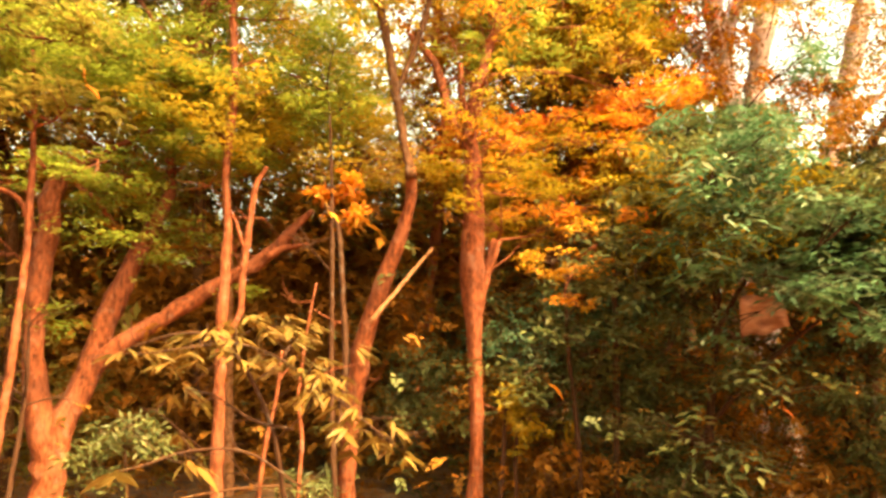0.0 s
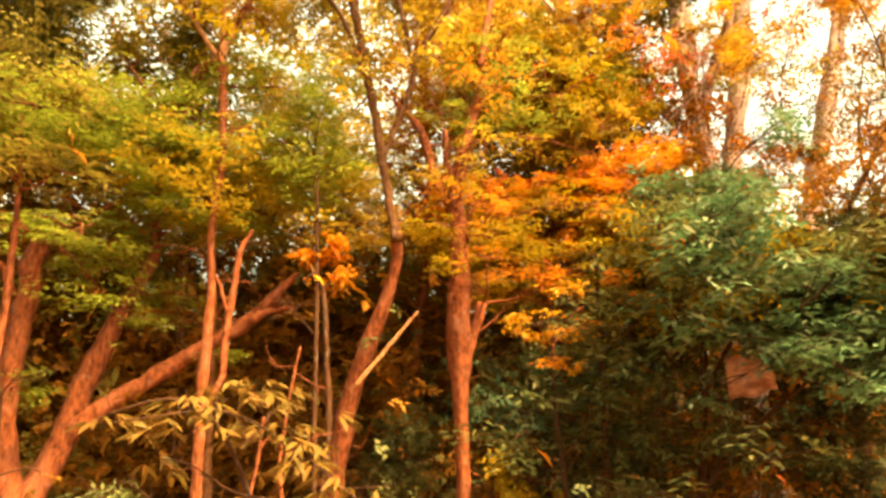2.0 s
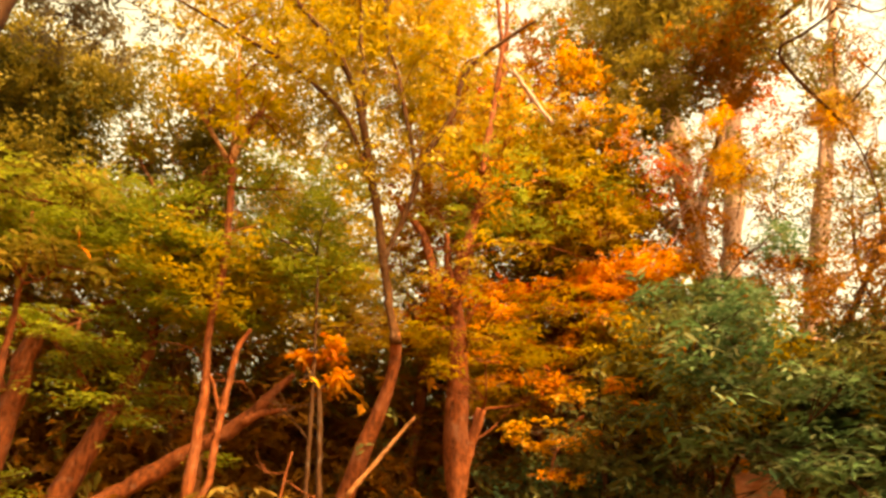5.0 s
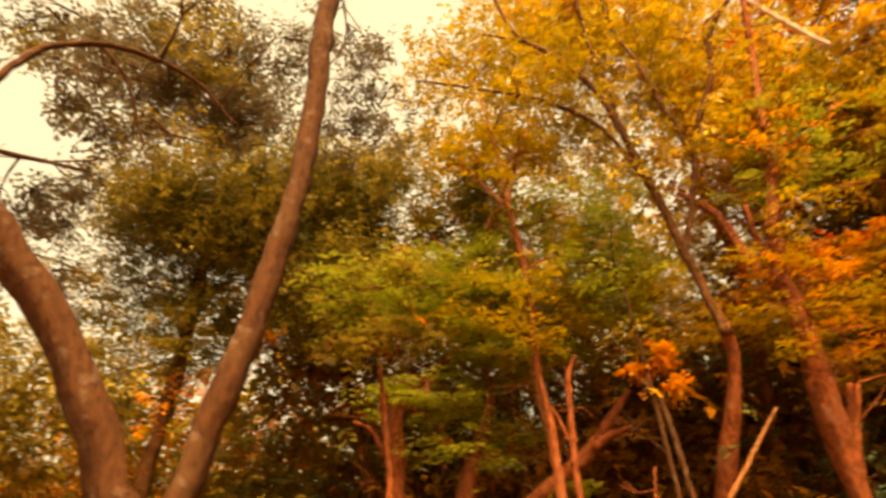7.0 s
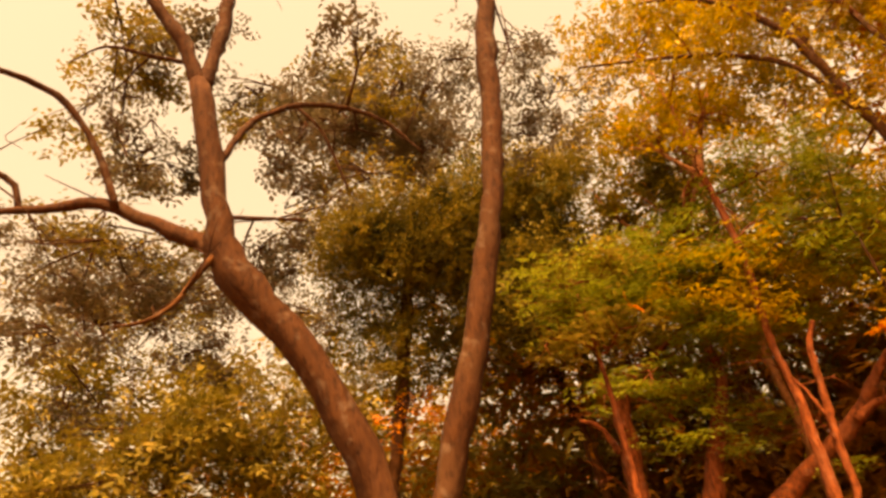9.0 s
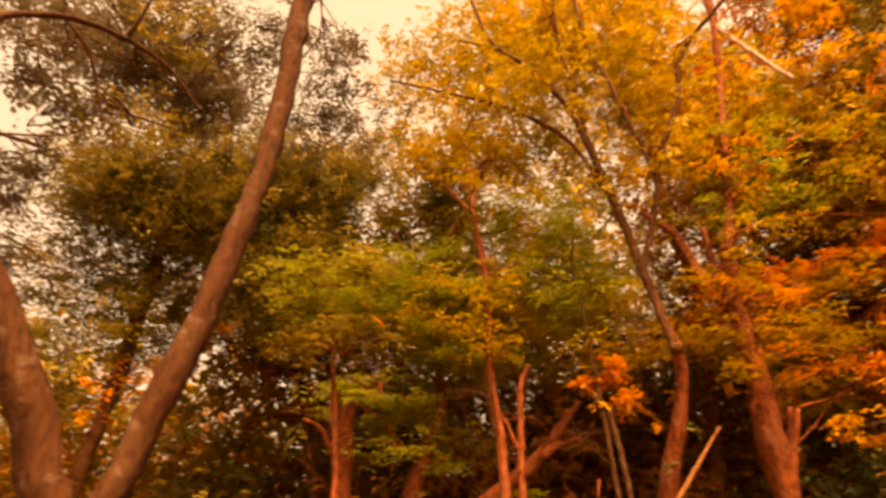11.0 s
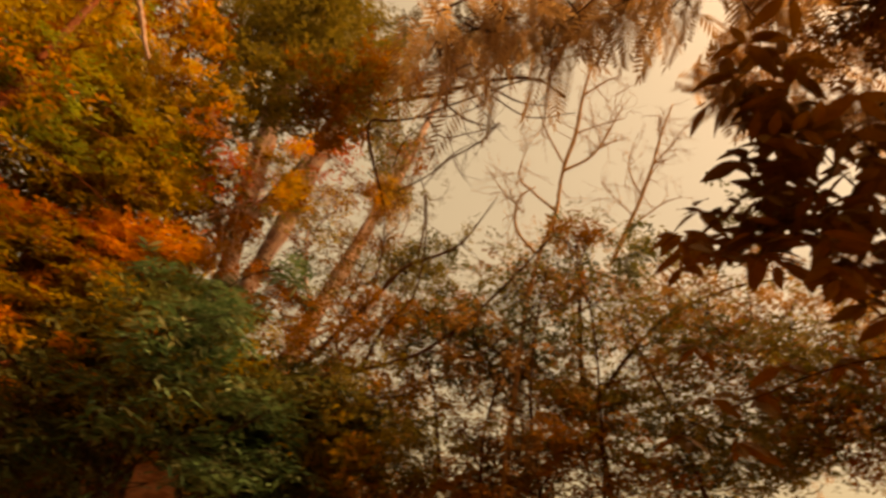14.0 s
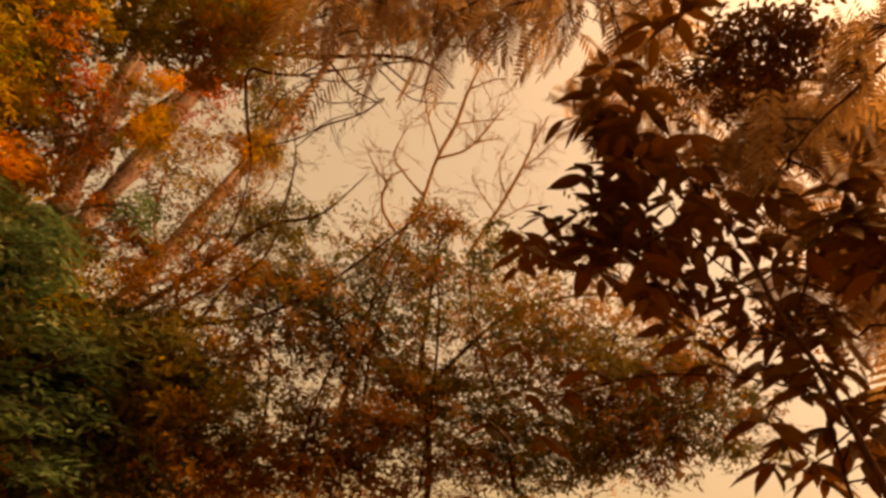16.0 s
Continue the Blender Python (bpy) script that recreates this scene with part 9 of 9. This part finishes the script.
# all leaves here take the dark silhouette colour, not their own green
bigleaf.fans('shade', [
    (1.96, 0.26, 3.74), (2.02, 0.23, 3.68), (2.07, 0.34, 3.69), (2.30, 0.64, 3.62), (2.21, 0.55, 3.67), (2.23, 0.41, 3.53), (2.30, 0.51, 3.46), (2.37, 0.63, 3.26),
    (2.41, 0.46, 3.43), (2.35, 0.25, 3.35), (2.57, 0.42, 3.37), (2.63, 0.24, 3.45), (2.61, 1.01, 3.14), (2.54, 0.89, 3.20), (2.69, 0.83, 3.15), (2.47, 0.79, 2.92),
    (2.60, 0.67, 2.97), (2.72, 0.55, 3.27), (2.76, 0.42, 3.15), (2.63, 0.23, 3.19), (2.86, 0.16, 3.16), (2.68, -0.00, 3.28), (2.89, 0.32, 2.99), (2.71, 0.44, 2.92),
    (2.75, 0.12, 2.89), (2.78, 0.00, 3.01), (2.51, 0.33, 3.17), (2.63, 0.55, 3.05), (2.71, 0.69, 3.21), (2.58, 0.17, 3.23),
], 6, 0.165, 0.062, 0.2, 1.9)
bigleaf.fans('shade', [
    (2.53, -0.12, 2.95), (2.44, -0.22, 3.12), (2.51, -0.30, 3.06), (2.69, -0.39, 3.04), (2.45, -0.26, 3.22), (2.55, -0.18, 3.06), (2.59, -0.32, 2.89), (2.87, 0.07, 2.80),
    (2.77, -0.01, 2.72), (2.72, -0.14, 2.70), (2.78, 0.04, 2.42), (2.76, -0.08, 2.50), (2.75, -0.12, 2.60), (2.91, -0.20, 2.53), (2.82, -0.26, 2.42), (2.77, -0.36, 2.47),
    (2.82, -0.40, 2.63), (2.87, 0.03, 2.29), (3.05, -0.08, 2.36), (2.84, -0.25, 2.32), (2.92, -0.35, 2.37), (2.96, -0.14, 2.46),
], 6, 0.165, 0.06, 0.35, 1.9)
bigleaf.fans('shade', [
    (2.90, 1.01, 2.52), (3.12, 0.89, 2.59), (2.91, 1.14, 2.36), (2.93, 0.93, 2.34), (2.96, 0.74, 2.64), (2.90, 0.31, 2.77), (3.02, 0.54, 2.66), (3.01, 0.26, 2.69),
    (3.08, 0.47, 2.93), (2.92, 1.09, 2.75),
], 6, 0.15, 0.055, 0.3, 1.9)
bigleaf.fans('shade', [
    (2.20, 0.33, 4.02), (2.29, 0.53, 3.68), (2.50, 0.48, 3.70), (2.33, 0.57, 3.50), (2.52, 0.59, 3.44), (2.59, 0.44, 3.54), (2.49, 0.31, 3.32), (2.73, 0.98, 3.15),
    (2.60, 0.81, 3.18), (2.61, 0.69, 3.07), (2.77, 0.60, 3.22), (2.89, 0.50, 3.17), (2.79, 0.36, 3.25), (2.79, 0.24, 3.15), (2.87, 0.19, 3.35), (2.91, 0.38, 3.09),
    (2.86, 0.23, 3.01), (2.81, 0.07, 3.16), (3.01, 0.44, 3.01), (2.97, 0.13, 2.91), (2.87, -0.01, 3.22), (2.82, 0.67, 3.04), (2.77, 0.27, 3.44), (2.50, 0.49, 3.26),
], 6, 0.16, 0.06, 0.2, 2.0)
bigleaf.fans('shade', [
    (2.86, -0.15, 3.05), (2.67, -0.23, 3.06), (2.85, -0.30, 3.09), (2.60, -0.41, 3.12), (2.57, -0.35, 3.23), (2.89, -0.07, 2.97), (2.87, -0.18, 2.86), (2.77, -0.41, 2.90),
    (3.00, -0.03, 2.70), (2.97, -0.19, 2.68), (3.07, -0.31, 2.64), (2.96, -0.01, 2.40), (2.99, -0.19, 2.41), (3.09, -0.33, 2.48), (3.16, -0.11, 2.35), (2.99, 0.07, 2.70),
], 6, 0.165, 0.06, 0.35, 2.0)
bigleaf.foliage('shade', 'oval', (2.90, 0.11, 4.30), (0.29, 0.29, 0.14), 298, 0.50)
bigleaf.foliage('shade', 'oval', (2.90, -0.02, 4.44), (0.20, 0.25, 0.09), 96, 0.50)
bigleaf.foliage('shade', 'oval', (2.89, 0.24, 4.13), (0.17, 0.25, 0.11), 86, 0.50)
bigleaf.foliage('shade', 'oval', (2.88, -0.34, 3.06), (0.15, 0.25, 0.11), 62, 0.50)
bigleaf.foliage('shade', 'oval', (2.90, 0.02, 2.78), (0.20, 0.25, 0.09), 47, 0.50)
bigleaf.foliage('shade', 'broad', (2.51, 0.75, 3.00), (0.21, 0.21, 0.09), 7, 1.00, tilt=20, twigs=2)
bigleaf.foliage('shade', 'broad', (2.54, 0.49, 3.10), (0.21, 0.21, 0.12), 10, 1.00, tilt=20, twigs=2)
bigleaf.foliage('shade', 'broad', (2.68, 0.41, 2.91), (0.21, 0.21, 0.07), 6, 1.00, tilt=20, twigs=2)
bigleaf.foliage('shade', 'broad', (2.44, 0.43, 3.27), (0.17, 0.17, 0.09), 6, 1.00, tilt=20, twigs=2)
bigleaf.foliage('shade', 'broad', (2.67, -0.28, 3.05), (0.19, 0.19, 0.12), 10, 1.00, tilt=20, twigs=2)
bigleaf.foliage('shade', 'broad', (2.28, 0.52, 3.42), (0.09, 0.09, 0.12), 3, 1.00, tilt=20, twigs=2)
bigleaf.sprout(10, 0.3, 0.004).done()

# ---- distance ----
def ring(n, yaw0, yaw1, r0, r1, z0, z1, lumps):
    """Places in a stretch of far wood, gathered in rounded crowns."""
    a = np.radians(rng.uniform(yaw0, yaw1, lumps))
    r = rng.uniform(r0, r1, lumps)
    top = rng.uniform(z0 + 0.3 * (z1 - z0), z1, lumps)
    k = rng.integers(0, lumps, n)
    wide = rng.uniform(0.7, 1.6, lumps)
    p = np.stack([-np.sin(a) * r, np.cos(a) * r, np.zeros(lumps)], 1)[k]
    p[:, :2] += rng.normal(0, 1, (n, 2)) * wide[k][:, None]
    p[:, 2] = z0 + (top[k] - z0) * rng.uniform(0, 1, n) ** 0.8
    return p


# belts in deep leaves carry the wood's brown shade in their colour
stuff("far_woods", "dark leafy woodland beyond the near trees", "woodland", "deep", "coarse", ring(9500, -38, 30, 12, 19, 0, 5.2, 34), 1.0)
stuff("far_woods", "low brown scrub beyond the thicket", "woodland", "deep", "coarse", ring(7000, -100, -38, 12, 19, 0, 3.7, 32), 0.8)
stuff("far_woods", "dull green woodland beyond the spreading trees", "woodland", "moss", "coarse", ring(9000, 30, 100, 12, 19, 0, 5.2, 32), 1.0)
stuff("far_woods", "brown-green tree tops in the distance", "woodland", "olive", "coarse", ring(4500, -30, 60, 14, 22, 2.5, 9, 60), 1.0)
stuff("far_woods", "deep shade of the wood behind the trunks", "woodland", "deep", "coarse", ring(13000, -18, 62, 12, 17, 1.5, 6.3, 70), 0.9)
stuff("far_woods", "far belt of brown trees under the sky", "woodland", "umber", "coarse", ring(12500, -34, 262, 24, 34, 0, 7, 160), 1.8)
stuff("far_woods", "low far belt of brown trees below open sky", "woodland", "umber", "coarse", ring(3500, -98, -34, 24, 34, 0, 3.4, 40), 1.4)

stuff("undergrowth", "tangled dark undergrowth on the woodland floor", "undergrowth", "deep", "coarse", ring(9500, -110, -38, 9.0, 12.5, 0, 3.1, 50), 0.36)
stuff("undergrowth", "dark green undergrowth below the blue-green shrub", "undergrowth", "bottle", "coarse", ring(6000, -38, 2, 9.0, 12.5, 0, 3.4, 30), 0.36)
stuff("undergrowth", "brown shaded undergrowth behind the forked trunks", "undergrowth", "deep", "coarse", ring(4200, 2, 30, 9.0, 12.5, 0, 3.4, 20), 0.36)
stuff("far_woods", "shaded tree tops closing the gaps between trunks", "woodland", "moss", "coarse", ring(11000, -12, 33, 12.5, 16, 3.6, 8.6, 80), 0.5)
stuff("undergrowth", "olive-green bushes under the spreading trees", "undergrowth", "moss", "coarse", ring(9000, 30, 90, 9.0, 12.5, 0, 3.4, 42), 0.36)
stuff("undergrowth", "brown brambles and seedlings under the trees", "undergrowth", "deep", "coarse", ring(5000, -110, 30, 9.6, 11.8, 0, 2.6, 120), 0.26)


# ---- odds and ends ----
def crumpled(width, height, at, turn):
    """A torn sheet, bent along one fold and wavy, with thickness."""
    bm = bmesh.new()
    n, k = 14, 10
    grid = {}
    for i in range(n + 1):
        for j in range(k + 1):
            u, v = i / n, j / k
            x = (u - 0.5) * width * (1 - 0.12 * v)
            z = (v - 0.5) * height + 0.05 * height * math.sin(u * 9) * (1 if j in (0, k) else 0.3) + 0.16 * height * u
            y = (0.22 * width * (0.3 - u) if u < 0.3 else 0.1 * width * (u - 0.3)) + 0.018 * math.sin(u * 11 + v * 5) + 0.012 * math.sin(v * 13)
            grid[i, j] = bm.verts.new((x, y, z))
    for i in range(n):
        for j in range(k):
            bm.faces.new((grid[i, j], grid[i + 1, j], grid[i + 1, j + 1], grid[i, j + 1]))
    bmesh.ops.solidify(bm, geom=bm.faces[:], thickness=0.006)
    bmesh.ops.transform(bm, matrix=pose(*at, *turn), verts=bm.verts)
    me = bpy.data.meshes.new("sheet")
    bm.to_mesh(me)
    bm.free()
    me.polygons.foreach_set("use_smooth", np.full(len(me.polygons), True))
    return me


m, nt, bsdf, out = shader("pinkish_weathered_card")
card = ramp(nt, [(0.35, (0.42, 0.17, 0.09)), (0.65, (0.62, 0.3, 0.17))], noise_tex(nt, 9, 5))
card = mixed(nt, card, ramp(nt, [(0.42, (0.6, 0.5, 0.45)), (0.5, (1, 1, 1))], noise_tex(nt, 22, 2, (0.3, 0.3, 1.5))), 0.7, "MULTIPLY")
nt.links.new(card, bsdf.inputs["Base Color"])
bsdf.inputs["Roughness"].default_value = 0.9
tagged(part("torn_sheet", crumpled(0.4, 0.34, (2.76, 5.66, 2.01), (8, -6, -12)), m, None), "torn pinkish weathered sheet caught among dark shrubs", "litter")


def hung_leaf(at, turn, size, colour, label):
    """A single curled dry leaf held by its stalk."""
    v, t = joined([blade((0, 0, 0), (1, 0, -0.25), (0, 1, 0), (0, 0, 1), size, size * 0.42, 6, 0.5, 0.3), tube([(-0.25 * size, 0, 0.1, 0.002), (-0.1 * size, 0, 0.04, 0.002), (0.02, 0, 0, 0.002)], 4, 0)])
    me = mesh_of("dry_leaf", v, t, True)
    me.transform(pose(*at, *turn))
    tagged(part("dry_leaf", me, LEAF[colour], None), label, "leaf", "hanging dry leaves")


def strewn(n, reach):
    """Places for fallen leaves, thinning outwards, just above the soil."""
    a, r = rng.uniform(0, 2 * np.pi, n), reach * np.sqrt(rng.uniform(0.001, 1, n))
    x, y = r * np.cos(a), r * np.sin(a)
    return np.stack([x, y, np.array([ground_height(p, q) for p, q in zip(x, y)]) + 0.025], 1)


stuff("leaf_litter", "brown fallen leaves strewn over the woodland floor", "leaf litter", "umber", "oval", strewn(9000, 13), 1.0, droop=0, tilt=7)
stuff("leaf_litter", "golden fallen leaves among the brown ones", "leaf litter", "amber", "oval", strewn(1500, 13), 0.9, droop=0, tilt=8)
stuff("leaf_litter", "dark decaying leaves pressed into the soil", "leaf litter", "deep", "lance", strewn(6000, 14), 1.0, droop=0, tilt=6)
hung_leaf((0.96, 6.13, 1.43), (10, 15, 20), 0.20, 'orange', 'curled orange dry leaf hanging on a twig')
hung_leaf((2.79, 5.54, 1.24), (10, 15, -30), 0.10, 'red', 'small red dry leaf hanging in the shade')
hung_leaf((3.06, 5.39, 1.99), (10, 15, 160), 0.16, 'umber', 'curled brown dry leaf hanging among shrubs')
hung_leaf((2.74, 5.79, 2.32), (10, 15, 70), 0.20, 'orange', 'curled orange dry leaf hanging on a twig')
hung_leaf((-0.89, 5.73, 3.21), (10, 15, 40), 0.16, 'orange', 'curled orange dry leaf hanging on a twig')
hung_leaf((-1.03, 5.71, 2.94), (10, 15, -20), 0.14, 'amber', 'curled amber dry leaf on a bare twig')
hung_leaf((-2.21, 3.81, 3.30), (10, 15, 10), 0.12, 'orange', 'curled orange dry leaf hanging on a twig')
hung_leaf((-0.40, 6.29, 2.08), (10, 15, 30), 0.10, 'umber', 'curled brown dry leaf hanging among shrubs')
hung_leaf((-0.27, 6.39, 1.82), (10, 15, 200), 0.09, 'umber', 'curled brown dry leaf hanging among shrubs')
hung_leaf((-0.10, 6.40, 1.98), (10, 15, 100), 0.10, 'umber', 'curled brown dry leaf hanging among shrubs')
